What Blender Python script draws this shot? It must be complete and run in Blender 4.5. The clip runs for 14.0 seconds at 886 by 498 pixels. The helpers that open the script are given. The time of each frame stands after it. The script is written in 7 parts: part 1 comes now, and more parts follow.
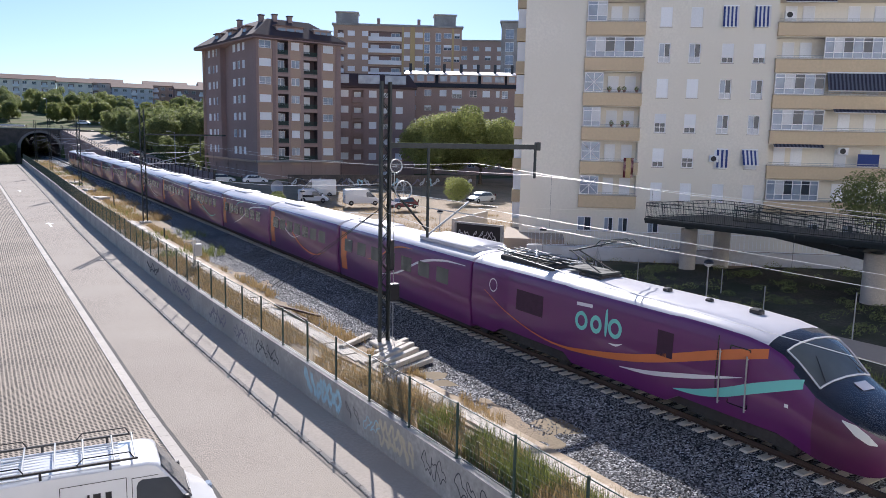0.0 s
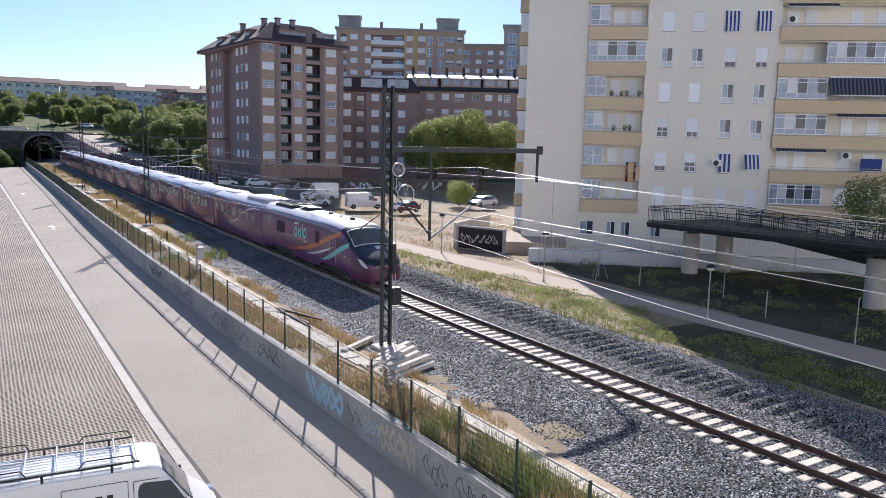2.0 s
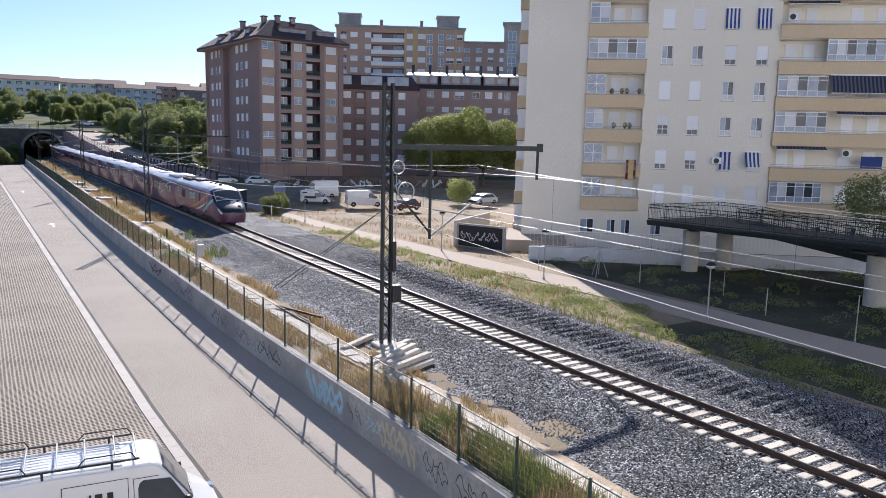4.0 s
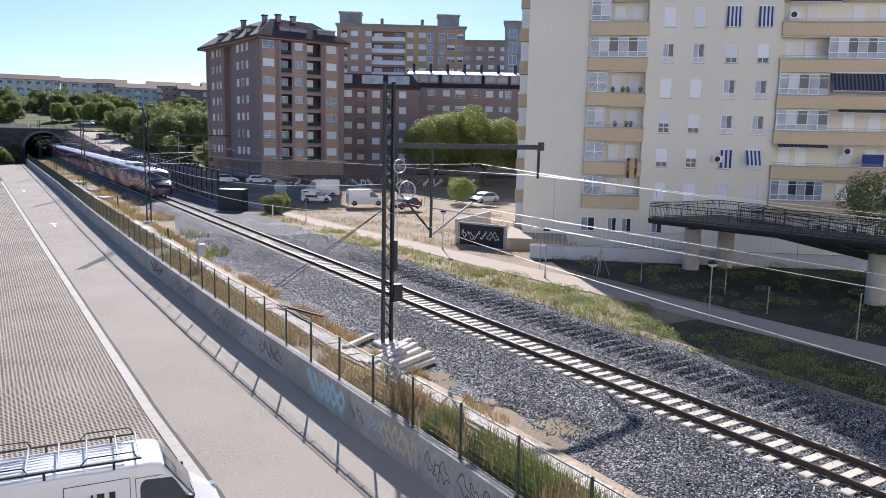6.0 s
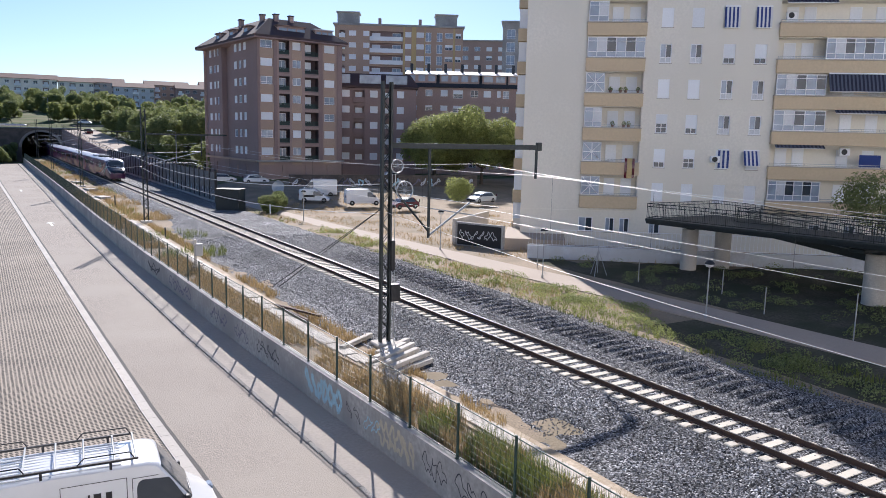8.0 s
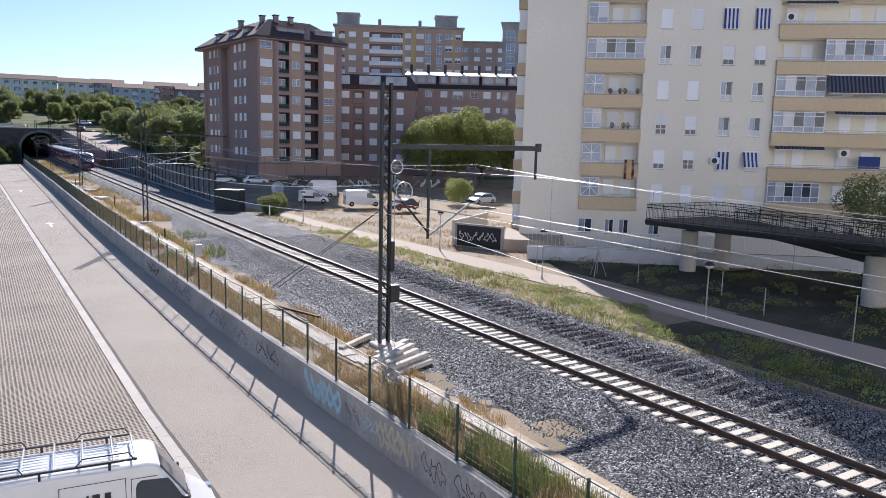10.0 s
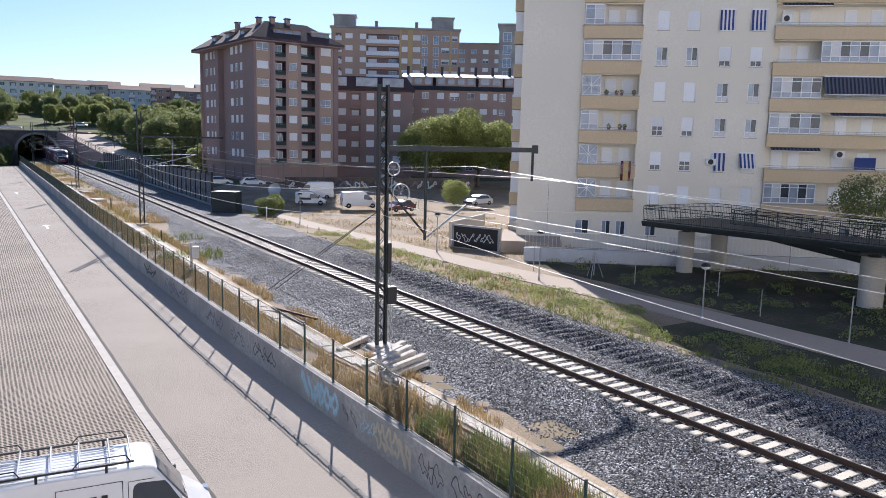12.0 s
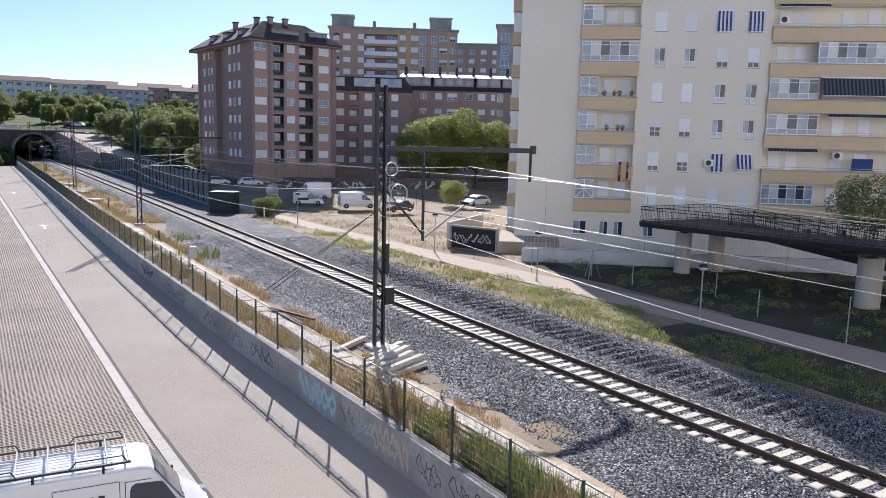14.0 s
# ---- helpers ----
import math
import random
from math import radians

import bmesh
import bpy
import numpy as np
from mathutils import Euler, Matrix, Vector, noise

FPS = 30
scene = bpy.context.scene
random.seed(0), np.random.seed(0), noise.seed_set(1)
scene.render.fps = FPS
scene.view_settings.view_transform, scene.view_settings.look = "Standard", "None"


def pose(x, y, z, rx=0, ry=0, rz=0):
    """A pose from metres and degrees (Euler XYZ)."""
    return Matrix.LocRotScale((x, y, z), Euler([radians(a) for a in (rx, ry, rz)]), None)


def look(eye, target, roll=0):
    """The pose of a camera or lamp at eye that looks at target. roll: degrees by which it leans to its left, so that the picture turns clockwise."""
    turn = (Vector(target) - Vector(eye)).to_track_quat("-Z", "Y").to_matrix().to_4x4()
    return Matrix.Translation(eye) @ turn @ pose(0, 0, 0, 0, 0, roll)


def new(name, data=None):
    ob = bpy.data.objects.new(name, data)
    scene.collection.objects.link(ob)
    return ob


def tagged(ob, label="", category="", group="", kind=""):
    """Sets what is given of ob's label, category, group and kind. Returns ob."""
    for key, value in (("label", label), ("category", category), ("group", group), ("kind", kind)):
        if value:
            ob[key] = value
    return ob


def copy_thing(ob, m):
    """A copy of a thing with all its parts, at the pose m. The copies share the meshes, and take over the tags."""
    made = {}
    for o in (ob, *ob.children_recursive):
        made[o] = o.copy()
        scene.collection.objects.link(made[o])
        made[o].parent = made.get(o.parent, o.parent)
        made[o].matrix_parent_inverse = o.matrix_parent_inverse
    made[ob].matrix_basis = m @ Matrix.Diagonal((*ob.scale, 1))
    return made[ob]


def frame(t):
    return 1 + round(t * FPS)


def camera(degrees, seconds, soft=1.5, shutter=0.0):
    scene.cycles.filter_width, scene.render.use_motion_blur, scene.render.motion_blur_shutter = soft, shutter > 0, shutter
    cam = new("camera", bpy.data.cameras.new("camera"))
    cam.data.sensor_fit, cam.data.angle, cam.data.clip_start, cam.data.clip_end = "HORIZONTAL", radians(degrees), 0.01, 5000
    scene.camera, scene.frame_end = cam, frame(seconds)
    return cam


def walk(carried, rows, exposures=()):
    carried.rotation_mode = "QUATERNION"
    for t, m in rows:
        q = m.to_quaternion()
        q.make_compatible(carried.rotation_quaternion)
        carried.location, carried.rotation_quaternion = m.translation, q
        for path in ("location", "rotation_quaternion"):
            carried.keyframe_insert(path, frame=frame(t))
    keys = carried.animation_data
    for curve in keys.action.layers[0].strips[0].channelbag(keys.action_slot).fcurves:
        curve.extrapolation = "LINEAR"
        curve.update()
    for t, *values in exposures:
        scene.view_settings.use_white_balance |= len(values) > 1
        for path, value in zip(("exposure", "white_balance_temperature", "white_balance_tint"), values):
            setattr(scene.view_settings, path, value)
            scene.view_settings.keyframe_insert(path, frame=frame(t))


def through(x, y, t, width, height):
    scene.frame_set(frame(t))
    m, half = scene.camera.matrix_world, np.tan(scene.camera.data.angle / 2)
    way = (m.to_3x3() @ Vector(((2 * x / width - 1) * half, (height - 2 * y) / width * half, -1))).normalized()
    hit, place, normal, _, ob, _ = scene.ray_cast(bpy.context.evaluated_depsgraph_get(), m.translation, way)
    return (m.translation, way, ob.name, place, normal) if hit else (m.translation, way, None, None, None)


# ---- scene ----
cam = camera(61.2, 14.0, 0.8)
PATH = [
    (0, (-19.716, -0.018, 9.026), (-18.673, 1.662, 8.728), 1.2),
    (0.5, (-19.703, -0.034, 9.032), (-18.662, 1.648, 8.739), 1.2),
    (1, (-19.709, -0.033, 9.035), (-18.669, 1.651, 8.745), 1.3),
    (1.5, (-19.716, -0.022, 9.035), (-18.676, 1.662, 8.747), 1.3),
    (2, (-19.716, -0.028, 9.04), (-18.677, 1.657, 8.751), 1.3),
    (2.5, (-19.714, -0.019, 9.04), (-18.675, 1.665, 8.749), 1.3),
    (3, (-19.715, -0.018, 9.03), (-18.676, 1.666, 8.738), 1.3),
    (5.5, (-19.708, -0.002, 9.026), (-18.672, 1.682, 8.728), 1.3),
    (6, (-19.713, 0.003, 9.032), (-18.677, 1.688, 8.734), 1.2),
    (6.5, (-19.711, 0.003, 9.031), (-18.674, 1.687, 8.733), 1.2),
    (7, (-19.709, 0.003, 9.031), (-18.67, 1.686, 8.733), 1.3),
    (7.5, (-19.698, -0.009, 9.034), (-18.658, 1.673, 8.735), 1.3),
    (8, (-19.71, 0.004, 9.037), (-18.669, 1.685, 8.739), 1.3),
    (10.5, (-19.702, 0.01, 9.023), (-18.658, 1.691, 8.73), 1.4),
    (11, (-19.713, 0.022, 9.02), (-18.666, 1.701, 8.73), 1.4),
    (11.5, (-19.71, 0.006, 9.036), (-18.662, 1.685, 8.745), 1.4),
    (12, (-19.71, -0.007, 9.037), (-18.661, 1.67, 8.746), 1.3),
    (12.5, (-19.708, 0.001, 9.033), (-18.659, 1.678, 8.74), 1.3),
    (13, (-19.707, 0.014, 9.03), (-18.656, 1.69, 8.738), 1.4),
    (13.5, (-19.707, 0.001, 9.027), (-18.654, 1.676, 8.737), 1.4),
    (14, (-19.711, 0.001, 9.041), (-18.656, 1.676, 8.751), 1.4),
]
walk(cam, [(t, look(eye, target, roll)) for t, eye, target, roll in PATH], ((0, 1.1, 5800, 15), (14, 1.1, 5800, 15)))

# ---- light ----
SUN = Vector((0.66, 1.447, 1.0)).normalized()
world = bpy.data.worlds.new("sky")
scene.world = world
world.use_nodes = True
wn = world.node_tree.nodes
sky = wn.new("ShaderNodeTexSky")
sky.sky_type = "NISHITA"
sky.sun_disc = False
sky.sun_elevation = math.asin(SUN.z)
sky.sun_rotation = math.atan2(SUN.x, SUN.y)
sky.altitude = 700
sky.air_density, sky.dust_density, sky.ozone_density = 1.0, 0.6, 4.5
wn["Background"].inputs["Strength"].default_value = 0.054
world.node_tree.links.new(sky.outputs[0], wn["Background"].inputs["Color"])
sun = new("sun", bpy.data.lights.new("sun", "SUN"))
sun.data.energy, sun.data.angle, sun.data.color = 3.6, radians(0.53), (1.0, 0.91, 0.79)
sun.matrix_world = look(SUN * 300, (0, 0, 0))


# ---- materials ----
def material(name, colour, rough=0.7, metal=0.0, vary=0.2, grain=6.0, blot=0.5, bump=0.2, second=None, coords="world",
             island=0.0, each=0.0, coat=0.0, spec=0.5):
    """A surface with fine grain, broad blotches and a little relief. second: the colour of the blotches."""
    m = bpy.data.materials.new(name)
    m.use_nodes = True
    nt = m.node_tree
    n, link = nt.nodes, nt.links.new
    b = n["Principled BSDF"]
    b.inputs["Roughness"].default_value = rough
    b.inputs["Metallic"].default_value = metal
    b.inputs["Coat Weight"].default_value = coat
    b.inputs["Specular IOR Level"].default_value = spec
    if coords == "world":
        src = n.new("ShaderNodeNewGeometry").outputs["Position"]
    else:
        src = n.new("ShaderNodeTexCoord").outputs["Object"]

    def noise_tex(scale, detail):
        t = n.new("ShaderNodeTexNoise")
        t.inputs["Scale"].default_value = scale
        t.inputs["Detail"].default_value = detail
        link(src, t.inputs["Vector"])
        return t.outputs["Fac"]

    def mixed(fac, a, c):
        x = n.new("ShaderNodeMix")
        x.data_type = "RGBA"
        for socket, value in ((x.inputs[6], a), (x.inputs[7], c)):
            if isinstance(value, tuple):
                socket.default_value = (*value, 1)
            else:
                link(value, socket)
        link(fac, x.inputs[0])
        return x.outputs[2]

    def ramp(fac, lo, hi):
        r = n.new("ShaderNodeMapRange")
        r.inputs[1].default_value, r.inputs[2].default_value = lo, hi
        link(fac, r.inputs[0])
        return r.outputs[0]

    fine, broad = noise_tex(grain, 4), noise_tex(blot, 3)
    dark = tuple(c * (1 - vary) for c in colour)
    light = tuple(min(1, c * (1 + vary)) for c in colour)
    col = mixed(ramp(fine, 0.3, 0.7), dark, light)
    if second:
        col = mixed(ramp(broad, 0.42, 0.62), col, second)
    else:
        col = mixed(ramp(broad, 0.3, 0.75), col, tuple(c * (1 - vary * 0.7) for c in colour))
    for amount, socket in ((each, "object"), (island, "island")):
        if amount:
            if socket == "object":
                rnd = n.new("ShaderNodeObjectInfo").outputs["Random"]
            else:
                rnd = n.new("ShaderNodeNewGeometry").outputs["Random Per Island"]
            h = n.new("ShaderNodeHueSaturation")
            r = n.new("ShaderNodeMapRange")
            r.inputs[3].default_value, r.inputs[4].default_value = 1 - amount, 1 + amount
            link(rnd, r.inputs[0])
            link(r.outputs[0], h.inputs["Value"])
            link(col, h.inputs["Color"])
            col = h.outputs["Color"]
    link(col, b.inputs["Base Color"])
    if bump:
        bp = n.new("ShaderNodeBump")
        bp.inputs["Strength"].default_value = bump
        bp.inputs["Distance"].default_value = 0.02
        link(fine, bp.inputs["Height"])
        link(bp.outputs[0], b.inputs["Normal"])
    return m


def glass_material(name, tint, rough=0.06):
    m = bpy.data.materials.new(name)
    m.use_nodes = True
    n, link = m.node_tree.nodes, m.node_tree.links.new
    b = n["Principled BSDF"]
    b.inputs["Roughness"].default_value = rough
    b.inputs["IOR"].default_value = 1.5
    b.inputs["Coat Weight"].default_value = 0.3
    t = n.new("ShaderNodeTexNoise")
    t.inputs["Scale"].default_value = 0.9
    r = n.new("ShaderNodeValToRGB")
    r.color_ramp.elements[0].color = (*[c * 0.6 for c in tint], 1)
    r.color_ramp.elements[1].color = (*[c * 1.5 for c in tint], 1)
    link(n.new("ShaderNodeNewGeometry").outputs["Position"], t.inputs["Vector"])
    link(t.outputs["Fac"], r.inputs["Fac"])
    link(r.outputs["Color"], b.inputs["Base Color"])
    return m


def stone_material(name, dark, light, size, spread=0.35):
    """Loose broken stone: cells of differing grey with deep joints."""
    m = bpy.data.materials.new(name)
    m.use_nodes = True
    n, link = m.node_tree.nodes, m.node_tree.links.new
    b = n["Principled BSDF"]
    b.inputs["Roughness"].default_value = 0.85
    b.inputs["Specular IOR Level"].default_value = 0.25
    src = n.new("ShaderNodeNewGeometry").outputs["Position"]
    v = n.new("ShaderNodeTexVoronoi")
    v.inputs["Scale"].default_value = 1 / size
    link(src, v.inputs["Vector"])
    sep = n.new("ShaderNodeSeparateColor")
    link(v.outputs["Color"], sep.inputs[0])
    r = n.new("ShaderNodeValToRGB")
    r.color_ramp.elements[0].color = (*dark, 1)
    r.color_ramp.elements[1].color = (*light, 1)
    r.color_ramp.elements[0].position, r.color_ramp.elements[1].position = 0.25, 1.0
    mid = r.color_ramp.elements.new(0.68)
    mid.color = (*[lerp3 * 0.32 for lerp3 in light], 1)
    link(sep.outputs[0], r.inputs["Fac"])
    t = n.new("ShaderNodeTexNoise")
    t.inputs["Scale"].default_value = 0.35
    t.inputs["Detail"].default_value = 4
    link(src, t.inputs["Vector"])
    mr = n.new("ShaderNodeMapRange")
    mr.inputs[1].default_value, mr.inputs[2].default_value = 0.3, 0.7
    mr.inputs[3].default_value, mr.inputs[4].default_value = 1 - spread, 1 + spread
    link(t.outputs["Fac"], mr.inputs[0])
    h = n.new("ShaderNodeHueSaturation")
    link(mr.outputs[0], h.inputs["Value"])
    link(r.outputs["Color"], h.inputs["Color"])
    link(h.outputs["Color"], b.inputs["Base Color"])
    bp = n.new("ShaderNodeBump")
    bp.inputs["Strength"].default_value = 1.0
    bp.inputs["Distance"].default_value = size * 0.9
    bp.invert = True
    link(v.outputs["Distance"], bp.inputs["Height"])
    link(bp.outputs[0], b.inputs["Normal"])
    return m


def paver_material():
    """Concrete grass pavers: pale webs round dark, earth-filled holes."""
    m = bpy.data.materials.new("grass_paver")
    m.use_nodes = True
    n, link = m.node_tree.nodes, m.node_tree.links.new
    b = n["Principled BSDF"]
    b.inputs["Roughness"].default_value = 0.9
    src = n.new("ShaderNodeNewGeometry").outputs["Position"]
    v = n.new("ShaderNodeTexVoronoi")
    v.voronoi_dimensions = "2D"
    v.inputs["Scale"].default_value = 6.4
    v.inputs["Randomness"].default_value = 0.12
    link(src, v.inputs["Vector"])
    t = n.new("ShaderNodeTexNoise")
    t.inputs["Scale"].default_value = 0.25
    t.inputs["Detail"].default_value = 6
    link(src, t.inputs["Vector"])
    add = n.new("ShaderNodeMath")
    add.operation = "MULTIPLY_ADD"
    link(t.outputs["Fac"], add.inputs[0])
    add.inputs[1].default_value = 0.28
    link(v.outputs["Distance"], add.inputs[2])
    r = n.new("ShaderNodeValToRGB")
    r.color_ramp.elements[0].color = (0.035, 0.03, 0.024, 1)
    r.color_ramp.elements[1].color = (0.39, 0.33, 0.265, 1)
    r.color_ramp.elements[0].position, r.color_ramp.elements[1].position = 0.42, 0.62
    link(add.outputs[0], r.inputs["Fac"])
    link(r.outputs["Color"], b.inputs["Base Color"])
    bp = n.new("ShaderNodeBump")
    bp.inputs["Strength"].default_value = 0.5
    bp.inputs["Distance"].default_value = 0.03
    link(v.outputs["Distance"], bp.inputs["Height"])
    link(bp.outputs[0], b.inputs["Normal"])
    return m


def leaf_material(name, colour, through=0.4):
    """Thin leaves that let some light through; each leaf a little different."""
    m = bpy.data.materials.new(name)
    m.use_nodes = True
    n, link = m.node_tree.nodes, m.node_tree.links.new
    b = n["Principled BSDF"]
    b.inputs["Roughness"].default_value = 0.55
    b.inputs["Specular IOR Level"].default_value = 0.25
    rnd = n.new("ShaderNodeNewGeometry").outputs["Random Per Island"]
    t = n.new("ShaderNodeTexNoise")
    t.inputs["Scale"].default_value = 0.5
    link(n.new("ShaderNodeNewGeometry").outputs["Position"], t.inputs["Vector"])
    add = n.new("ShaderNodeMath")
    add.operation = "ADD"
    link(rnd, add.inputs[0])
    link(t.outputs["Fac"], add.inputs[1])
    r = n.new("ShaderNodeValToRGB")
    r.color_ramp.elements[0].color = (*[c * 0.55 for c in colour], 1)
    r.color_ramp.elements[1].color = (colour[0] * 1.7, colour[1] * 1.5, colour[2] * 1.3, 1)
    half = n.new("ShaderNodeMath")
    half.operation = "MULTIPLY"
    half.inputs[1].default_value = 0.6
    link(add.outputs[0], half.inputs[0])
    link(half.outputs[0], r.inputs["Fac"])
    link(r.outputs["Color"], b.inputs["Base Color"])
    tr = n.new("ShaderNodeBsdfTranslucent")
    link(r.outputs["Color"], tr.inputs["Color"])
    mix = n.new("ShaderNodeMixShader")
    mix.inputs[0].default_value = through
    link(b.outputs[0], mix.inputs[1])
    link(tr.outputs[0], mix.inputs[2])
    link(mix.outputs[0], n["Material Output"].inputs["Surface"])
    return m


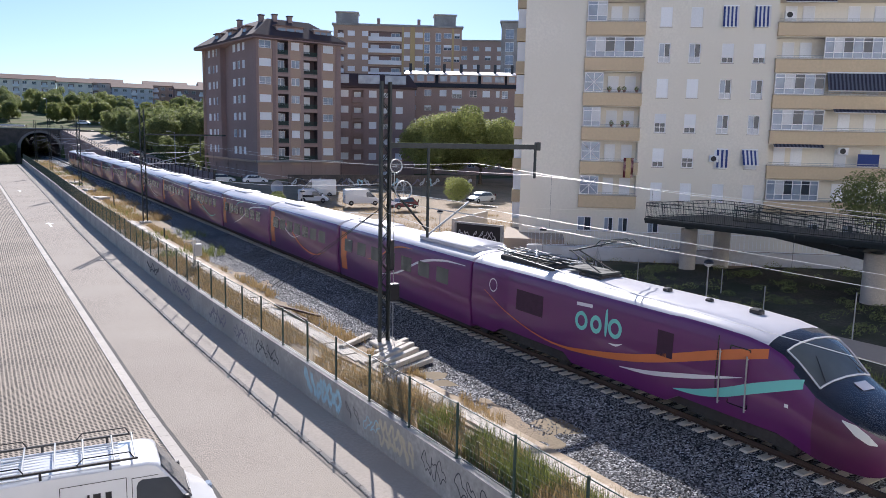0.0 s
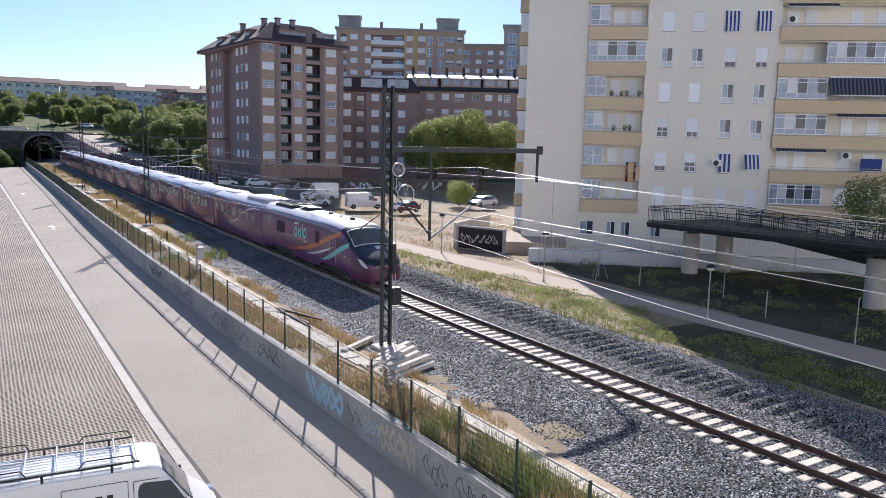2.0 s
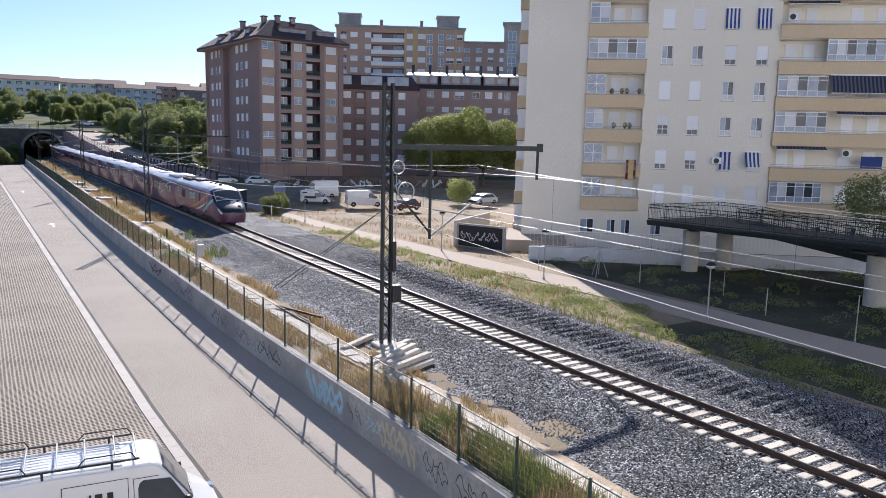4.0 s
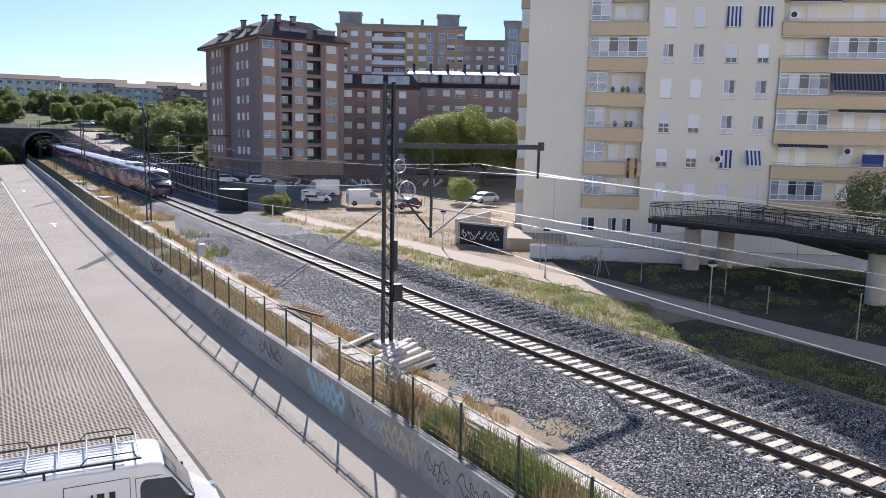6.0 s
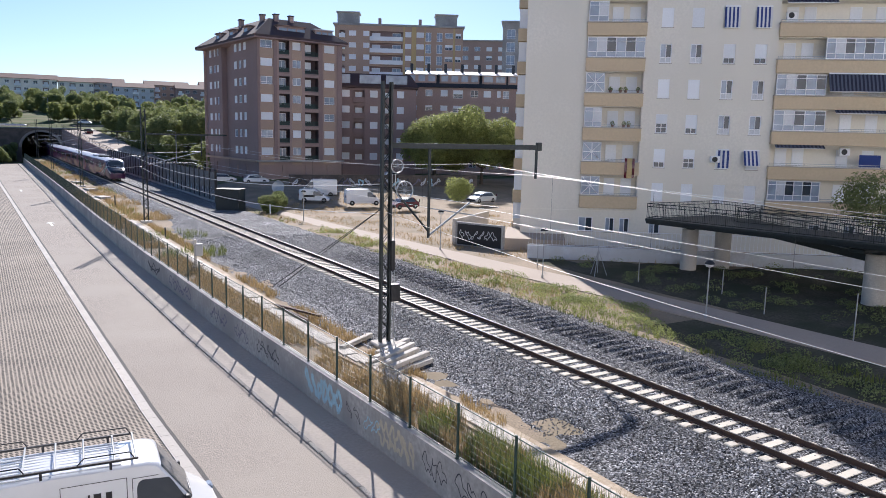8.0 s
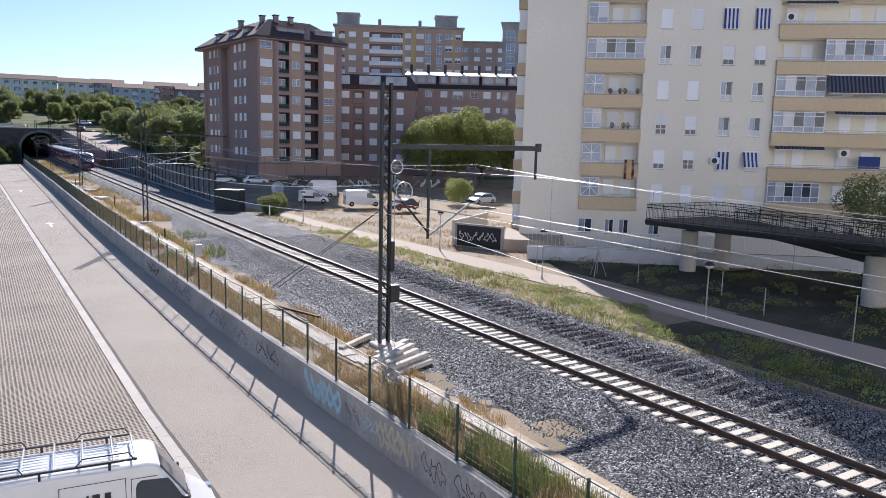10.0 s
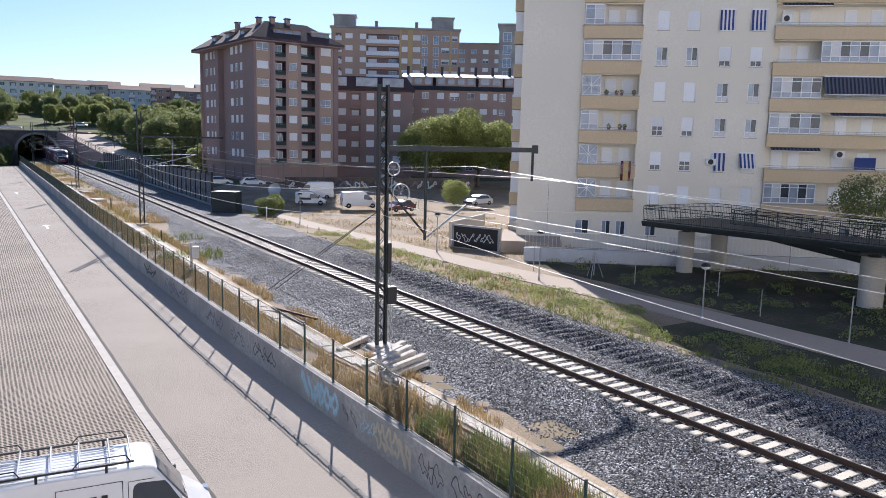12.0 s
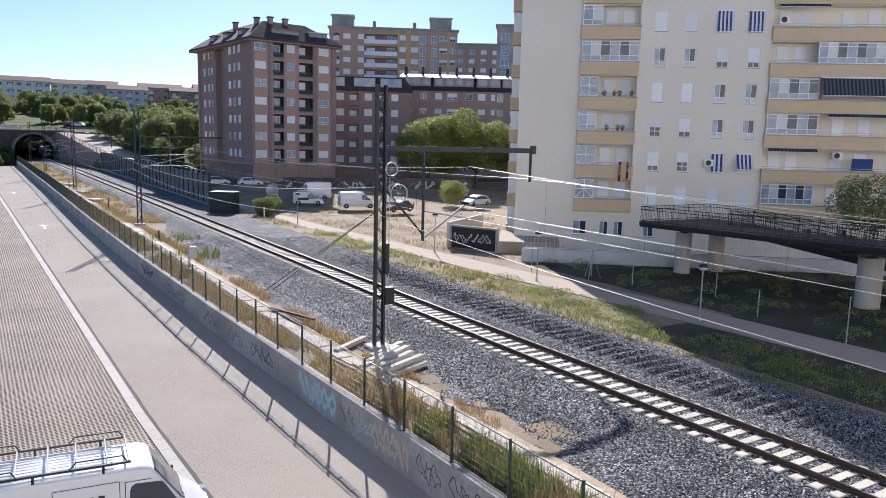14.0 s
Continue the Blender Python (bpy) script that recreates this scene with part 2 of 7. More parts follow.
M = dict(
    soil=material("dry_soil", (0.31, 0.24, 0.165), 0.95, vary=0.35, grain=14, blot=0.22, bump=0.8, second=(0.22, 0.175, 0.11)),
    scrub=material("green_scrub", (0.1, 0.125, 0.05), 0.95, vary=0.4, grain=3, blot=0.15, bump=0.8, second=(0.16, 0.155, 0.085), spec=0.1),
    # plant-covered bank earth, darkened further to hold the block's shade
    bank_shade=material("shaded_bank_earth", (0.105, 0.095, 0.07), 0.95, vary=0.4, grain=6, blot=0.3, bump=0.8, second=(0.07, 0.072, 0.045), spec=0.1),
    asphalt=material("worn_asphalt", (0.275, 0.235, 0.195), 0.85, vary=0.75, grain=22, blot=0.16, bump=0.7, second=(0.305, 0.265, 0.22)),
    sand=material("pale_sand", (0.5, 0.41, 0.3), 0.95, vary=0.25, grain=9, blot=0.8, bump=0.6, second=(0.36, 0.28, 0.19)),
    sidewalk=material("sidewalk_slab", (0.46, 0.4, 0.335), 0.85, vary=0.14, grain=9, blot=0.4, bump=0.2, each=0.1),
    kerb=material("kerb_stone", (0.34, 0.315, 0.285), 0.9, vary=0.35, grain=18, bump=0.6, each=0.12),
    paver=paver_material(),
    tar=material("tar_gutter", (0.1, 0.094, 0.088), 0.9, vary=0.4, grain=20, bump=0.6),
    edging=material("concrete_edging", (0.5, 0.46, 0.41), 0.85, vary=0.15, grain=10, bump=0.2, each=0.06),
    paint=material("road_paint", (0.72, 0.72, 0.7), 0.7, vary=0.12, grain=20, bump=0.1),
    concrete=material("wall_concrete", (0.4, 0.385, 0.36), 0.85, vary=0.2, grain=5, blot=0.35, bump=0.25, second=(0.3, 0.29, 0.275)),
    concrete_pale=material("pale_concrete", (0.6, 0.55, 0.48), 0.85, vary=0.18, grain=12, blot=1.2, bump=0.3, each=0.1),
    # differing greys, spread wider to paint in sunlit glints and dark gaps
    ballast=stone_material("ballast_stone", (0.01, 0.011, 0.014), (0.56, 0.56, 0.575), 0.052, 0.3),
    stone=material("broken_stone", (0.19, 0.19, 0.198), 0.8, vary=0.3, grain=30, bump=0.5, island=0.95),
    rail_side=material("rusty_rail", (0.085, 0.05, 0.036), 0.8, vary=0.35, grain=20, bump=0.4),
    rail_top=material("rail_head", (0.5, 0.5, 0.5), 0.25, 1.0, vary=0.08, grain=40, bump=0.02),
    sleeper=material("sleeper_concrete", (0.64, 0.58, 0.48), 0.85, vary=0.15, grain=14, blot=2.0, bump=0.3, each=0.12),
    steel_dark=material("painted_steel", (0.035, 0.042, 0.042), 0.55, 0.2, vary=0.25, grain=8, bump=0.1, coords="object"),
    steel_green=material("green_fence_steel", (0.028, 0.06, 0.05), 0.5, 0.1, vary=0.2, grain=12, bump=0.05, coords="object"),
    steel_grey=material("galvanised_steel", (0.42, 0.43, 0.44), 0.45, 0.7, vary=0.15, grain=15, bump=0.05, coords="object"),
    # near-white base puts the wires' backlit gleam into the colour
    wire=material("gleam_wire", (0.72, 0.72, 0.7), 0.4, 0.0, vary=0.05, grain=3, bump=0.0),
    wire_dark=material("dark_wire", (0.06, 0.06, 0.06), 0.6, 0.3, vary=0.05, grain=3, bump=0.0),
    black=material("black_plastic", (0.018, 0.018, 0.02), 0.5, vary=0.2, grain=5, bump=0.05, coords="object"),
    purple=material("purple_paint", (0.122, 0.016, 0.118), 0.3, vary=0.07, grain=1.2, blot=0.3, bump=0.02, coords="object", coat=0.5),
    purple_dark=material("dark_purple_paint", (0.085, 0.013, 0.06), 0.35, vary=0.1, grain=2, bump=0.03, coords="object", coat=0.4),
    # pale roof paint, lightened further to hold the sky's reflection
    train_roof=material("sky_pale_roof_paint", (0.6, 0.59, 0.63), 0.32, vary=0.1, grain=1.5, blot=0.4, bump=0.05, coords="object"),
    train_black=material("black_nose_paint", (0.02, 0.02, 0.024), 0.25, vary=0.1, grain=2, bump=0.02, coords="object", coat=0.5),
    orange=material("orange_stripe", (0.62, 0.17, 0.05), 0.35, vary=0.05, grain=2, bump=0.0, coords="object", coat=0.3),
    teal=material("teal_stripe", (0.2, 0.6, 0.55), 0.35, vary=0.05, grain=2, bump=0.0, coords="object", coat=0.3),
    white_stripe=material("white_stripe", (0.75, 0.72, 0.75), 0.35, vary=0.04, grain=2, bump=0.0, coords="object", coat=0.3),
    underframe=material("dusty_underframe", (0.05, 0.045, 0.042), 0.85, vary=0.3, grain=6, bump=0.4, coords="object"),
    grille=material("dark_grille", (0.05, 0.015, 0.035), 0.7, vary=0.2, grain=8, bump=0.2, coords="object"),
    train_glass=glass_material("train_glass", (0.075, 0.085, 0.085), 0.05),
    glass=glass_material("window_glass", (0.045, 0.055, 0.068), 0.06),
    # pale blue tint stands for net curtains and for reflected sky
    glass_pale=glass_material("curtain_sky_glass", (0.3, 0.35, 0.42), 0.12),
    curtain=material("net_curtain", (0.62, 0.63, 0.64), 0.35, vary=0.12, grain=9, bump=0.05, coat=0.5),
    cream=material("cream_render", (0.84, 0.79, 0.685), 0.9, vary=0.05, grain=5, blot=0.12, bump=0.08, second=(0.81, 0.76, 0.65)),
    ochre=material("ochre_render", (0.66, 0.53, 0.35), 0.9, vary=0.07, grain=5, blot=0.3, bump=0.08),
    blind=material("white_blind", (0.88, 0.89, 0.9), 0.6, vary=0.05, grain=8, bump=0.05, each=0.1),
    frame_white=material("white_window_frame", (0.92, 0.92, 0.92), 0.5, vary=0.04, grain=6, bump=0.02),
    sill=material("stone_sill", (0.5, 0.44, 0.38), 0.8, vary=0.1, grain=9, bump=0.1),
    white_wall=material("whitewashed_wall", (0.58, 0.6, 0.63), 0.9, vary=0.1, grain=4, blot=0.5, bump=0.15, second=(0.55, 0.55, 0.56)),
    awning_blue=material("blue_awning", (0.035, 0.065, 0.23), 0.85, vary=0.1, grain=12, bump=0.1),
    awning_grey=material("slate_awning", (0.1, 0.11, 0.15), 0.85, vary=0.1, grain=12, bump=0.1),
    stone_dark=material("weathered_stone", (0.13, 0.105, 0.09), 0.9, vary=0.3, grain=4, blot=0.5, bump=0.3, second=(0.08, 0.07, 0.06)),
    stone_ring=material("arch_stone", (0.3, 0.265, 0.23), 0.9, vary=0.25, grain=4, blot=0.5, bump=0.3),
    screen_grey=material("barrier_panel_steel", (0.15, 0.165, 0.18), 0.5, 0.1, vary=0.25, grain=2, bump=0.1),
    bounce_white=material("bounce_white", (0.85, 0.84, 0.82), 0.9, vary=0.06, grain=4, blot=0.3, bump=0.1),
    awning_navy=material("navy_awning", (0.02, 0.025, 0.05), 0.85, vary=0.1, grain=12, bump=0.1),
    awning_white=material("white_awning", (0.72, 0.72, 0.72), 0.85, vary=0.08, grain=12, bump=0.1),
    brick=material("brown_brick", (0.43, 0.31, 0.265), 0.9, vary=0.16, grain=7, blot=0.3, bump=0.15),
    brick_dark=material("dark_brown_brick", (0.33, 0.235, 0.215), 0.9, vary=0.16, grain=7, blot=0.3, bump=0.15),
    brick_tan=material("tan_brick", (0.5, 0.36, 0.27), 0.9, vary=0.12, grain=7, blot=0.3, bump=0.15),
    brick_yellow=material("yellow_brick", (0.6, 0.45, 0.22), 0.9, vary=0.1, grain=7, blot=0.3, bump=0.1),
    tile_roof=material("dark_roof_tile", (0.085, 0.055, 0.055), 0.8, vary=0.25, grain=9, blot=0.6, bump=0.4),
    tile_red=material("red_roof_tile", (0.27, 0.17, 0.13), 0.85, vary=0.25, grain=8, blot=0.5, bump=0.4),
    slate=material("slate_roof", (0.035, 0.04, 0.05), 0.6, vary=0.25, grain=8, blot=0.6, bump=0.3),
    zinc=material("pale_sheet_roof", (0.6, 0.6, 0.6), 0.5, 0.1, vary=0.1, grain=3, bump=0.1),
    path=material("pink_path", (0.42, 0.345, 0.275), 0.9, vary=0.1, grain=12, blot=0.3, bump=0.2),
    bark=material("bark", (0.12, 0.09, 0.065), 0.95, vary=0.3, grain=10, bump=0.8),
    leaf=leaf_material("green_leaf", (0.245, 0.295, 0.115), 0.62),
    leaf_dark=leaf_material("dark_green_leaf", (0.2, 0.25, 0.11), 0.58),
    grass_green=leaf_material("green_grass", (0.14, 0.18, 0.05)),
    grass_dry=leaf_material("dry_grass", (0.3, 0.24, 0.13)),
    van_white=material("white_van_paint", (0.76, 0.77, 0.78), 0.25, vary=0.03, grain=2, bump=0.01, coords="object", coat=0.6),
    car_red=material("dark_red_car_paint", (0.12, 0.012, 0.02), 0.25, vary=0.05, grain=2, bump=0.01, coords="object", coat=0.6),
    car_silver=material("silver_car_paint", (0.5, 0.52, 0.54), 0.3, 0.4, vary=0.05, grain=2, bump=0.01, coords="object", coat=0.5),
    rubber=material("tyre_rubber", (0.02, 0.02, 0.02), 0.85, vary=0.2, grain=10, bump=0.2, coords="object"),
    lamp_white=material("lamp_globe", (0.7, 0.7, 0.68), 0.4, vary=0.05, grain=4, bump=0.0),
)


# ---- mesh building ----
class Build:
    """Collects faces, then becomes one mesh."""

    def __init__(self):
        self.v, self.f, self.i, self.mats = [], [], [], []

    def slot(self, mat):
        if mat not in self.mats:
            self.mats.append(mat)
        return self.mats.index(mat)

    def face(self, pts, mat=None):
        k = len(self.v)
        self.v.extend(tuple(p) for p in pts)
        self.f.append(tuple(range(k, k + len(pts))))
        self.i.append(self.slot(mat))

    def add(self, verts, faces, mat=None, m=None):
        k = len(self.v)
        if m is not None:
            verts = [m @ Vector(p) for p in verts]
        self.v.extend(tuple(p) for p in verts)
        self.f.extend(tuple(q + k for q in f) for f in faces)
        self.i.extend([self.slot(mat)] * len(faces))

    def box(self, x0, x1, y0, y1, z0, z1, mat=None, m=None, cut=0.0):
        if cut:
            c = min(cut, (x1 - x0) * 0.45, (y1 - y0) * 0.45, (z1 - z0) * 0.45)
            v = []
            for z, e in ((z0, c), (z0 + c, 0), (z1 - c, 0), (z1, c)):
                a, b, p, q = x0 + e, x1 - e, y0 + e, y1 - e
                v += [(a + c, p, z), (b - c, p, z), (b, p + c, z), (b, q - c, z), (b - c, q, z), (a + c, q, z), (a, q - c, z), (a, p + c, z)]
            f = [tuple(range(7, -1, -1)), tuple(range(24, 32))]
            for r in range(3):
                for k in range(8):
                    f.append((r * 8 + k, r * 8 + (k + 1) % 8, r * 8 + 8 + (k + 1) % 8, r * 8 + 8 + k))
        else:
            v = [(x0, y0, z0), (x1, y0, z0), (x1, y1, z0), (x0, y1, z0), (x0, y0, z1), (x1, y0, z1), (x1, y1, z1), (x0, y1, z1)]
            f = [(3, 2, 1, 0), (4, 5, 6, 7), (0, 1, 5, 4), (1, 2, 6, 5), (2, 3, 7, 6), (3, 0, 4, 7)]
        self.add(v, f, mat, m)
        return self

    def rod(self, a, b, r0, r1=None, sides=6, mat=None, cap=True):
        a, b = Vector(a), Vector(b)
        r1 = r0 if r1 is None else r1
        d = (b - a).normalized()
        s = d.orthogonal().normalized()
        t = d.cross(s)
        v, f = [], []
        for c, r in ((a, r0), (b, r1)):
            for k in range(sides):
                w = 2 * math.pi * k / sides + math.pi / sides
                v.append(c + s * (r * math.cos(w)) + t * (r * math.sin(w)))
        for k in range(sides):
            f.append((k, (k + 1) % sides, sides + (k + 1) % sides, sides + k))
        if cap:
            f += [tuple(range(sides - 1, -1, -1)), tuple(range(sides, 2 * sides))]
        self.add(v, f, mat)
        return self

    def loft(self, rings, mat=None, caps=True, pick=None):
        k, n = len(self.v), len(rings[0])
        for r in rings:
            self.v.extend(tuple(p) for p in r)
        for a in range(len(rings) - 1):
            for j in range(n):
                q = (k + a * n + j, k + a * n + (j + 1) % n, k + (a + 1) * n + (j + 1) % n, k + (a + 1) * n + j)
                self.f.append(q)
                self.i.append(self.slot(pick(a, j) if pick else mat))
        if caps:
            self.f.append(tuple(range(k + n - 1, k - 1, -1)))
            self.f.append(tuple(range(k + (len(rings) - 1) * n, k + len(rings) * n)))
            self.i += [self.slot(pick(0, 0) if pick else mat), self.slot(pick(len(rings) - 2, 0) if pick else mat)]
        return self

    def lathe(self, profile, centre=(0, 0, 0), sides=14, mat=None, m=None):
        v, f = [], []
        for r, z in profile:
            for k in range(sides):
                w = 2 * math.pi * k / sides
                v.append((centre[0] + r * math.cos(w), centre[1] + r * math.sin(w), centre[2] + z))
        for a in range(len(profile) - 1):
            for k in range(sides):
                f.append((a * sides + k, a * sides + (k + 1) % sides, (a + 1) * sides + (k + 1) % sides, (a + 1) * sides + k))
        f += [tuple(range(sides - 1, -1, -1)), tuple(range((len(profile) - 1) * sides, len(profile) * sides))]
        self.add(v, f, mat, m)
        return self

    def mesh(self, name, mat=None, smooth=False):
        me = bpy.data.meshes.new(name)
        me.from_pydata(self.v, [], self.f)
        for s in self.mats:
            me.materials.append(s or mat)
        me.polygons.foreach_set("material_index", self.i)
        if smooth:
            me.polygons.foreach_set("use_smooth", [True] * len(self.f))
            me.set_sharp_from_angle(angle=radians(38))
        me.update()
        return me


def part(name, b, mat=None, parent=None, label="", smooth=False, at=None):
    """One mesh object, under a thing or part where parent is given; b: a Build or a ready mesh."""
    ob = new(name, b.mesh(name, mat, smooth) if isinstance(b, Build) else b)
    if at is not None:
        ob.matrix_basis = at
    if parent:
        ob.parent = parent
    if label:
        ob["label"] = label
    return ob


def thing(name, label, category, group="", kind="", at=None):
    ob = tagged(new(name), label, category, group, kind)
    if at is not None:
        ob.matrix_basis = at
    return ob


def setting(name, b, mat, label, category, smooth=False, kind="structure"):
    return tagged(part(name, b, mat, None, "", smooth), label, category, "", kind)


def lerp(a, b, t):
    return a + (b - a) * t


def clamp01(t):
    return max(0.0, min(1.0, t))


def smooth01(a, b, x):
    t = clamp01((x - a) / (b - a))
    return t * t * (3 - 2 * t)


# ---- the lie of the land: y runs along the track, the near rail lies at x = 0, rail head at z = 0 ----
def wall_x(y):
    return float(np.interp(y, (0, 18, 28, 40, 64, 90, 150, 270), (-8.0, -8.12, -8.4, -8.74, -9.02, -9.0, -8.5, -8.0)))


ROAD_Z, PORTAL_Y, HILL_Z = -1.9, 272.0, 8.6


def ramp_x(y):
    """The near edge of the road that climbs beside the cutting."""
    return float(np.interp(y, (150, 178, 200, 235, 272), (9.0, 9.0, 8.2, 6.0, 3.6)))


def ground_z(x, y):
    if y > PORTAL_Y + 0.3 and wall_x(y) < x < 3.1 and y < 343:
        return -0.62
    if y > PORTAL_Y + 0.3:
        base = HILL_Z - 0.3 + 12.5 * clamp01((y - 270) / 150) + 3 * clamp01((y - 420) / 200)
        if x < -14:
            base -= 2.0 * clamp01((-14 - x) / 40)
        return base
    if x < wall_x(y):
        return ROAD_Z - 0.12 + 4.0 * smooth01(-45, -120, x)
    z = -0.62
    if x > ramp_x(y) - 0.1 and y > 150:
        z = lerp(0.7, HILL_Z - 0.3, clamp01((y - 178) / 94)) if x > ramp_x(y) + 0.2 else -0.62
        if x > 17:
            z = lerp(z, max(z, 5.5), smooth01(17, 24, x) * smooth01(178, 215, y))
        z = max(z, 14 * smooth01(150, 215, y) * smooth01(45, 80, x))
    elif x > 8.6:
        z = lerp(-0.62, -0.85, smooth01(8.6, 13, x))
        z = lerp(z, 0.7, smooth01(88, 122, y) * smooth01(9, 16, x))
    return z


def ground():
    W = "w"
    cols = [-2500, -900, -400, -200, -120, -80, -60, -45, -35, -25, -19, -16.5, -14.5, -11, (W, -0.08), (W, 0.08), (W, 0.6), (W, 1.3), (W, 2.0),
            -5.4, -4.6, -3, -1, 1, 3, 3.2, 4.2, 5, 6, 7, 7.8, 8.4, 8.6, 9.4, 10.5, 12, 13.5, 15.5, 18, 21, 25, 30, 38, 46, 55, 66, 80, 100, 140, 200, 300, 500, 900, 2500]
    ys = [-900, -300, -100, -40, -15] + [v * 2.5 for v in range(-2, 40)] + [100 + 5 * v for v in range(0, 35)]
    ys += [272.2, 272.4, 276, 284, 300, 330, 342, 344, 370, 420, 500, 650, 900, 1500, 3500]
    ys.sort()
    b = Build()
    for y in ys:
        for c in cols:
            x = wall_x(y) + c[1] if isinstance(c, tuple) else c
            rough = 0.0 if x < wall_x(y) + 0.3 or y > 240 else 0.05 * noise.noise(Vector((x * 0.8, y * 0.5, 0)))
            b.v.append((x, y, ground_z(x, y) + rough))
    n = len(cols)
    for a in range(len(ys) - 1):
        for c in range(n - 1):
            b.f.append((a * n + c, a * n + c + 1, (a + 1) * n + c + 1, (a + 1) * n + c))
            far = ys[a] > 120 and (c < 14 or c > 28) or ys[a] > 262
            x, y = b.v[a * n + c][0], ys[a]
            # the part of the bank whose colour is darkened for the block's shade
            in_shade = (17.5 < x < 46 or 8.4 < x < 46 and y < 27) and x * 0.78 + y * 0.98 < 60
            b.i.append(b.slot(M["scrub" if far else "bank_shade" if in_shade else "soil"]))
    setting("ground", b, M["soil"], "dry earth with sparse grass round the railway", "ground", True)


def strip(x0, x1, y0, y1, z, thick, mat, step=4.0, follow=0.0):
    """A long slab lying along the road; follow: how far it follows the wall's bends."""
    b = Build()
    n = max(1, int((y1 - y0) / step))
    rings = []
    for k in range(n + 1):
        y = lerp(y0, y1, k / n)
        d = (wall_x(y) + 8.5) * follow
        rings.append([(x0 + d, y, z - thick), (x1 + d, y, z - thick), (x1 + d, y, z), (x0 + d, y, z)])
    b.loft(rings, mat)
    return b


def edge_x(y):
    """The line between parking ground and road."""
    return float(np.interp(y, (0, 20, 30, 57, 165, 250), (-14.1, -14.35, -14.7, -15.05, -16.5, -17.2)))


def streets():
    ys = [-60, -20] + list(range(0, 250, 6)) + [258]
    road, park = Build(), Build()
    road.loft([[(edge_x(y) + 0.1, y, ROAD_Z - 0.1), (-10.45 + (wall_x(y) + 8.5), y, ROAD_Z - 0.1), (-10.45 + (wall_x(y) + 8.5), y, ROAD_Z), (edge_x(y) + 0.1, y, ROAD_Z)] for y in ys], M["asphalt"])
    park.loft([[(-70, y, ROAD_Z - 0.1), (edge_x(y) - 0.15, y, ROAD_Z - 0.1), (edge_x(y) - 0.15, y, ROAD_Z + 0.004), (-70, y, ROAD_Z + 0.004)] for y in ys], M["paver"])
    setting("road", road, M["asphalt"], "worn grey asphalt service road beside the wall", "road")
    setting("parking", park, M["paver"], "parking ground of perforated concrete grass pavers", "parking")
    ramp = Build()
    rings = []
    for k in range(30):
        y = lerp(150, 276, k / 29)
        x = ramp_x(y)
        z = lerp(0.7, HILL_Z - 0.3, clamp01((y - 178) / 94)) + 0.3
        rings.append([(x, y, z - 0.6), (x + 9.5, y, z - 0.6), (x + 9.5, y, z), (x, y, z)])
    ramp.loft(rings, M["path"])
    hill = Build()
    rings = []
    for k in range(24):
        x = lerp(-20, 75, k / 23)
        y = 281 + 0.22 * max(0, x)
        z = ground_z(5, y + 4) + 0.25 if -9 < x < 4 else ground_z(x, y + 4) + 0.25
        z = HILL_Z + 0.1 + max(0, y - 281) * 0.09 if x < 5 else z
        rings.append([(x, y, z - 0.5), (x, y + 5, z - 0.5), (x, y + 5, z), (x, y, z)])
    hill.loft(rings, M["path"])
    setting("hill_road", hill, M["asphalt"], "pale road along the hillside", "road")
    setting("ramp_road", ramp, M["asphalt"], "pale asphalt road climbing beside the cutting", "road")
    path = Build()
    rings = []
    for y in range(-20, 111, 3):
        c = float(np.interp(y, (-20, 17, 22, 35, 45, 56, 78, 110), (17, 16.3, 16.0, 15.2, 14.0, 13.3, 11.7, 10.6)))
        w = float(np.interp(y, (-20, 22, 35, 60, 110), (1.5, 1.5, 1.7, 1.3, 1.0)))
        z = ground_z(c, y) + 0.07
        rings.append([(c - w, y, z - 0.2), (c + w, y, z - 0.2), (c + w, y, z), (c - w, y, z)])
    path.loft(rings, M["path"])
    setting("pavement", path, M["path"], "pinkish concrete footpath along the track", "path")


# ---- railway ----
def bed_z(x, y):
    """The ballast's surface."""
    c = 0.76
    d = abs(x - c)
    if d < 1.75:
        z = -0.235
    elif x < c:
        z = lerp(-0.235, -0.6, 0.75 * smooth01(1.75, 3.1, d) + 0.25 * smooth01(3.1, 5.2, d))
    else:
        z = lerp(-0.235, -0.42, smooth01(1.75, 3.2, d))
        z = lerp(z, -0.74, smooth01(5.6, 8.2, d))
        ridge = smooth01(2.8, 3.2, d) * (1 - smooth01(5.4, 5.9, d)) * (1 - smooth01(48, 60, y))
        z += 0.11 * ridge * math.sin((y + 0.06 * noise.noise(Vector((x * 0.7, y * 0.6, 1)))) * 2 * math.pi / 0.75)
    # a bare sandy patch and frayed edge beside the trough
    bare = 1 - smooth01(0.2, 0.7, math.hypot((x + 3.6) * 0.9, (y - 18.4) * 0.75) + 0.5 * noise.noise(Vector((x * 1.4, y * 1.4, 6))))
    fray = smooth01(-3.4, -4.6, x) * smooth01(0.0, 0.35, noise.noise(Vector((x * 0.5, y * 0.33, 12))))
    z -= 0.2 * max(bare, 0.3 * fray)
    z -= 0.3 * smooth01(70, 100, y) * smooth01(-1.9, -3.0, x + 0.5 * noise.noise(Vector((x, y * 0.2, 15))))
    return z + 0.05 * noise.noise(Vector((x * 1.3, y * 0.9, 3))) * smooth01(1.6, 2.4, d)


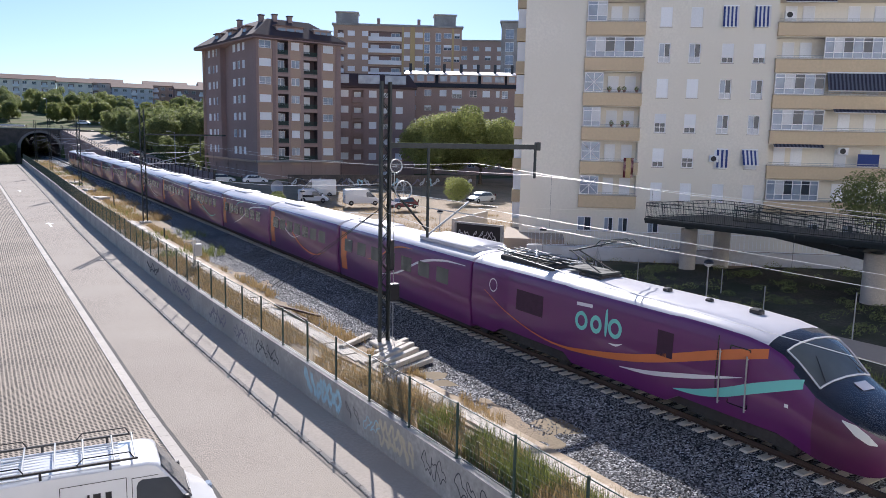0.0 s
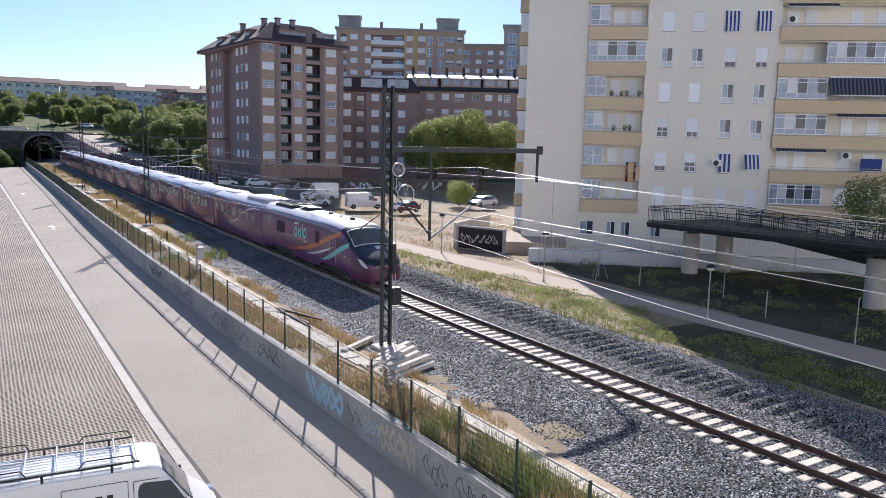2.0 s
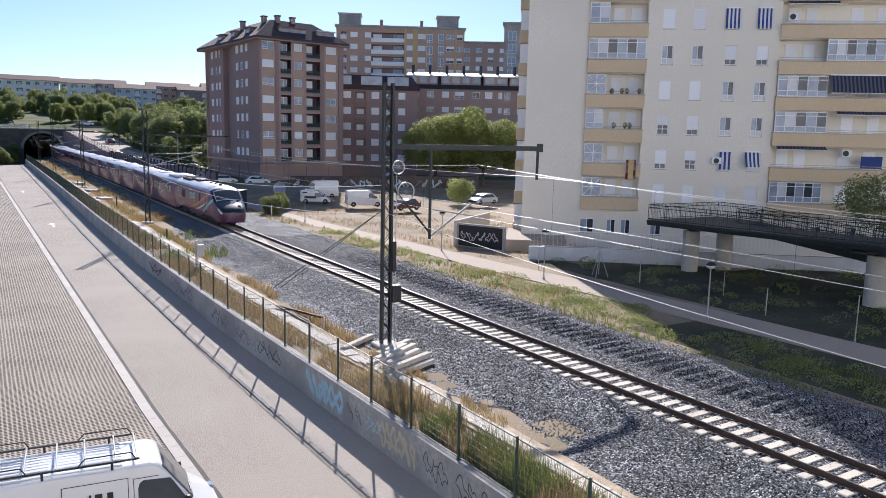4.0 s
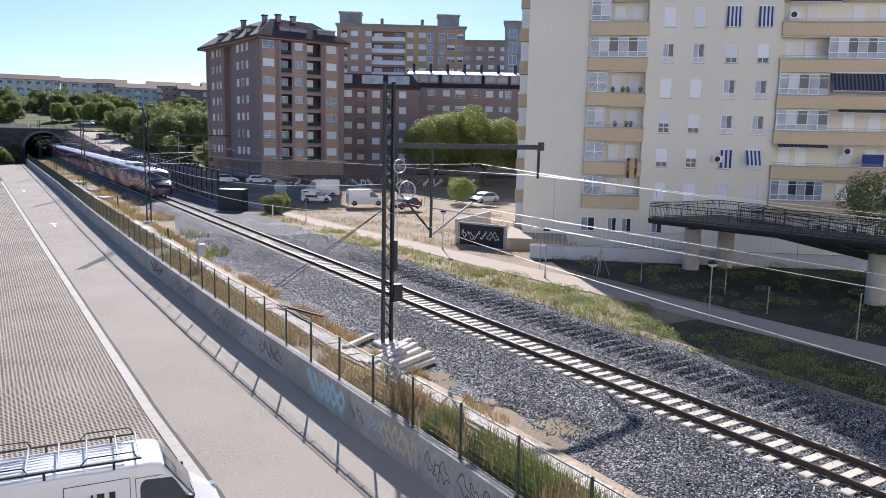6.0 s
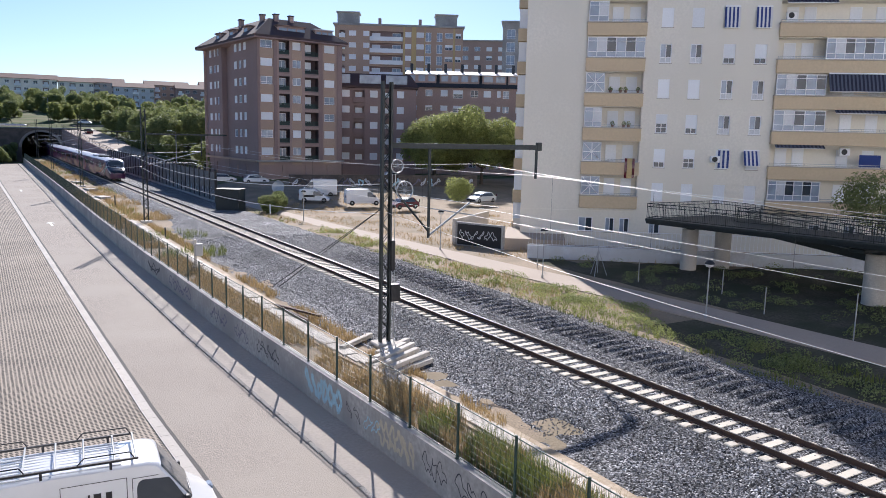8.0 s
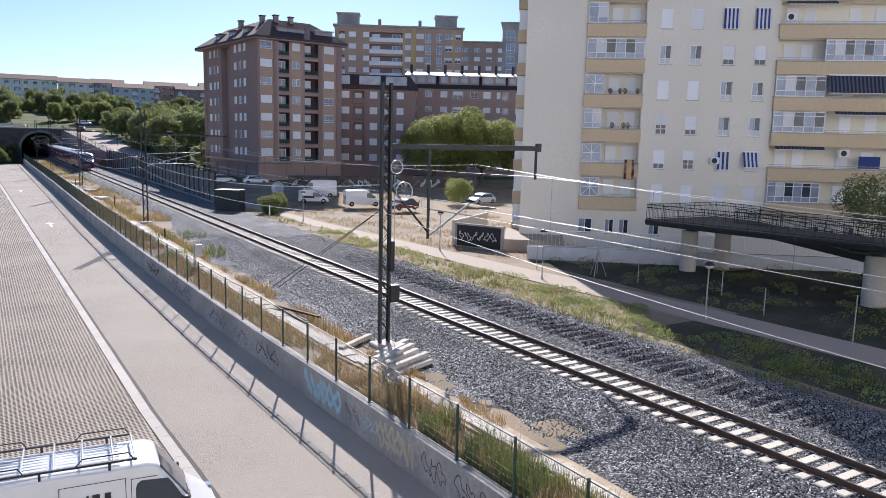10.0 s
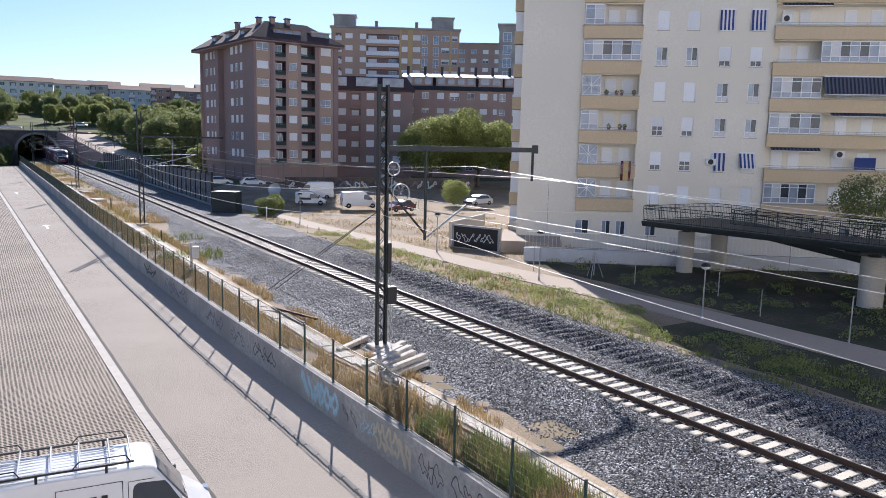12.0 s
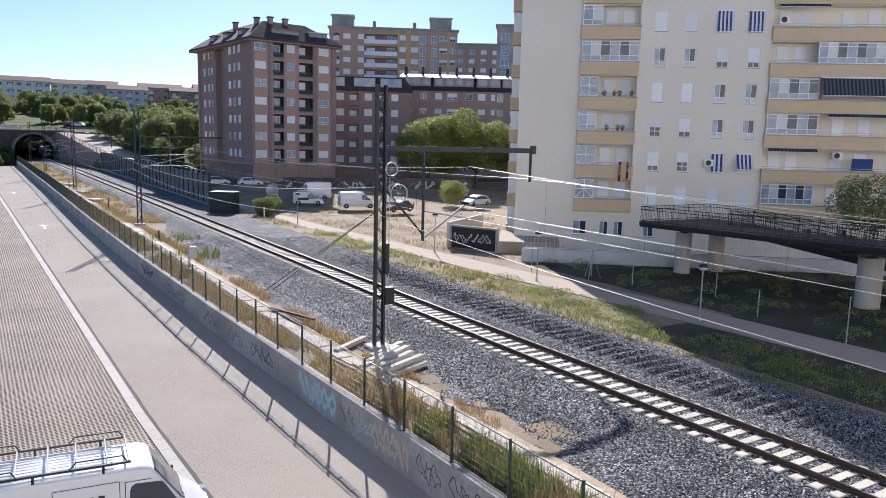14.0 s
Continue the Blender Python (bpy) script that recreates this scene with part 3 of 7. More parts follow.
def ballast():
    b = Build()
    xs = [-5.3 + 0.35 * k for k in range(41)]
    ys = [-12 + 0.125 * k for k in range(696)] + [75 + 2.5 * k for k in range(76)]
    ys.append(330.0)
    for y in ys:
        for x in xs:
            edge = 0.35 * noise.noise(Vector((y * 0.35, x, 7))) + 0.25 * noise.noise(Vector((y * 1.6, x, 2)))
            b.v.append((x + (edge if x in (xs[0], xs[1]) or x > 7.5 else 0), y, bed_z(x, y)))
    n = len(xs)
    for a in range(len(ys) - 1):
        for c in range(n - 1):
            b.f.append((a * n + c, a * n + c + 1, (a + 1) * n + c + 1, (a + 1) * n + c))
            b.i.append(b.slot(M["ballast"]))
    tagged(part("ballast_bed", b, M["ballast"], None, "", True), "bed of dark grey broken stone under the track", "ballast", "", "stuff")


def rails():
    prof = [(-0.07, -0.172), (0.07, -0.172), (0.07, -0.155), (0.012, -0.13), (0.012, -0.045), (0.036, -0.034), (0.036, -0.006), (0.03, 0),
            (-0.03, 0), (-0.036, -0.006), (-0.036, -0.034), (-0.012, -0.045), (-0.012, -0.13), (-0.07, -0.155)]
    for x in (0.0, 1.505):
        b = Build()
        rings = [[(x + px, y, pz) for px, pz in prof] for y in (-40, 40, 120, 330)]
        b.loft(rings, None, True, lambda a, j: M["rail_top"] if j == 7 else M["rail_side"])
        tagged(part("rail", b), "rusty steel rail with a polished running surface", "rail", "rails of the track", "structure")


def sleeper_build(b, y=0.0):
    w = 0.14
    prof = [(-1.3, 0.0), (-1.26, 0.0), (-0.45, -0.03), (0.45, -0.03), (1.26, 0.0), (1.3, 0.0)]
    rings = []
    for x, dz in prof:
        e = 0.03 if abs(x) == 1.3 else 0
        rings.append([(x + 0.7525, y - w - 0.02, -0.36), (x + 0.7525, y + w + 0.02, -0.36), (x + 0.7525, y + w, -0.178 + dz - e), (x + 0.7525, y - w, -0.178 + dz - e)])
    b.loft(rings, M["sleeper"])


def track_sleepers():
    root = thing("track", "single railway track on pale concrete sleepers", "track", "", "structure")
    one = Build()
    sleeper_build(one)
    for x in (-0.11, 0.11, 1.395, 1.615):
        one.box(x - 0.03, x + 0.03, -0.05, 0.05, -0.19, -0.145, M["rail_side"])
    me = one.mesh("sleeper", M["sleeper"])
    first = 26.6134 - 0.6 * 50
    for k in range(300):
        part("sleeper", me, None, root, "", False, pose(0, first + 0.6 * k, 0))
    rest = Build()
    for k in range(300, 470):
        sleeper_build(rest, first + 0.6 * k)
    tagged(part("far_sleepers", rest, M["sleeper"], root), "", "", "", "stuff")


# ---- road wall and fence ----
def road_wall():
    b = Build()
    rings = []
    for k in range(72):
        y = -14 + 4 * k
        if y > 263:
            y = 263
        x = wall_x(y)
        rings.append([(x - 0.16, y, -2.3), (x + 0.14, y, -2.3), (x + 0.14, y, -0.5), (x + 0.16, y, -0.5), (x + 0.16, y, -0.44), (x - 0.18, y, -0.44), (x - 0.18, y, -0.5), (x - 0.16, y, -0.5)])
        if y == 263:
            break
    b.loft(rings, M["concrete"])
    setting("wall_road", b, M["concrete"], "long grey concrete retaining wall with graffiti", "wall")


def fence():
    root = thing("mesh_fence", "dark green welded mesh fence on the concrete wall", "fence")
    post = Build().box(-0.035, 0.035, -0.035, 0.035, 0, 1.74, M["steel_green"], None, 0.01)
    post.box(-0.06, 0.06, -0.06, 0.06, 0, 0.02, M["steel_green"])
    post_me = post.mesh("post")
    s = 2.78
    panel = Build()
    for k in range(1, 50):
        y = s * k / 50
        panel.box(-0.002, 0.002, y - 0.002, y + 0.002, 0.06, 1.7, M["steel_green"])
    for z in (0.08, 0.3, 0.5, 0.7, 0.9, 1.1, 1.3, 1.5, 1.68):
        t = 0.012 if z in (0.08, 1.68) else 0.0032
        panel.box(-t, t, 0, s, z - t, z + t, M["steel_green"])
    panel_me = panel.mesh("mesh_panel")
    y = 14.87 - 9 * s
    while y < 258:
        part("post", post_me, None, root, "", False, pose(wall_x(y), y, -0.44))
        turn = math.degrees(math.atan2(wall_x(y) - wall_x(y + s), s))
        part("mesh_panel", panel_me, None, root, "", False, pose(wall_x(y), y, -0.44, 0, 0, turn))
        y += s


# ---- train ----
def side_profile(z, w, zt, zb=0.35):
    """Half width of the body at height z."""
    h = (z - zb) / (zt - zb)
    if h < 0.35:
        return w * lerp(0.93, 1.0, smooth01(0, 0.35, h))
    if h < 0.84:
        return w * lerp(1.0, 0.965, (h - 0.35) / 0.49)
    t = (h - 0.84) / 0.16
    return w * 0.965 * math.sqrt(max(0.0, 1 - t ** 2.0))


def body_ring(s, w, zt, zb=0.35):
    right = []
    for h in (0.0, 0.12, 0.35, 0.6, 0.84, 0.885, 0.925, 0.96, 0.985, 1.0):
        z = zb + h * (zt - zb)
        right.append((side_profile(z, w, zt, zb), z))
    ring = [(x, s, z) for x, z in right] + [(-x, s, z) for x, z in reversed(right[:-1])]
    return ring


TRAIN_TOP = 3.78
NOSE = ((0.0, 0.55, 0.6, 1.4), (0.05, 0.8, 0.5, 1.55), (0.22, 1.04, 0.44, 1.7), (0.5, 1.2, 0.4, 1.86), (0.9, 1.33, 0.4, 2.02), (1.3, 1.4, 0.4, 2.18), (1.75, 1.45, 0.42, 2.34),
        (2.2, 1.49, 0.5, 2.54), (2.6, 1.51, 0.6, 2.86), (3.0, 1.535, 0.72, 3.16), (3.45, 1.55, 0.8, 3.42), (4.0, 1.565, 0.8, 3.6), (4.8, 1.58, 0.8, 3.72), (6.0, 1.58, 0.8, 3.77), (7.2, 1.58, 0.8, TRAIN_TOP),
        (7.7, 1.58, 0.5, TRAIN_TOP), (12.4, 1.58, 0.5, TRAIN_TOP), (12.9, 1.58, 0.8, TRAIN_TOP), (17.0, 1.58, 0.8, TRAIN_TOP), (17.5, 1.58, 0.5, TRAIN_TOP), (19.2, 1.58, 0.5, TRAIN_TOP))
NOSE = tuple((0.75 + q[0] * 0.84375 if q[0] < 4.8 else q[0], *q[1:]) for q in NOSE)


def nose_size(s):
    return tuple(float(np.interp(s, [r[0] for r in NOSE], [r[k] for r in NOSE])) for k in (1, 2, 3))


def on_side(s, z, sign, lift=0.008):
    w, zb, zt = nose_size(s)
    return (sign * (side_profile(z, w, zt, zb) + lift), s, z)


def ribbon(points, sign, mat, power=True):
    """A painted band on the flank: points of (s, z, height)."""
    b = Build()
    dense = []
    for (s0, z0, h0), (s1, z1, h1) in zip(points, points[1:]):
        for k in range(8):
            t = k / 8
            dense.append((lerp(s0, s1, t), lerp(z0, z1, t), lerp(h0, h1, t)))
    dense.append(points[-1])
    for (s0, z0, h0), (s1, z1, h1) in zip(dense, dense[1:]):
        for q in range(3):
            a, c = q / 3 - 0.5, (q + 1) / 3 - 0.5
            pts = []
            for s, z in ((s0, z0 + h0 * a), (s1, z1 + h1 * a), (s1, z1 + h1 * c), (s0, z0 + h0 * c)):
                pts.append(on_side(s if power else 12.0, z, sign) if power else (sign * (side_profile(z, 1.58, TRAIN_TOP) + 0.008), s, z))
            b.face(pts if sign < 0 else pts[::-1], mat)
    return b


def curve(pts, n=5):
    """Smooth points through a few (s, z, height)."""
    out = []
    for k in range(len(pts) - 1):
        p0, p1, p2, p3 = pts[max(k - 1, 0)], pts[k], pts[k + 1], pts[min(k + 2, len(pts) - 1)]
        for j in range(n):
            t = j / n
            out.append(tuple(0.5 * (2 * p1[i] + (p2[i] - p0[i]) * t + (2 * p0[i] - 5 * p1[i] + 4 * p2[i] - p3[i]) * t * t + (3 * p1[i] - p0[i] - 3 * p2[i] + p3[i]) * t ** 3) for i in range(3)))
    out.append(pts[-1])
    return out


def wheelset(b, y, r=0.46):
    for x in (-0.78, 0.78):
        b.lathe([(0.1, -0.08), (r, -0.07), (r, 0.05), (r + 0.03, 0.07), (0.1, 0.08)], (0, 0, 0), 18, M["underframe"], pose(x, y, r, 0, 90, 0))
    b.rod((-0.9, y, r), (0.9, y, r), 0.09, 0.09, 8, M["underframe"])


def power_car(train, flip, at):
    def pick(a, j):
        s = (NOSE[a][0] + NOSE[a + 1][0]) / 2
        if 2.6 < s < 3.66 and 6 <= j <= 11:
            return M["train_glass"]
        if s < 3.25 and 4 <= j <= 13 or s < 4.3 and 5 <= j <= 12:
            return M["train_black"]
        if 5 <= j <= 12:
            return M["train_roof"]
        return M["purple_dark"] if s < 2.6 else M["purple"]
    body = Build()
    body.loft([body_ring(s, w, zt, zb) for s, w, zb, zt in NOSE], None, True, pick)
    car = part("power_car", body, None, train, "purple power car with orange, white and teal stripes", True, at)
    for sign in (-1, 1):
        part("stripe", ribbon(curve([(18.2, 2.3, 0.02), (16.6, 1.65, 0.05), (14.8, 1.15, 0.06), (13.2, 1.0, 0.08), (11.6, 1.15, 0.18), (9.5, 1.5, 0.27), (7.8, 1.93, 0.3), (5.6, 2.62, 0.32), (4.05, 3.05, 0.3)]), sign, M["orange"]), None, car, "orange stripe")
        part("stripe", ribbon(curve([(9.8, 1.08, 0.03), (8.4, 1.25, 0.15), (6.6, 1.65, 0.15), (4.8, 2.13, 0.02)]), sign, M["white_stripe"]), None, car, "white stripe")
        part("stripe", ribbon(curve([(7.4, 1.0, 0.03), (6.4, 1.18, 0.22), (5.4, 1.5, 0.31), (4.5, 1.88, 0.34), (3.4, 2.31, 0.32), (2.95, 2.46, 0.27)]), sign, M["teal"]), None, car, "teal stripe")
        for s, z, h, ws in ((14.98, 2.33, 0.86, 1.75), (7.8, 2.4, 0.85, 0.68)):
            part("grille", ribbon([(s - ws / 2, z, h), (s + ws / 2, z, h)], sign, M["grille"]), None, car, "dark ventilation grille")
        door = Build()
        for s in (4.62, 5.3):
            door.face([on_side(s - 0.02, 1.2, sign, 0.012), on_side(s + 0.02, 1.2, sign, 0.012), on_side(s + 0.02, 3.0, sign, 0.012), on_side(s - 0.02, 3.0, sign, 0.012)], M["train_black"])
        for z in (1.2, 3.0):
            door.face([on_side(4.62, z - 0.02, sign, 0.012), on_side(5.3, z - 0.02, sign, 0.012), on_side(5.3, z + 0.02, sign, 0.012), on_side(4.62, z + 0.02, sign, 0.012)], M["train_black"])
        part("cab_door", door, None, car, "cab door outline")
        seam = ribbon([(5.72, 2.2, 2.0), (5.76, 2.2, 2.0)], sign, M["train_black"])
        part("panel_seam", seam, None, car, "dark panel seam behind the cab")
        badge = Build()
        for k in range(18):
            w0, w1 = 2 * math.pi * k / 18, 2 * math.pi * (k + 1) / 18
            badge.face([on_side(17.55 + r * math.cos(w), 2.62 + r * math.sin(w), sign, 0.011) for r, w in ((0.3, w0), (0.3, w1), (0.25, w1), (0.25, w0))][::sign], M["white_stripe"])
        part("round_badge", badge, None, car, "white ring painted on the flank")
        part("small_badge", ribbon([(3.3, 1.72, 0.1), (3.42, 1.72, 0.1)], sign, M["white_stripe"]), None, car, "small pale badge")
        for s in (4.66, 5.6):
            bar = Build()
            bar.rod(on_side(s, 1.1, sign, 0.09), on_side(s, 2.82, sign, 0.09), 0.026, 0.026, 8, M["steel_grey"])
            for z in (1.15, 2.72):
                bar.rod(on_side(s, z, sign, 0.0), on_side(s, z, sign, 0.09), 0.016, 0.016, 6, M["steel_grey"])
            part("handrail", bar, None, car, "steel handrail", True)
        lamp = ribbon([(1.02, 1.32, 0.04), (1.2, 1.42, 0.24), (1.5, 1.6, 0.28), (1.85, 1.78, 0.04)], sign, M["lamp_white"])
        part("headlight", lamp, None, car, "slanted clear headlight")
        # the mark on the flank: four plain teal shapes with a bar above and an arc below
        for s, hw, hh, z, inner in ((11.84, 0.34, 0.36, 2.3, 0.58), (11.06, 0.3, 0.34, 2.32, 0.5), (10.54, 0.075, 0.52, 2.5, 0.0), (10.1, 0.34, 0.36, 2.38, 0.58)):
            mark = Build()
            for k in range(18):
                w0, w1 = 2 * math.pi * k / 18, 2 * math.pi * (k + 1) / 18
                pts = [on_side(s + hw * q * math.cos(w), z + hh * q * math.sin(w), sign, 0.01) for q, w in ((1, w0), (1, w1), (inner, w1), (inner, w0))]
                mark.face(pts[::-1] if sign > 0 else pts, M["teal"])
            part("flank_mark", mark, None, car, "plain teal shape painted on the flank")
        part("flank_bar", ribbon([(11.3, 2.95, 0.13), (12.15, 2.9, 0.13)], sign, M["white_stripe"]), None, car, "white bar above the teal shapes")
        part("flank_arc", ribbon(curve([(9.7, 1.92, 0.02), (10.0, 1.8, 0.08), (10.35, 1.8, 0.02)]), sign, M["white_stripe"]), None, car, "white arc below the teal shapes")
    def over(s, j, lift=0.012):
        w, zb, zt = nose_size(s)
        p = Vector(body_ring(s, w, zt, zb)[j])
        return p + Vector((0, -0.4, 1)).normalized() * lift
    rim = Build()
    steps = [2.62 + 0.114 * k for k in range(10)]
    for j in (6, 12):
        for s0, s1 in zip(steps, steps[1:]):
            rim.rod(over(s0, j), over(s1, j), 0.028, 0.028, 6, M["train_roof"])
    for s in (steps[0], steps[-1]):
        for j in range(6, 12):
            rim.rod(over(s, j), over(s, j + 1), 0.028, 0.028, 6, M["train_roof"])
    part("windscreen_rim", rim, None, car, "pale rim round the windscreen", True)
    for j0, j1 in ((7, 8), (11, 10)):
        part("wiper", Build().rod(over(2.65, j0, 0.05), over(3.2, j1, 0.06), 0.022, 0.012, 6, M["black"]), None, car, "black windscreen wiper")
    plate = Build()
    plate.face([over(2.1, 8, 0.02), over(2.1, 9, 0.02), over(2.4, 9, 0.02), over(2.4, 8, 0.02)], M["train_roof"])
    part("nose_lamp", plate, None, car, "small pale lamp below the windscreen")
    slot = Build()
    for k in range(3):
        s = 1.4 + 0.11 * k
        slot.rod(over(s, 8, 0.01), over(s, 7, 0.01), 0.018, 0.018, 6, M["underframe"])
    part("nose_vent", slot, None, car, "small slots in the nose")
    for s, wd, ln, h in ((16.2, 0.9, 3.6, 0.1), (12.6, 0.6, 1.2, 0.08), (9.2, 0.12, 0.3, 0.12), (7.4, 0.1, 0.25, 0.1), (5.6, 0.14, 0.4, 0.12)):
        part("roof_box", Build().box(-wd, wd, s - ln / 2, s + ln / 2, 3.6, TRAIN_TOP + h, M["underframe"] if ln > 1 else M["black"], None, 0.04), None, car)
    roof = Build()
    for k in range(9):
        roof.rod((-0.8, 14.7 + 0.35 * k, 3.92), (0.8, 14.7 + 0.35 * k, 3.96), 0.035, 0.035, 6, M["steel_dark"])
    for x in (-0.6, -0.2, 0.3, 0.65):
        roof.rod((x, 14.2, 4.00), (x, 18.6, 4.00), 0.03, 0.03, 6, M["steel_dark"])
    rg = random.Random(17)
    for k in range(16):
        y0 = rg.uniform(13.9, 18.4)
        x0 = rg.uniform(-0.8, 0.7)
        roof.lathe([(0.04, 0), (0.1, 0.03), (0.05, 0.08), (0.1, 0.12), (0.05, 0.17), (0.1, 0.21), (0.04, 0.26)], (x0, y0, TRAIN_TOP + 0.02), 8, M["steel_grey"])
        roof.rod((x0, y0, TRAIN_TOP + 0.27), (rg.uniform(-0.8, 0.8), y0 + rg.uniform(-1.2, 1.2), TRAIN_TOP + 0.3), 0.022, 0.022, 5, M["steel_grey"])
    part("roof_gear", roof, None, car, "dark electrical gear along the roof")
    pan = Build()
    for x in (-0.35, 0.35):
        pan.rod((x, 12.20, 3.95), (x * 0.6, 14.10, 4.55), 0.035, 0.03, 6, M["steel_dark"])
    pan.rod((0, 14.10, 4.55), (0, 11.80, 5.2), 0.035, 0.025, 6, M["steel_dark"])
    pan.rod((-0.3, 14.10, 4.55), (0.3, 14.10, 4.55), 0.03, 0.03, 6, M["steel_dark"])
    for dy in (-0.15, 0.15):
        pan.rod((-0.7, 11.80 + dy, 5.25), (0.7, 11.80 + dy, 5.25), 0.022, 0.022, 6, M["steel_dark"])
        for sg in (-1, 1):
            pan.rod((sg * 0.7, 11.80 + dy, 5.25), (sg * 0.98, 11.80 + dy, 5.08), 0.02, 0.015, 6, M["steel_dark"])
    pan.box(-0.5, 0.5, 12.00, 14.00, 3.88, 3.96, M["steel_dark"])
    part("pantograph", pan, None, car, "raised dark steel pantograph")
    under = Build()
    under.box(-1.25, 1.25, 3.2, 18.9, 0.45, 0.7, M["underframe"])
    for y in (3.7, 6.3, 13.6, 16.2):
        wheelset(under, y)
    for y0 in (3.1, 13.0):
        for x in (-1.12, 1.12):
            under.box(x - 0.09, x + 0.09, y0, y0 + 3.9, 0.32, 0.56, M["underframe"], None, 0.03)
            for dy in (0.7, 1.95, 3.2):
                under.rod((x, y0 + dy, 0.3), (x, y0 + dy, 0.75), 0.1, 0.1, 8, M["underframe"])
    part("bogie", under, None, car, "dusty dark running gear")
    return car


def coach(train, me, y0, length, sides, seed):
    car = part("coach", me, None, train, "", False, pose(0, y0, 0))
    r = random.Random(seed)
    n = 7
    for sign in (-1, 1):
        for k in range(n):
            part("window", sides[sign], None, car, "", False, pose(0, 2.6 + (length - 4.2) * k / (n - 1), 0))
        sweep = [(0.6, 2.9 + r.uniform(-0.3, 0.3), 0.02), (2.6, 3.05, 0.1), (4.8, 2.5 + r.uniform(-0.3, 0.3), 0.13), (7.2, 1.7, 0.1), (9.4, 1.1 + r.uniform(0, 0.4), 0.02)]
        if seed % 2:
            sweep = [(p[0] + 1.6, 4.0 - p[1], p[2]) for p in sweep]
        col = ("white_stripe", "orange", "white_stripe", "teal", "orange")[seed % 5]
        part("stripe", ribbon(curve(sweep), sign, M[col], False), None, car, "curved painted stripe")
        other = [(p[0] * 0.6 + 5.2, lerp(p[1], 2.2, 0.3) + 0.35, p[2] * 0.7) for p in sweep]
        part("stripe", ribbon(curve(other), sign, M[("orange", "white_stripe", "teal")[seed % 3]], False), None, car, "thin curved painted stripe")
        part("door", ribbon([(length - 1.35, 1.95, 2.3), (length - 0.55, 1.95, 2.3)], sign, M["orange"], False), None, car, "orange passenger door")
    return car


def train():
    root = thing("train", "purple high-speed train with pale roof and painted stripes", "train")
    power_car(root, False, pose(0, 0, 0))
    y = 19.2

    def coach_mesh(length):
        b = Build()
        ends = [(0.12, 1.35), (0.2, 1.55), (0.3, 1.58), (length - 0.3, 1.58), (length - 0.2, 1.55), (length - 0.12, 1.35)]
        b.loft([body_ring(s, w, TRAIN_TOP - (1.58 - w) * 0.5) for s, w in ends], None, True,
               lambda a, j: M["train_roof"] if 5 <= j <= 12 else M["purple"])
        b.loft([body_ring(s, 1.36, 3.5, 0.5) for s in (-0.14, 0.14)], M["black"])
        b.box(-1.2, 1.2, 0.5, length - 0.5, 0.15, 0.4, M["underframe"])
        wheelset(b, -0.05)
        b.box(-0.7, 0.7, length - 4.6, length - 1.2, 3.68, 3.82, M["train_roof"], None, 0.03)
        if length > 14:
            b.box(-1.0, 1.0, 0.8, 6.0, 3.6, 3.98, M["train_roof"], None, 0.12)
        return b.mesh("coach", None, True)

    def window_mesh(sign):
        b = Build()
        for z0, z1 in ((1.95, 2.2), (2.2, 2.45), (2.45, 2.7)):
            pts = [(sign * (side_profile(z, 1.58, TRAIN_TOP) + 0.012), s, z) for s, z in ((-0.55, z0), (0.55, z0), (0.55, z1), (-0.55, z1))]
            b.face(pts if sign < 0 else pts[::-1], M["train_glass"])
        return b.mesh("window")
    sides = {-1: window_mesh(-1), 1: window_mesh(1)}
    long_me, short_me = coach_mesh(15.1), coach_mesh(13.14)
    for k in range(12):
        length = 15.1 if k in (0, 11) else 13.14
        coach(root, long_me if k in (0, 11) else short_me, y, length, sides, k)
        y += length
    power_car(root, True, pose(0, y + 19.2, 0, 0, 0, 180))
    return root


TRAIN_ROWS = ((0, 8.65), (0.5, 16.0), (1, 23.6), (1.5, 31.2), (2, 38.9), (2.5, 46.7), (4, 70.6), (5.5, 95.2), (7, 122.0), (8.2, 143.8), (10.5, 191.9), (12.5, 238.0), (14, 269.8))


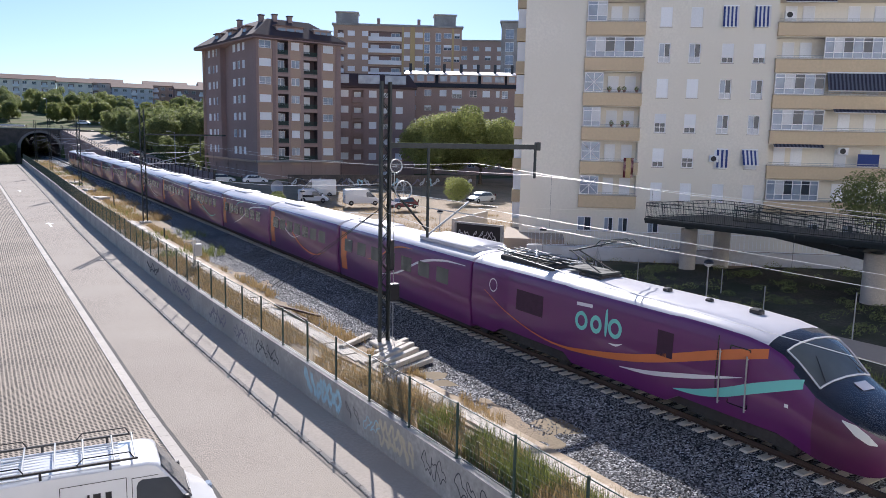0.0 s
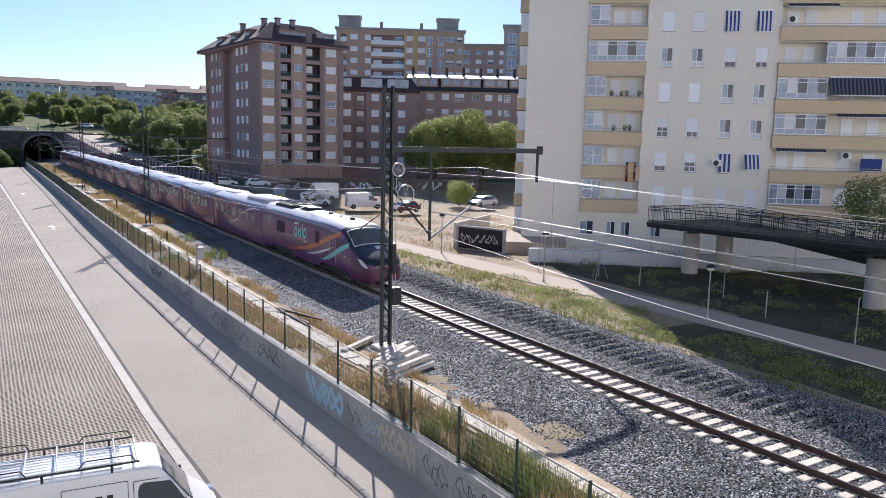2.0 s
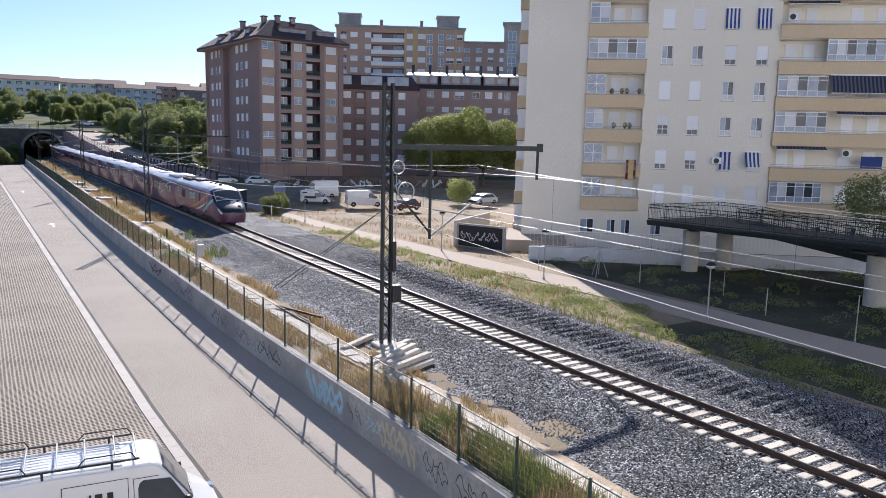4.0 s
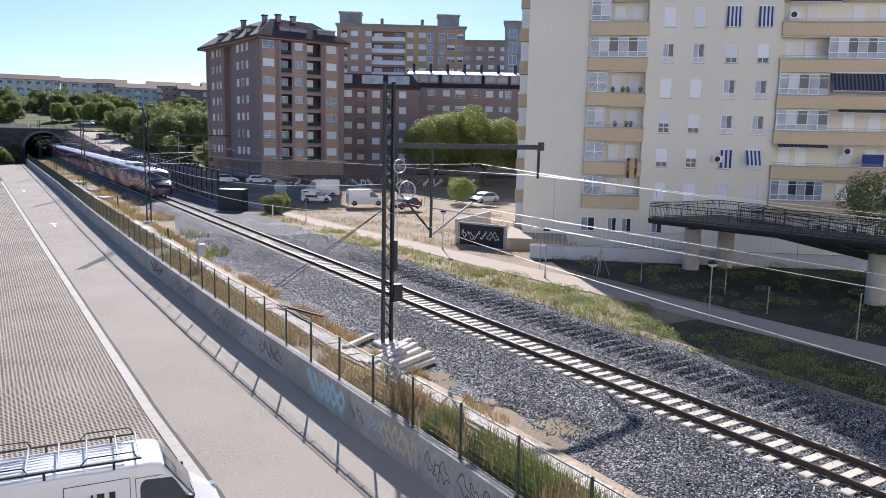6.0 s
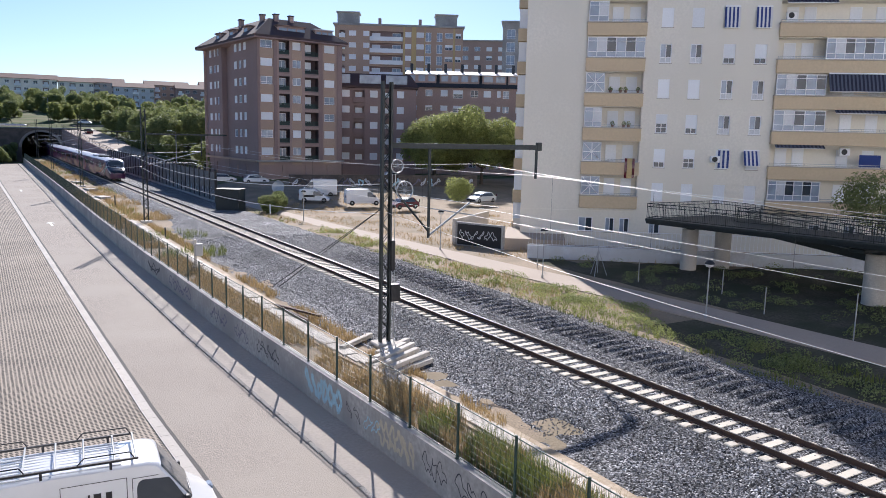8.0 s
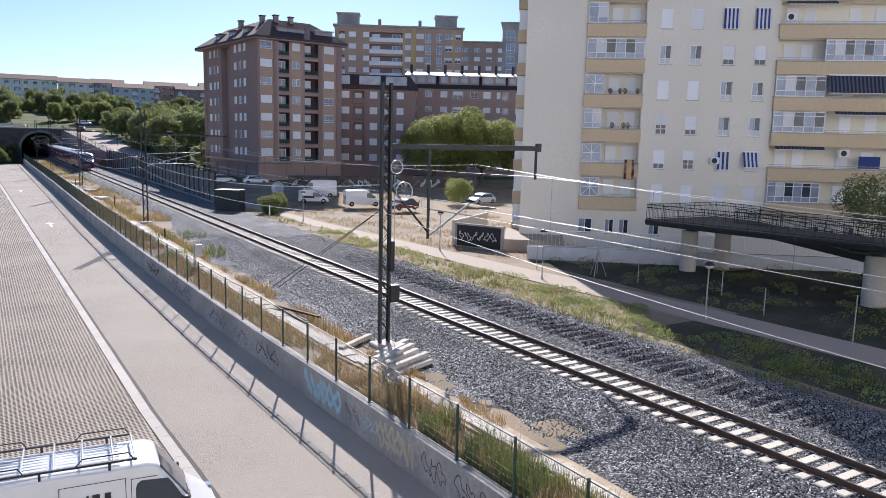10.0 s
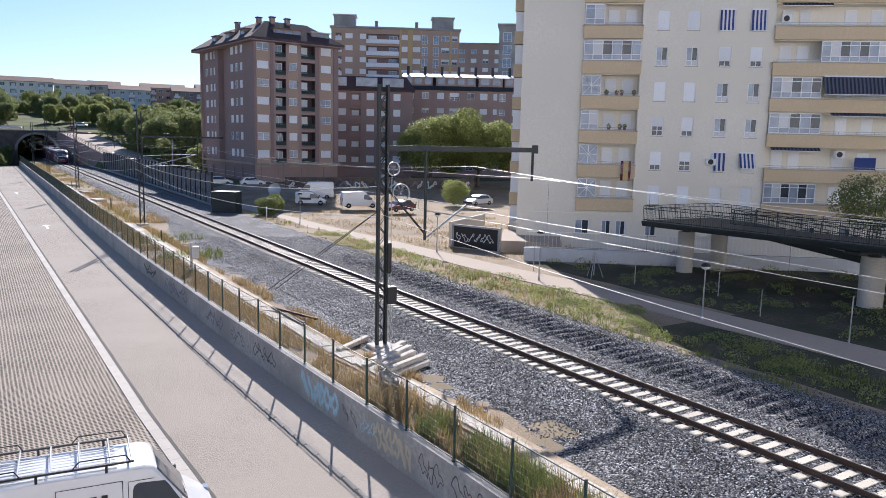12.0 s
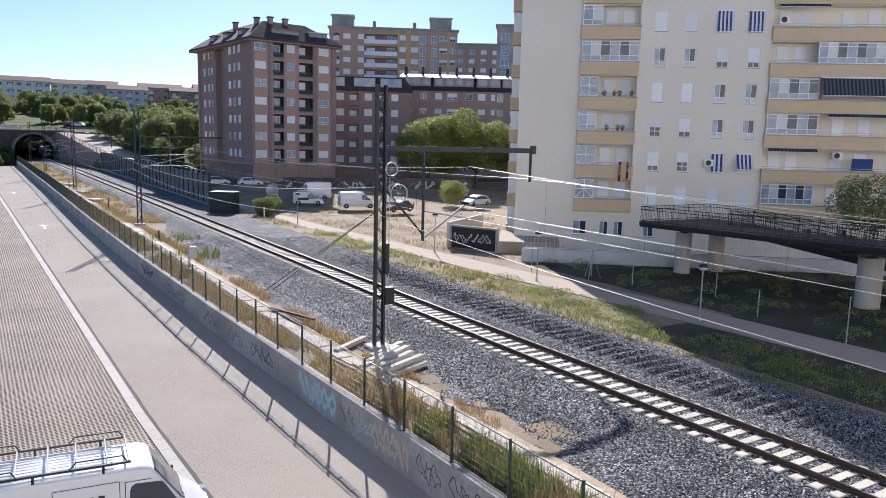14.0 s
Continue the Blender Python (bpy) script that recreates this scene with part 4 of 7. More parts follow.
# ---- tunnel mouth, barrier and ramp railing ----
def portal():
    root = thing("tunnel_portal", "dark stone tunnel portal with an arched mouth", "tunnel", "", "structure")
    y = PORTAL_Y
    cx, w, spring, top = -2.5, 5.5, 2.6, 7.5
    arch = [(-w, -0.7)] + [(w * -math.cos(math.pi * k / 18), spring + (top - spring) * math.sin(math.pi * k / 18)) for k in range(19)] + [(w, -0.7)]
    b = Build()
    for (x0, z0), (x1, z1) in zip(arch, arch[1:]):
        b.face([(cx + x0, y, z0), (cx + x1, y, z1), (cx + x1, y, HILL_Z), (cx + x0, y, HILL_Z)], M["stone_dark"])
        # the lining is black, so the tunnel's darkness is in its colour
        b.face([(cx + x0, y, z0), (cx + x0, y + 70, z0), (cx + x1, y + 70, z1), (cx + x1, y, z1)], M["black"])
    b.box(-34, cx - w, y, y + 0.8, -2.4, HILL_Z, M["stone_dark"])
    b.box(cx + w, 9.2, y, y + 0.8, -1, HILL_Z, M["stone_dark"])
    # black end sheet stands in for the dark further in
    b.face([(cx - w, y + 70, -1), (cx + w, y + 70, -1), (cx + w, y + 70, 8), (cx - w, y + 70, 8)], M["black"])
    part("headwall", b, None, root)
    ring = Build()
    for (x0, z0), (x1, z1) in zip(arch[1:-1], arch[2:-1]):
        s0, s1 = 1.14, 1.14
        ring.loft([[(cx + x0, y - 0.12, z0), (cx + x0 * s0, y - 0.12, spring + (z0 - spring) * s0), (cx + x0 * s0, y, spring + (z0 - spring) * s0), (cx + x0, y, z0)],
                   [(cx + x1, y - 0.12, z1), (cx + x1 * s1, y - 0.12, spring + (z1 - spring) * s1), (cx + x1 * s1, y, spring + (z1 - spring) * s1), (cx + x1, y, z1)]], M["stone_ring"])
    part("arch_ring", ring, None, root)
    lid = Build()
    lid.loft([[(-9.5, yy, z), (4.2, yy, z), (4.2, yy, z + 0.35), (-9.5, yy, z + 0.35)] for yy, z in ((y + 0.7, HILL_Z - 0.4), (y + 30, HILL_Z + 2.3), (y + 75, HILL_Z + 6.3))], M["scrub"])
    part("cover", lid, None, root, "scrub-covered earth over the tunnel")
    cop = Build().box(-34, 9.4, y - 0.25, y + 0.9, HILL_Z, HILL_Z + 0.3, M["concrete"], None, 0.04)
    part("coping", cop, None, root)
    r = Build()
    for k in range(22):
        x = -34 + 2 * k
        r.box(x - 0.05, x + 0.05, y - 0.05, y + 0.05, HILL_Z + 0.3, HILL_Z + 1.5, M["steel_dark"])
    for z in (0.8, 1.1, 1.45):
        r.box(-34, 9, y - 0.03, y + 0.03, HILL_Z + z - 0.03, HILL_Z + z + 0.03, M["steel_dark"])
    part("railing", r, None, root, "dark steel railing over the tunnel")


def barrier():
    root = thing("trackside_barrier", "tall dark slatted barrier beside the track", "barrier")
    y = 101.0
    post = Build().box(-0.2, 0.1, -0.13, 0.13, 0, 4.7, M["black"], None, 0.02).mesh("post")
    pane = Build()
    prof = []
    for k in range(13):
        y0 = 0.13 + k * 0.211
        prof += [(-0.03, y0), (-0.07, y0 + 0.06), (-0.07, y0 + 0.14), (-0.03, y0 + 0.2)]
    outline = prof + [(0.03, prof[-1][1]), (0.03, prof[0][1])]
    pane.loft([[(px, py, z) for px, py in outline] for z in (0.55, 4.3)], M["screen_grey"])
    pane = pane.mesh("panel")
    foot = Build().box(-0.2, 0.2, 0, 3.0, -0.2, 0.55, M["concrete"], None, 0.03).mesh("foot")
    rr = random.Random(41)
    while y < 204:
        x = float(np.interp(y, (100, 135, 205), (7.0, 7.5, 7.8)))
        part("post", post, None, root, "", False, pose(x, y, -0.75))
        part("panel", pane, None, root, "", False, pose(x, y, -0.75))
        part("foot", foot, None, root, "", False, pose(x, y, -0.75))
        if y < 175:
            for k in range(2):
                part("graffiti", scrawl(rr, 0, 1.3, 0, rr.uniform(0.5, 0.9), rr.uniform(0.06, 0.13)), M[rr.choice(("graf_pale", "graf_pale", "graf_blue", "graf_grey"))], root, "", False, pose(x - 0.085, y + 0.8 + 1.4 * k, 0.55 + rr.uniform(-0.1, 0.3), 0, 0, -90))
        y += 3.0
    hut = thing("trackside_container", "dark grey metal container at the barrier's end", "container", at=pose(6.2, 91.4, -0.7, 0, 0, -40))
    part("body", Build().box(-1.5, 1.5, -1.0, 1.0, 0, 2.75, M["steel_dark"], None, 0.06), None, hut)
    part("lid", Build().box(-1.55, 1.55, -1.05, 1.05, 2.75, 2.83, M["steel_dark"], None, 0.03), None, hut)
    rail = thing("ramp_parapet", "dark steel railing down the ramp road", "railing")
    pts = []
    for k in range(25):
        yy = lerp(165, 272, k / 24)
        pts.append(Vector((ramp_x(yy) - 0.12, yy, lerp(0.7, HILL_Z - 0.3, clamp01((yy - 178) / 94)) + 0.4)))
    for a, c in zip(pts, pts[1:]):
        part("post", Build().rod(a, a + Vector((0, 0, 1.3)), 0.06, 0.06, 6, M["steel_dark"]), None, rail)
        b = Build()
        for h in (0.15, 0.55, 0.95, 1.3):
            b.rod(a + Vector((0, 0, h)), c + Vector((0, 0, h)), 0.05, 0.05, 5, M["steel_dark"])
        w0, w1 = Vector((0.35, 0, 0)), Vector((0, 0, 0))
        b.loft([[Vector((p.x, p.y, -0.9)), Vector((p.x + 0.35, p.y, -0.9)), p + w0, p] for p in (a, c)], M["brick_dark"])
        part("rail_panel", b, None, rail)


# ---- overhead line ----
def mast_at(x, y, height, z0=-0.6, name="catenary_mast"):
    root = thing(name, "dark lattice steel catenary mast beside the track", "mast", "catenary masts", at=pose(x, y, z0))
    for sx in (-1, 1):
        leg = Build()
        leg.box(sx * 0.21 - 0.05, sx * 0.21 + 0.05, -0.11, -0.095, 0, height, M["steel_dark"])
        leg.box(sx * 0.21 - 0.05, sx * 0.21 + 0.05, 0.095, 0.11, 0, height, M["steel_dark"])
        leg.box(sx * 0.26 - 0.008, sx * 0.26 + 0.008, -0.095, 0.095, 0, height, M["steel_dark"])
        part("leg", leg, None, root)
    n = int(height / 0.45)
    for sy in (-0.1, 0.1):
        lace = Build()
        for k in range(n):
            z = 0.3 + k * 0.45
            sx = 1 if k % 2 else -1
            if z + 0.45 < height:
                lace.rod((sx * 0.2, sy, z), (-sx * 0.2, sy, z + 0.45), 0.022, 0.022, 4, M["steel_dark"])
        part("lacing", lace, None, root)
    part("footing", Build().box(-0.55, 0.55, -0.5, 0.5, -0.5, 0.16, M["concrete_pale"], None, 0.05), None, root, "concrete footing")
    return root


def cantilever(root, reach, zc, zm):
    """Bracket arms that hold the wires over the track."""
    b = Build()
    b.rod((0.25, 0, zm - 0.2), (reach, 0, zm), 0.03, 0.03, 6, M["steel_grey"])
    b.rod((0.25, 0, zc + 0.1), (reach, 0, zm), 0.035, 0.035, 6, M["steel_grey"])
    b.rod((0.25, 0, zc + 0.3), (reach - 0.8, 0, zc + 0.35), 0.025, 0.025, 6, M["steel_grey"])
    b.rod((reach - 0.9, 0, zc + 0.35), (reach, 0, zc), 0.02, 0.02, 6, M["steel_grey"])
    part("cantilever", b, None, root, "galvanised bracket arms")
    for z in (zm - 0.2, zc + 0.1):
        prof = []
        for k in range(6):
            prof += [(0.03, 0.07 * k), (0.08, 0.03 + 0.07 * k), (0.03, 0.05 + 0.07 * k)]
        ins = Build().lathe(prof, (0, 0, 0), 10, M["tile_red"], pose(0.3, 0, z, 0, 90, 0))
        part("insulator", ins, None, root, "brown insulator")


def pulley(root, x, y, z, r):
    b = Build()
    n = 20
    rings = []
    for k in range(n + 1):
        w = 2 * math.pi * k / n
        c = Vector((x + r * math.cos(w), y, z + r * math.sin(w)))
        d = Vector((math.cos(w), 0, math.sin(w)))
        rings.append([c - d * 0.022 + Vector((0, -0.03, 0)), c + d * 0.022 + Vector((0, -0.03, 0)), c + d * 0.022 + Vector((0, 0.03, 0)), c - d * 0.022 + Vector((0, 0.03, 0))])
    b.loft(rings, M["steel_grey"], False)
    for k in range(6):
        w = math.pi * k / 6
        b.rod((x - r * math.cos(w), y, z - r * math.sin(w)), (x + r * math.cos(w), y, z + r * math.sin(w)), 0.01, 0.01, 4, M["steel_grey"])
    part("pulley_wheel", b, None, root, "spoked grey tensioning wheel", True)


def overhead_line():
    near = mast_at(-4.2, 30.03, 11.95)
    arm = Build()
    arm.box(0.2, 8.75, -0.07, -0.055, 9.05, 9.29, M["steel_dark"])
    arm.box(0.2, 8.75, 0.055, 0.07, 9.05, 9.29, M["steel_dark"])
    arm.box(0.2, 8.75, -0.055, 0.055, 9.27, 9.29, M["steel_dark"])
    arm.box(8.5, 8.78, -0.1, 0.1, 9.0, 9.42, M["steel_dark"], None, 0.02)
    part("beam", arm, None, near, "long dark steel beam across the track")
    part("drop_post", Build().box(8.46, 8.56, -0.05, 0.05, 7.6, 9.05, M["steel_dark"]), None, near)
    part("drop_post", Build().box(2.2, 2.3, -0.05, 0.05, 4.9, 9.05, M["steel_dark"]), None, near)
    cant = Build()
    cant.rod((2.25, 0, 5.0), (4.55, 0, 6.5), 0.05, 0.05, 8, M["steel_grey"])
    cant.rod((0.3, 0, 7.3), (2.25, 0, 5.2), 0.05, 0.05, 8, M["steel_dark"])
    cant.rod((2.25, 0, 6.3), (4.9, 0, 5.85), 0.03, 0.03, 8, M["steel_grey"])
    part("cantilever", cant, None, near, "galvanised bracket arms")
    pulley(near, 0.5, -0.1, 8.25, 0.3)
    pulley(near, 0.9, -0.1, 7.15, 0.42)
    box1 = Build().box(0.2, 0.42, -0.2, 0.15, 3.5, 4.9, M["black"], None, 0.03)
    part("weight_stack", box1, None, near, "dark counterweight stack")
    part("control_box", Build().box(0.22, 0.7, -0.22, 0.2, 2.05, 2.85, M["black"], None, 0.03), None, near, "black control box")
    for x in (0.34, 0.5):
        part("rod", Build().rod((x, 0.05, 0.2), (x, 0.05, 7.9), 0.02, 0.02, 5, M["steel_grey"]), None, near)
    g = Build()
    for dx in (0.0, 0.5):
        g.rod((0, 0.2, 6.4), (-0.6 + dx, 14, 0.2), 0.018, 0.018, 5, M["steel_dark"])
    part("guy_wire", g, None, near)
    for x, y, h in ((-5.09, 82.9, 11.7), (-5.4, 137.4, 11.7), (-5.6, 192, 11.7), (-5.6, 240, 11.7)):
        m = mast_at(x, y, h)
        b = Build()
        b.box(0.2, 8.6, -0.06, 0.06, 9.1, 9.26, M["steel_dark"])
        part("beam", b, None, m, "long dark steel beam across the track")
        part("drop_post", Build().box(5.8, 5.9, -0.05, 0.05, 6.9, 9.1, M["steel_dark"]), None, m)
        cantilever(m, 0.75 - x, 5.85, 7.4)
        for end, z in ((-1.2, 6.95), (-0.6, 5.85)):
            part("side_arm", Build().rod((-0.2, 0, z - 0.15), (end, 0, z), 0.035, 0.025, 6, M["steel_grey"]), None, m, "short bracket on the mast's side")
    poles = (-26.0, 30.03, 82.9, 137.4, 192.0, 240.0, 270.0)

    def wire(name, x0, x1, z, sag, r, mat, y_from=-26.0, y_to=270.0, label=""):
        b = Build()
        for ya, yb in zip(poles, poles[1:]):
            if yb <= y_from or ya >= y_to:
                continue
            for k in range(10):
                t0, t1 = k / 10, (k + 1) / 10
                p = [Vector((lerp(x0, x1, smooth01(0, 1, t)), lerp(ya, yb, t), z - sag * 4 * t * (1 - t))) for t in (t0, t1)]
                b.rod(p[0], p[1], r, r, 5, mat, False)
        tagged(part(name, b), label, "wire", "overhead wires", "structure")
    wire("contact_wire", 0.75, 0.75, 5.2, 0.0, 0.009, M["wire"], label="bright copper contact wire over the track")
    wire("messenger_wire", 0.75, 0.75, 7.75, 0.75, 0.008, M["wire"], label="sagging messenger wire over the track")
    wire("feeder_wire", 4.35, 4.35, 7.15, 0.3, 0.008, M["wire"], 30, 270, "feeder wire hung from the mast beams")
    wire("return_wire", -4.25, -4.25, 5.6, 1.05, 0.008, M["wire"], -26, 30, "return wire along the masts")
    for name, label, nodes in (("earth_wire", "bright sagging wire along the masts", ((30.03, -4.5, 6.85), (82.9, -6.27, 6.34), (137.4, -6.6, 6.1), (192, -6.7, 6.1), (240, -6.7, 6.1), (270, -6.4, 5.9))),
                               ("return_line", "lower bright wire along the masts", ((30.03, -4.4, 5.5), (82.9, -5.6, 5.25), (137.4, -6.1, 5.15), (192, -6.2, 5.15), (240, -6.2, 5.1), (270, -6.0, 5.0)))):
        b = Build()
        for p0, p1 in zip(nodes, nodes[1:]):
            for k in range(12):
                q = []
                for t in (k / 12, (k + 1) / 12):
                    q.append(Vector((lerp(p0[1], p1[1], t), lerp(p0[0], p1[0], t), lerp(p0[2], p1[2], t) - 1.05 * 4 * t * (1 - t))))
                b.rod(q[0], q[1], 0.014, 0.014, 5, M["wire"], False)
        tagged(part(name, b), label, "wire", "overhead wires", "structure")
    wire("second_contact_wire", 2.1, 0.9, 5.6, 0.1, 0.008, M["wire"], 30, 140, "second thin wire over the track")
    drop = Build()
    for ya, yb in zip(poles, poles[1:]):
        for k in range(1, 10):
            t = k / 10
            y = lerp(ya, yb, t)
            drop.rod((0.75, y, 5.2), (0.75, y, 7.75 - 0.75 * 4 * t * (1 - t)), 0.006, 0.006, 4, M["wire_dark"], False)
    tagged(part("dropper", drop), "thin dropper wires between contact and messenger wire", "wire", "", "stuff")


def trackside():
    lid = Build().box(-0.34, 0.34, 0.01, 0.97, 0, 0.09, M["concrete_pale"], None, 0.012).mesh("lid")
    trough = thing("cable_trough", "line of pale concrete cable trough lids", "cable trough", "", "structure")
    r = random.Random(4)
    for k in range(150):
        y = 6 + k
        x = float(np.interp(y, (6, 17, 24, 30, 37, 57, 160), (-5.75, -5.75, -5.85, -6.45, -6.6, -6.5, -6.4)))
        part("lid", lid, None, trough, "", False, pose(x, y, -0.55 + r.uniform(-0.02, 0.02), r.uniform(-1.5, 1.5), 0, r.uniform(-2, 2)))
    bed = Build()
    rings = []
    for y in range(0, 170, 2):
        x = float(np.interp(y, (6, 17, 24, 30, 37, 57, 160), (-5.75, -5.75, -5.85, -6.45, -6.6, -6.5, -6.4)))
        e = 0.18 * noise.noise(Vector((y * 0.3, 0, 0)))
        rings.append([(x - 0.55 + e, y, -0.75), (x + 0.85 - e, y, -0.75), (x + 0.75 - e, y, -0.535), (x - 0.5 + e, y, -0.535)])
    bed.loft(rings, M["sand"])
    setting("sand_strip", bed, M["sand"], "strip of pale sand along the cable trough", "sand")
    sl = thing("sleeper_stack", "loose pile of pale concrete beams at the mast's foot", "concrete beams")
    bm = Build().box(-1.3, 1.3, -0.13, 0.13, 0, 0.2, M["concrete_pale"], None, 0.02).mesh("beam")
    for x, y, z, a in ((-5.25, 27.9, -0.55, 28), (-5.0, 27.3, -0.55, 30), (-4.8, 26.7, -0.55, 27), (-4.75, 28.4, -0.5, 33), (-4.9, 26.1, -0.55, 22),
                       (-4.95, 27.0, -0.34, 29), (-4.85, 26.4, -0.34, 25), (-4.7, 27.75, -0.34, 31), (-5.3, 30.7, -0.55, 34), (-4.3, 29.0, -0.5, 30)):
        part("beam", bm, None, sl, "", False, pose(x, y, z, 0, 0, a))
    cab = thing("signal_cabinet", "grey trackside signal cabinet on a post", "cabinet", at=pose(-6.88, 53.64, -0.62))
    part("body", Build().box(-0.25, 0.3, -0.2, 0.2, 0.9, 1.75, M["steel_grey"], None, 0.03), None, cab)
    part("post", Build().box(-0.28, -0.1, -0.1, 0.1, 0, 2.05, M["concrete_pale"], None, 0.02), None, cab)
    part("foot", Build().box(-0.4, 0.4, -0.35, 0.35, 0, 0.25, M["concrete_pale"], None, 0.03), None, cab)
    for x, y, h in ((-5.6, 100.5, 1.5), (-6.1, 139, 1.3), (-5.8, 70, 1.0), (9.5, 86.5, 1.2)):
        p = thing("marker_post", "short trackside marker post", "post", "marker posts", at=pose(x, y, -0.65))
        part("stake", Build().box(-0.06, 0.06, -0.06, 0.06, 0, h, M["frame_white"] if x > 0 else M["steel_dark"], None, 0.01), None, p)
    for x, y in ((-5.4, 113), (-5.2, 128), (-5.3, 146)):
        c = thing("cable_cover", "pale concrete cover slab beside the ballast", "slab", "cover slabs", at=pose(x, y, -0.6, 0, 0, 12))
        part("slab", Build().box(-0.7, 0.7, -1.2, 1.2, 0, 0.35, M["concrete_pale"], None, 0.03), None, c)
    timber = thing("timber_scraps", "rusty steel bars lying on the ballast edge", "scrap", at=pose(-6.0, 37.2, -0.5, 0, 0, 12))
    for k, a in enumerate((-8, 6)):
        part("bar", Build().box(-0.06, 0.06, -1.9, 1.9, 0.02 + 0.1 * k, 0.12 + 0.1 * k, M["rail_side"]), None, timber, "", False, pose(0.3 * k, 0, 0, 0, 0, a))


# ---- buildings ----
def facade(b, width, z0, z1, openings, depth, mat, m=None, back=None):
    """A wall in the plane y = 0 with openings (u0, u1, za, zb) that go in by depth."""
    us = sorted({0, width, *[o[0] for o in openings], *[o[1] for o in openings]})
    zs = sorted({z0, z1, *[o[2] for o in openings], *[o[3] for o in openings]})
    for ua, ub in zip(us, us[1:]):
        cu = (ua + ub) / 2
        mine = [o for o in openings if o[0] < cu < o[1]]
        run = None
        for za, zb in zip(zs, zs[1:]):
            cz = (za + zb) / 2
            if any(o[2] < cz < o[3] for o in mine):
                if run:
                    b.add([(ua, 0, run[0]), (ub, 0, run[0]), (ub, 0, run[1]), (ua, 0, run[1])], [(0, 1, 2, 3)], mat, m)
                run = None
            else:
                run = (run[0], zb) if run else (za, zb)
        if run:
            b.add([(ua, 0, run[0]), (ub, 0, run[0]), (ub, 0, run[1]), (ua, 0, run[1])], [(0, 1, 2, 3)], mat, m)
    for u0, u1, za, zb, *rest in openings:
        d = rest[0] if rest else depth
        v = [(u0, 0, za), (u1, 0, za), (u1, 0, zb), (u0, 0, zb), (u0, d, za), (u1, d, za), (u1, d, zb), (u0, d, zb)]
        b.add(v, [(0, 4, 5, 1), (1, 5, 6, 2), (2, 6, 7, 3), (3, 7, 4, 0), (4, 7, 6, 5)], rest[1] if len(rest) > 1 else (back or mat), m)


def lattice(b, bars, y0, y1, mat):
    """Bars (x0, x1, z0, z1) that cross or meet, as one connected frame between y0 and y1."""
    xs = sorted({round(v, 4) for q in bars for v in q[:2]})
    zs = sorted({round(v, 4) for q in bars for v in q[2:]})
    solid = set()
    for a in range(len(xs) - 1):
        for c in range(len(zs) - 1):
            x, z = (xs[a] + xs[a + 1]) / 2, (zs[c] + zs[c + 1]) / 2
            if any(q[0] < x < q[1] and q[2] < z < q[3] for q in bars):
                solid.add((a, c))
    index, verts, faces = {}, [], []

    def at(a, c, back):
        if (a, c, back) not in index:
            index[(a, c, back)] = len(verts)
            verts.append((xs[a], y1 if back else y0, zs[c]))
        return index[(a, c, back)]
    for a, c in solid:
        faces.append((at(a, c, 0), at(a + 1, c, 0), at(a + 1, c + 1, 0), at(a, c + 1, 0)))
        faces.append((at(a, c + 1, 1), at(a + 1, c + 1, 1), at(a + 1, c, 1), at(a, c, 1)))
        for da, dc, p, q in ((-1, 0, (0, 1), (0, 0)), (1, 0, (1, 0), (1, 1)), (0, -1, (0, 0), (1, 0)), (0, 1, (1, 1), (0, 1))):
            if (a + da, c + dc) not in solid:
                faces.append((at(a + q[0], c + q[1], 0), at(a + p[0], c + p[1], 0), at(a + p[0], c + p[1], 1), at(a + q[0], c + q[1], 1)))
    b.add(verts, faces, mat)
    return b


WINDOWS = {}


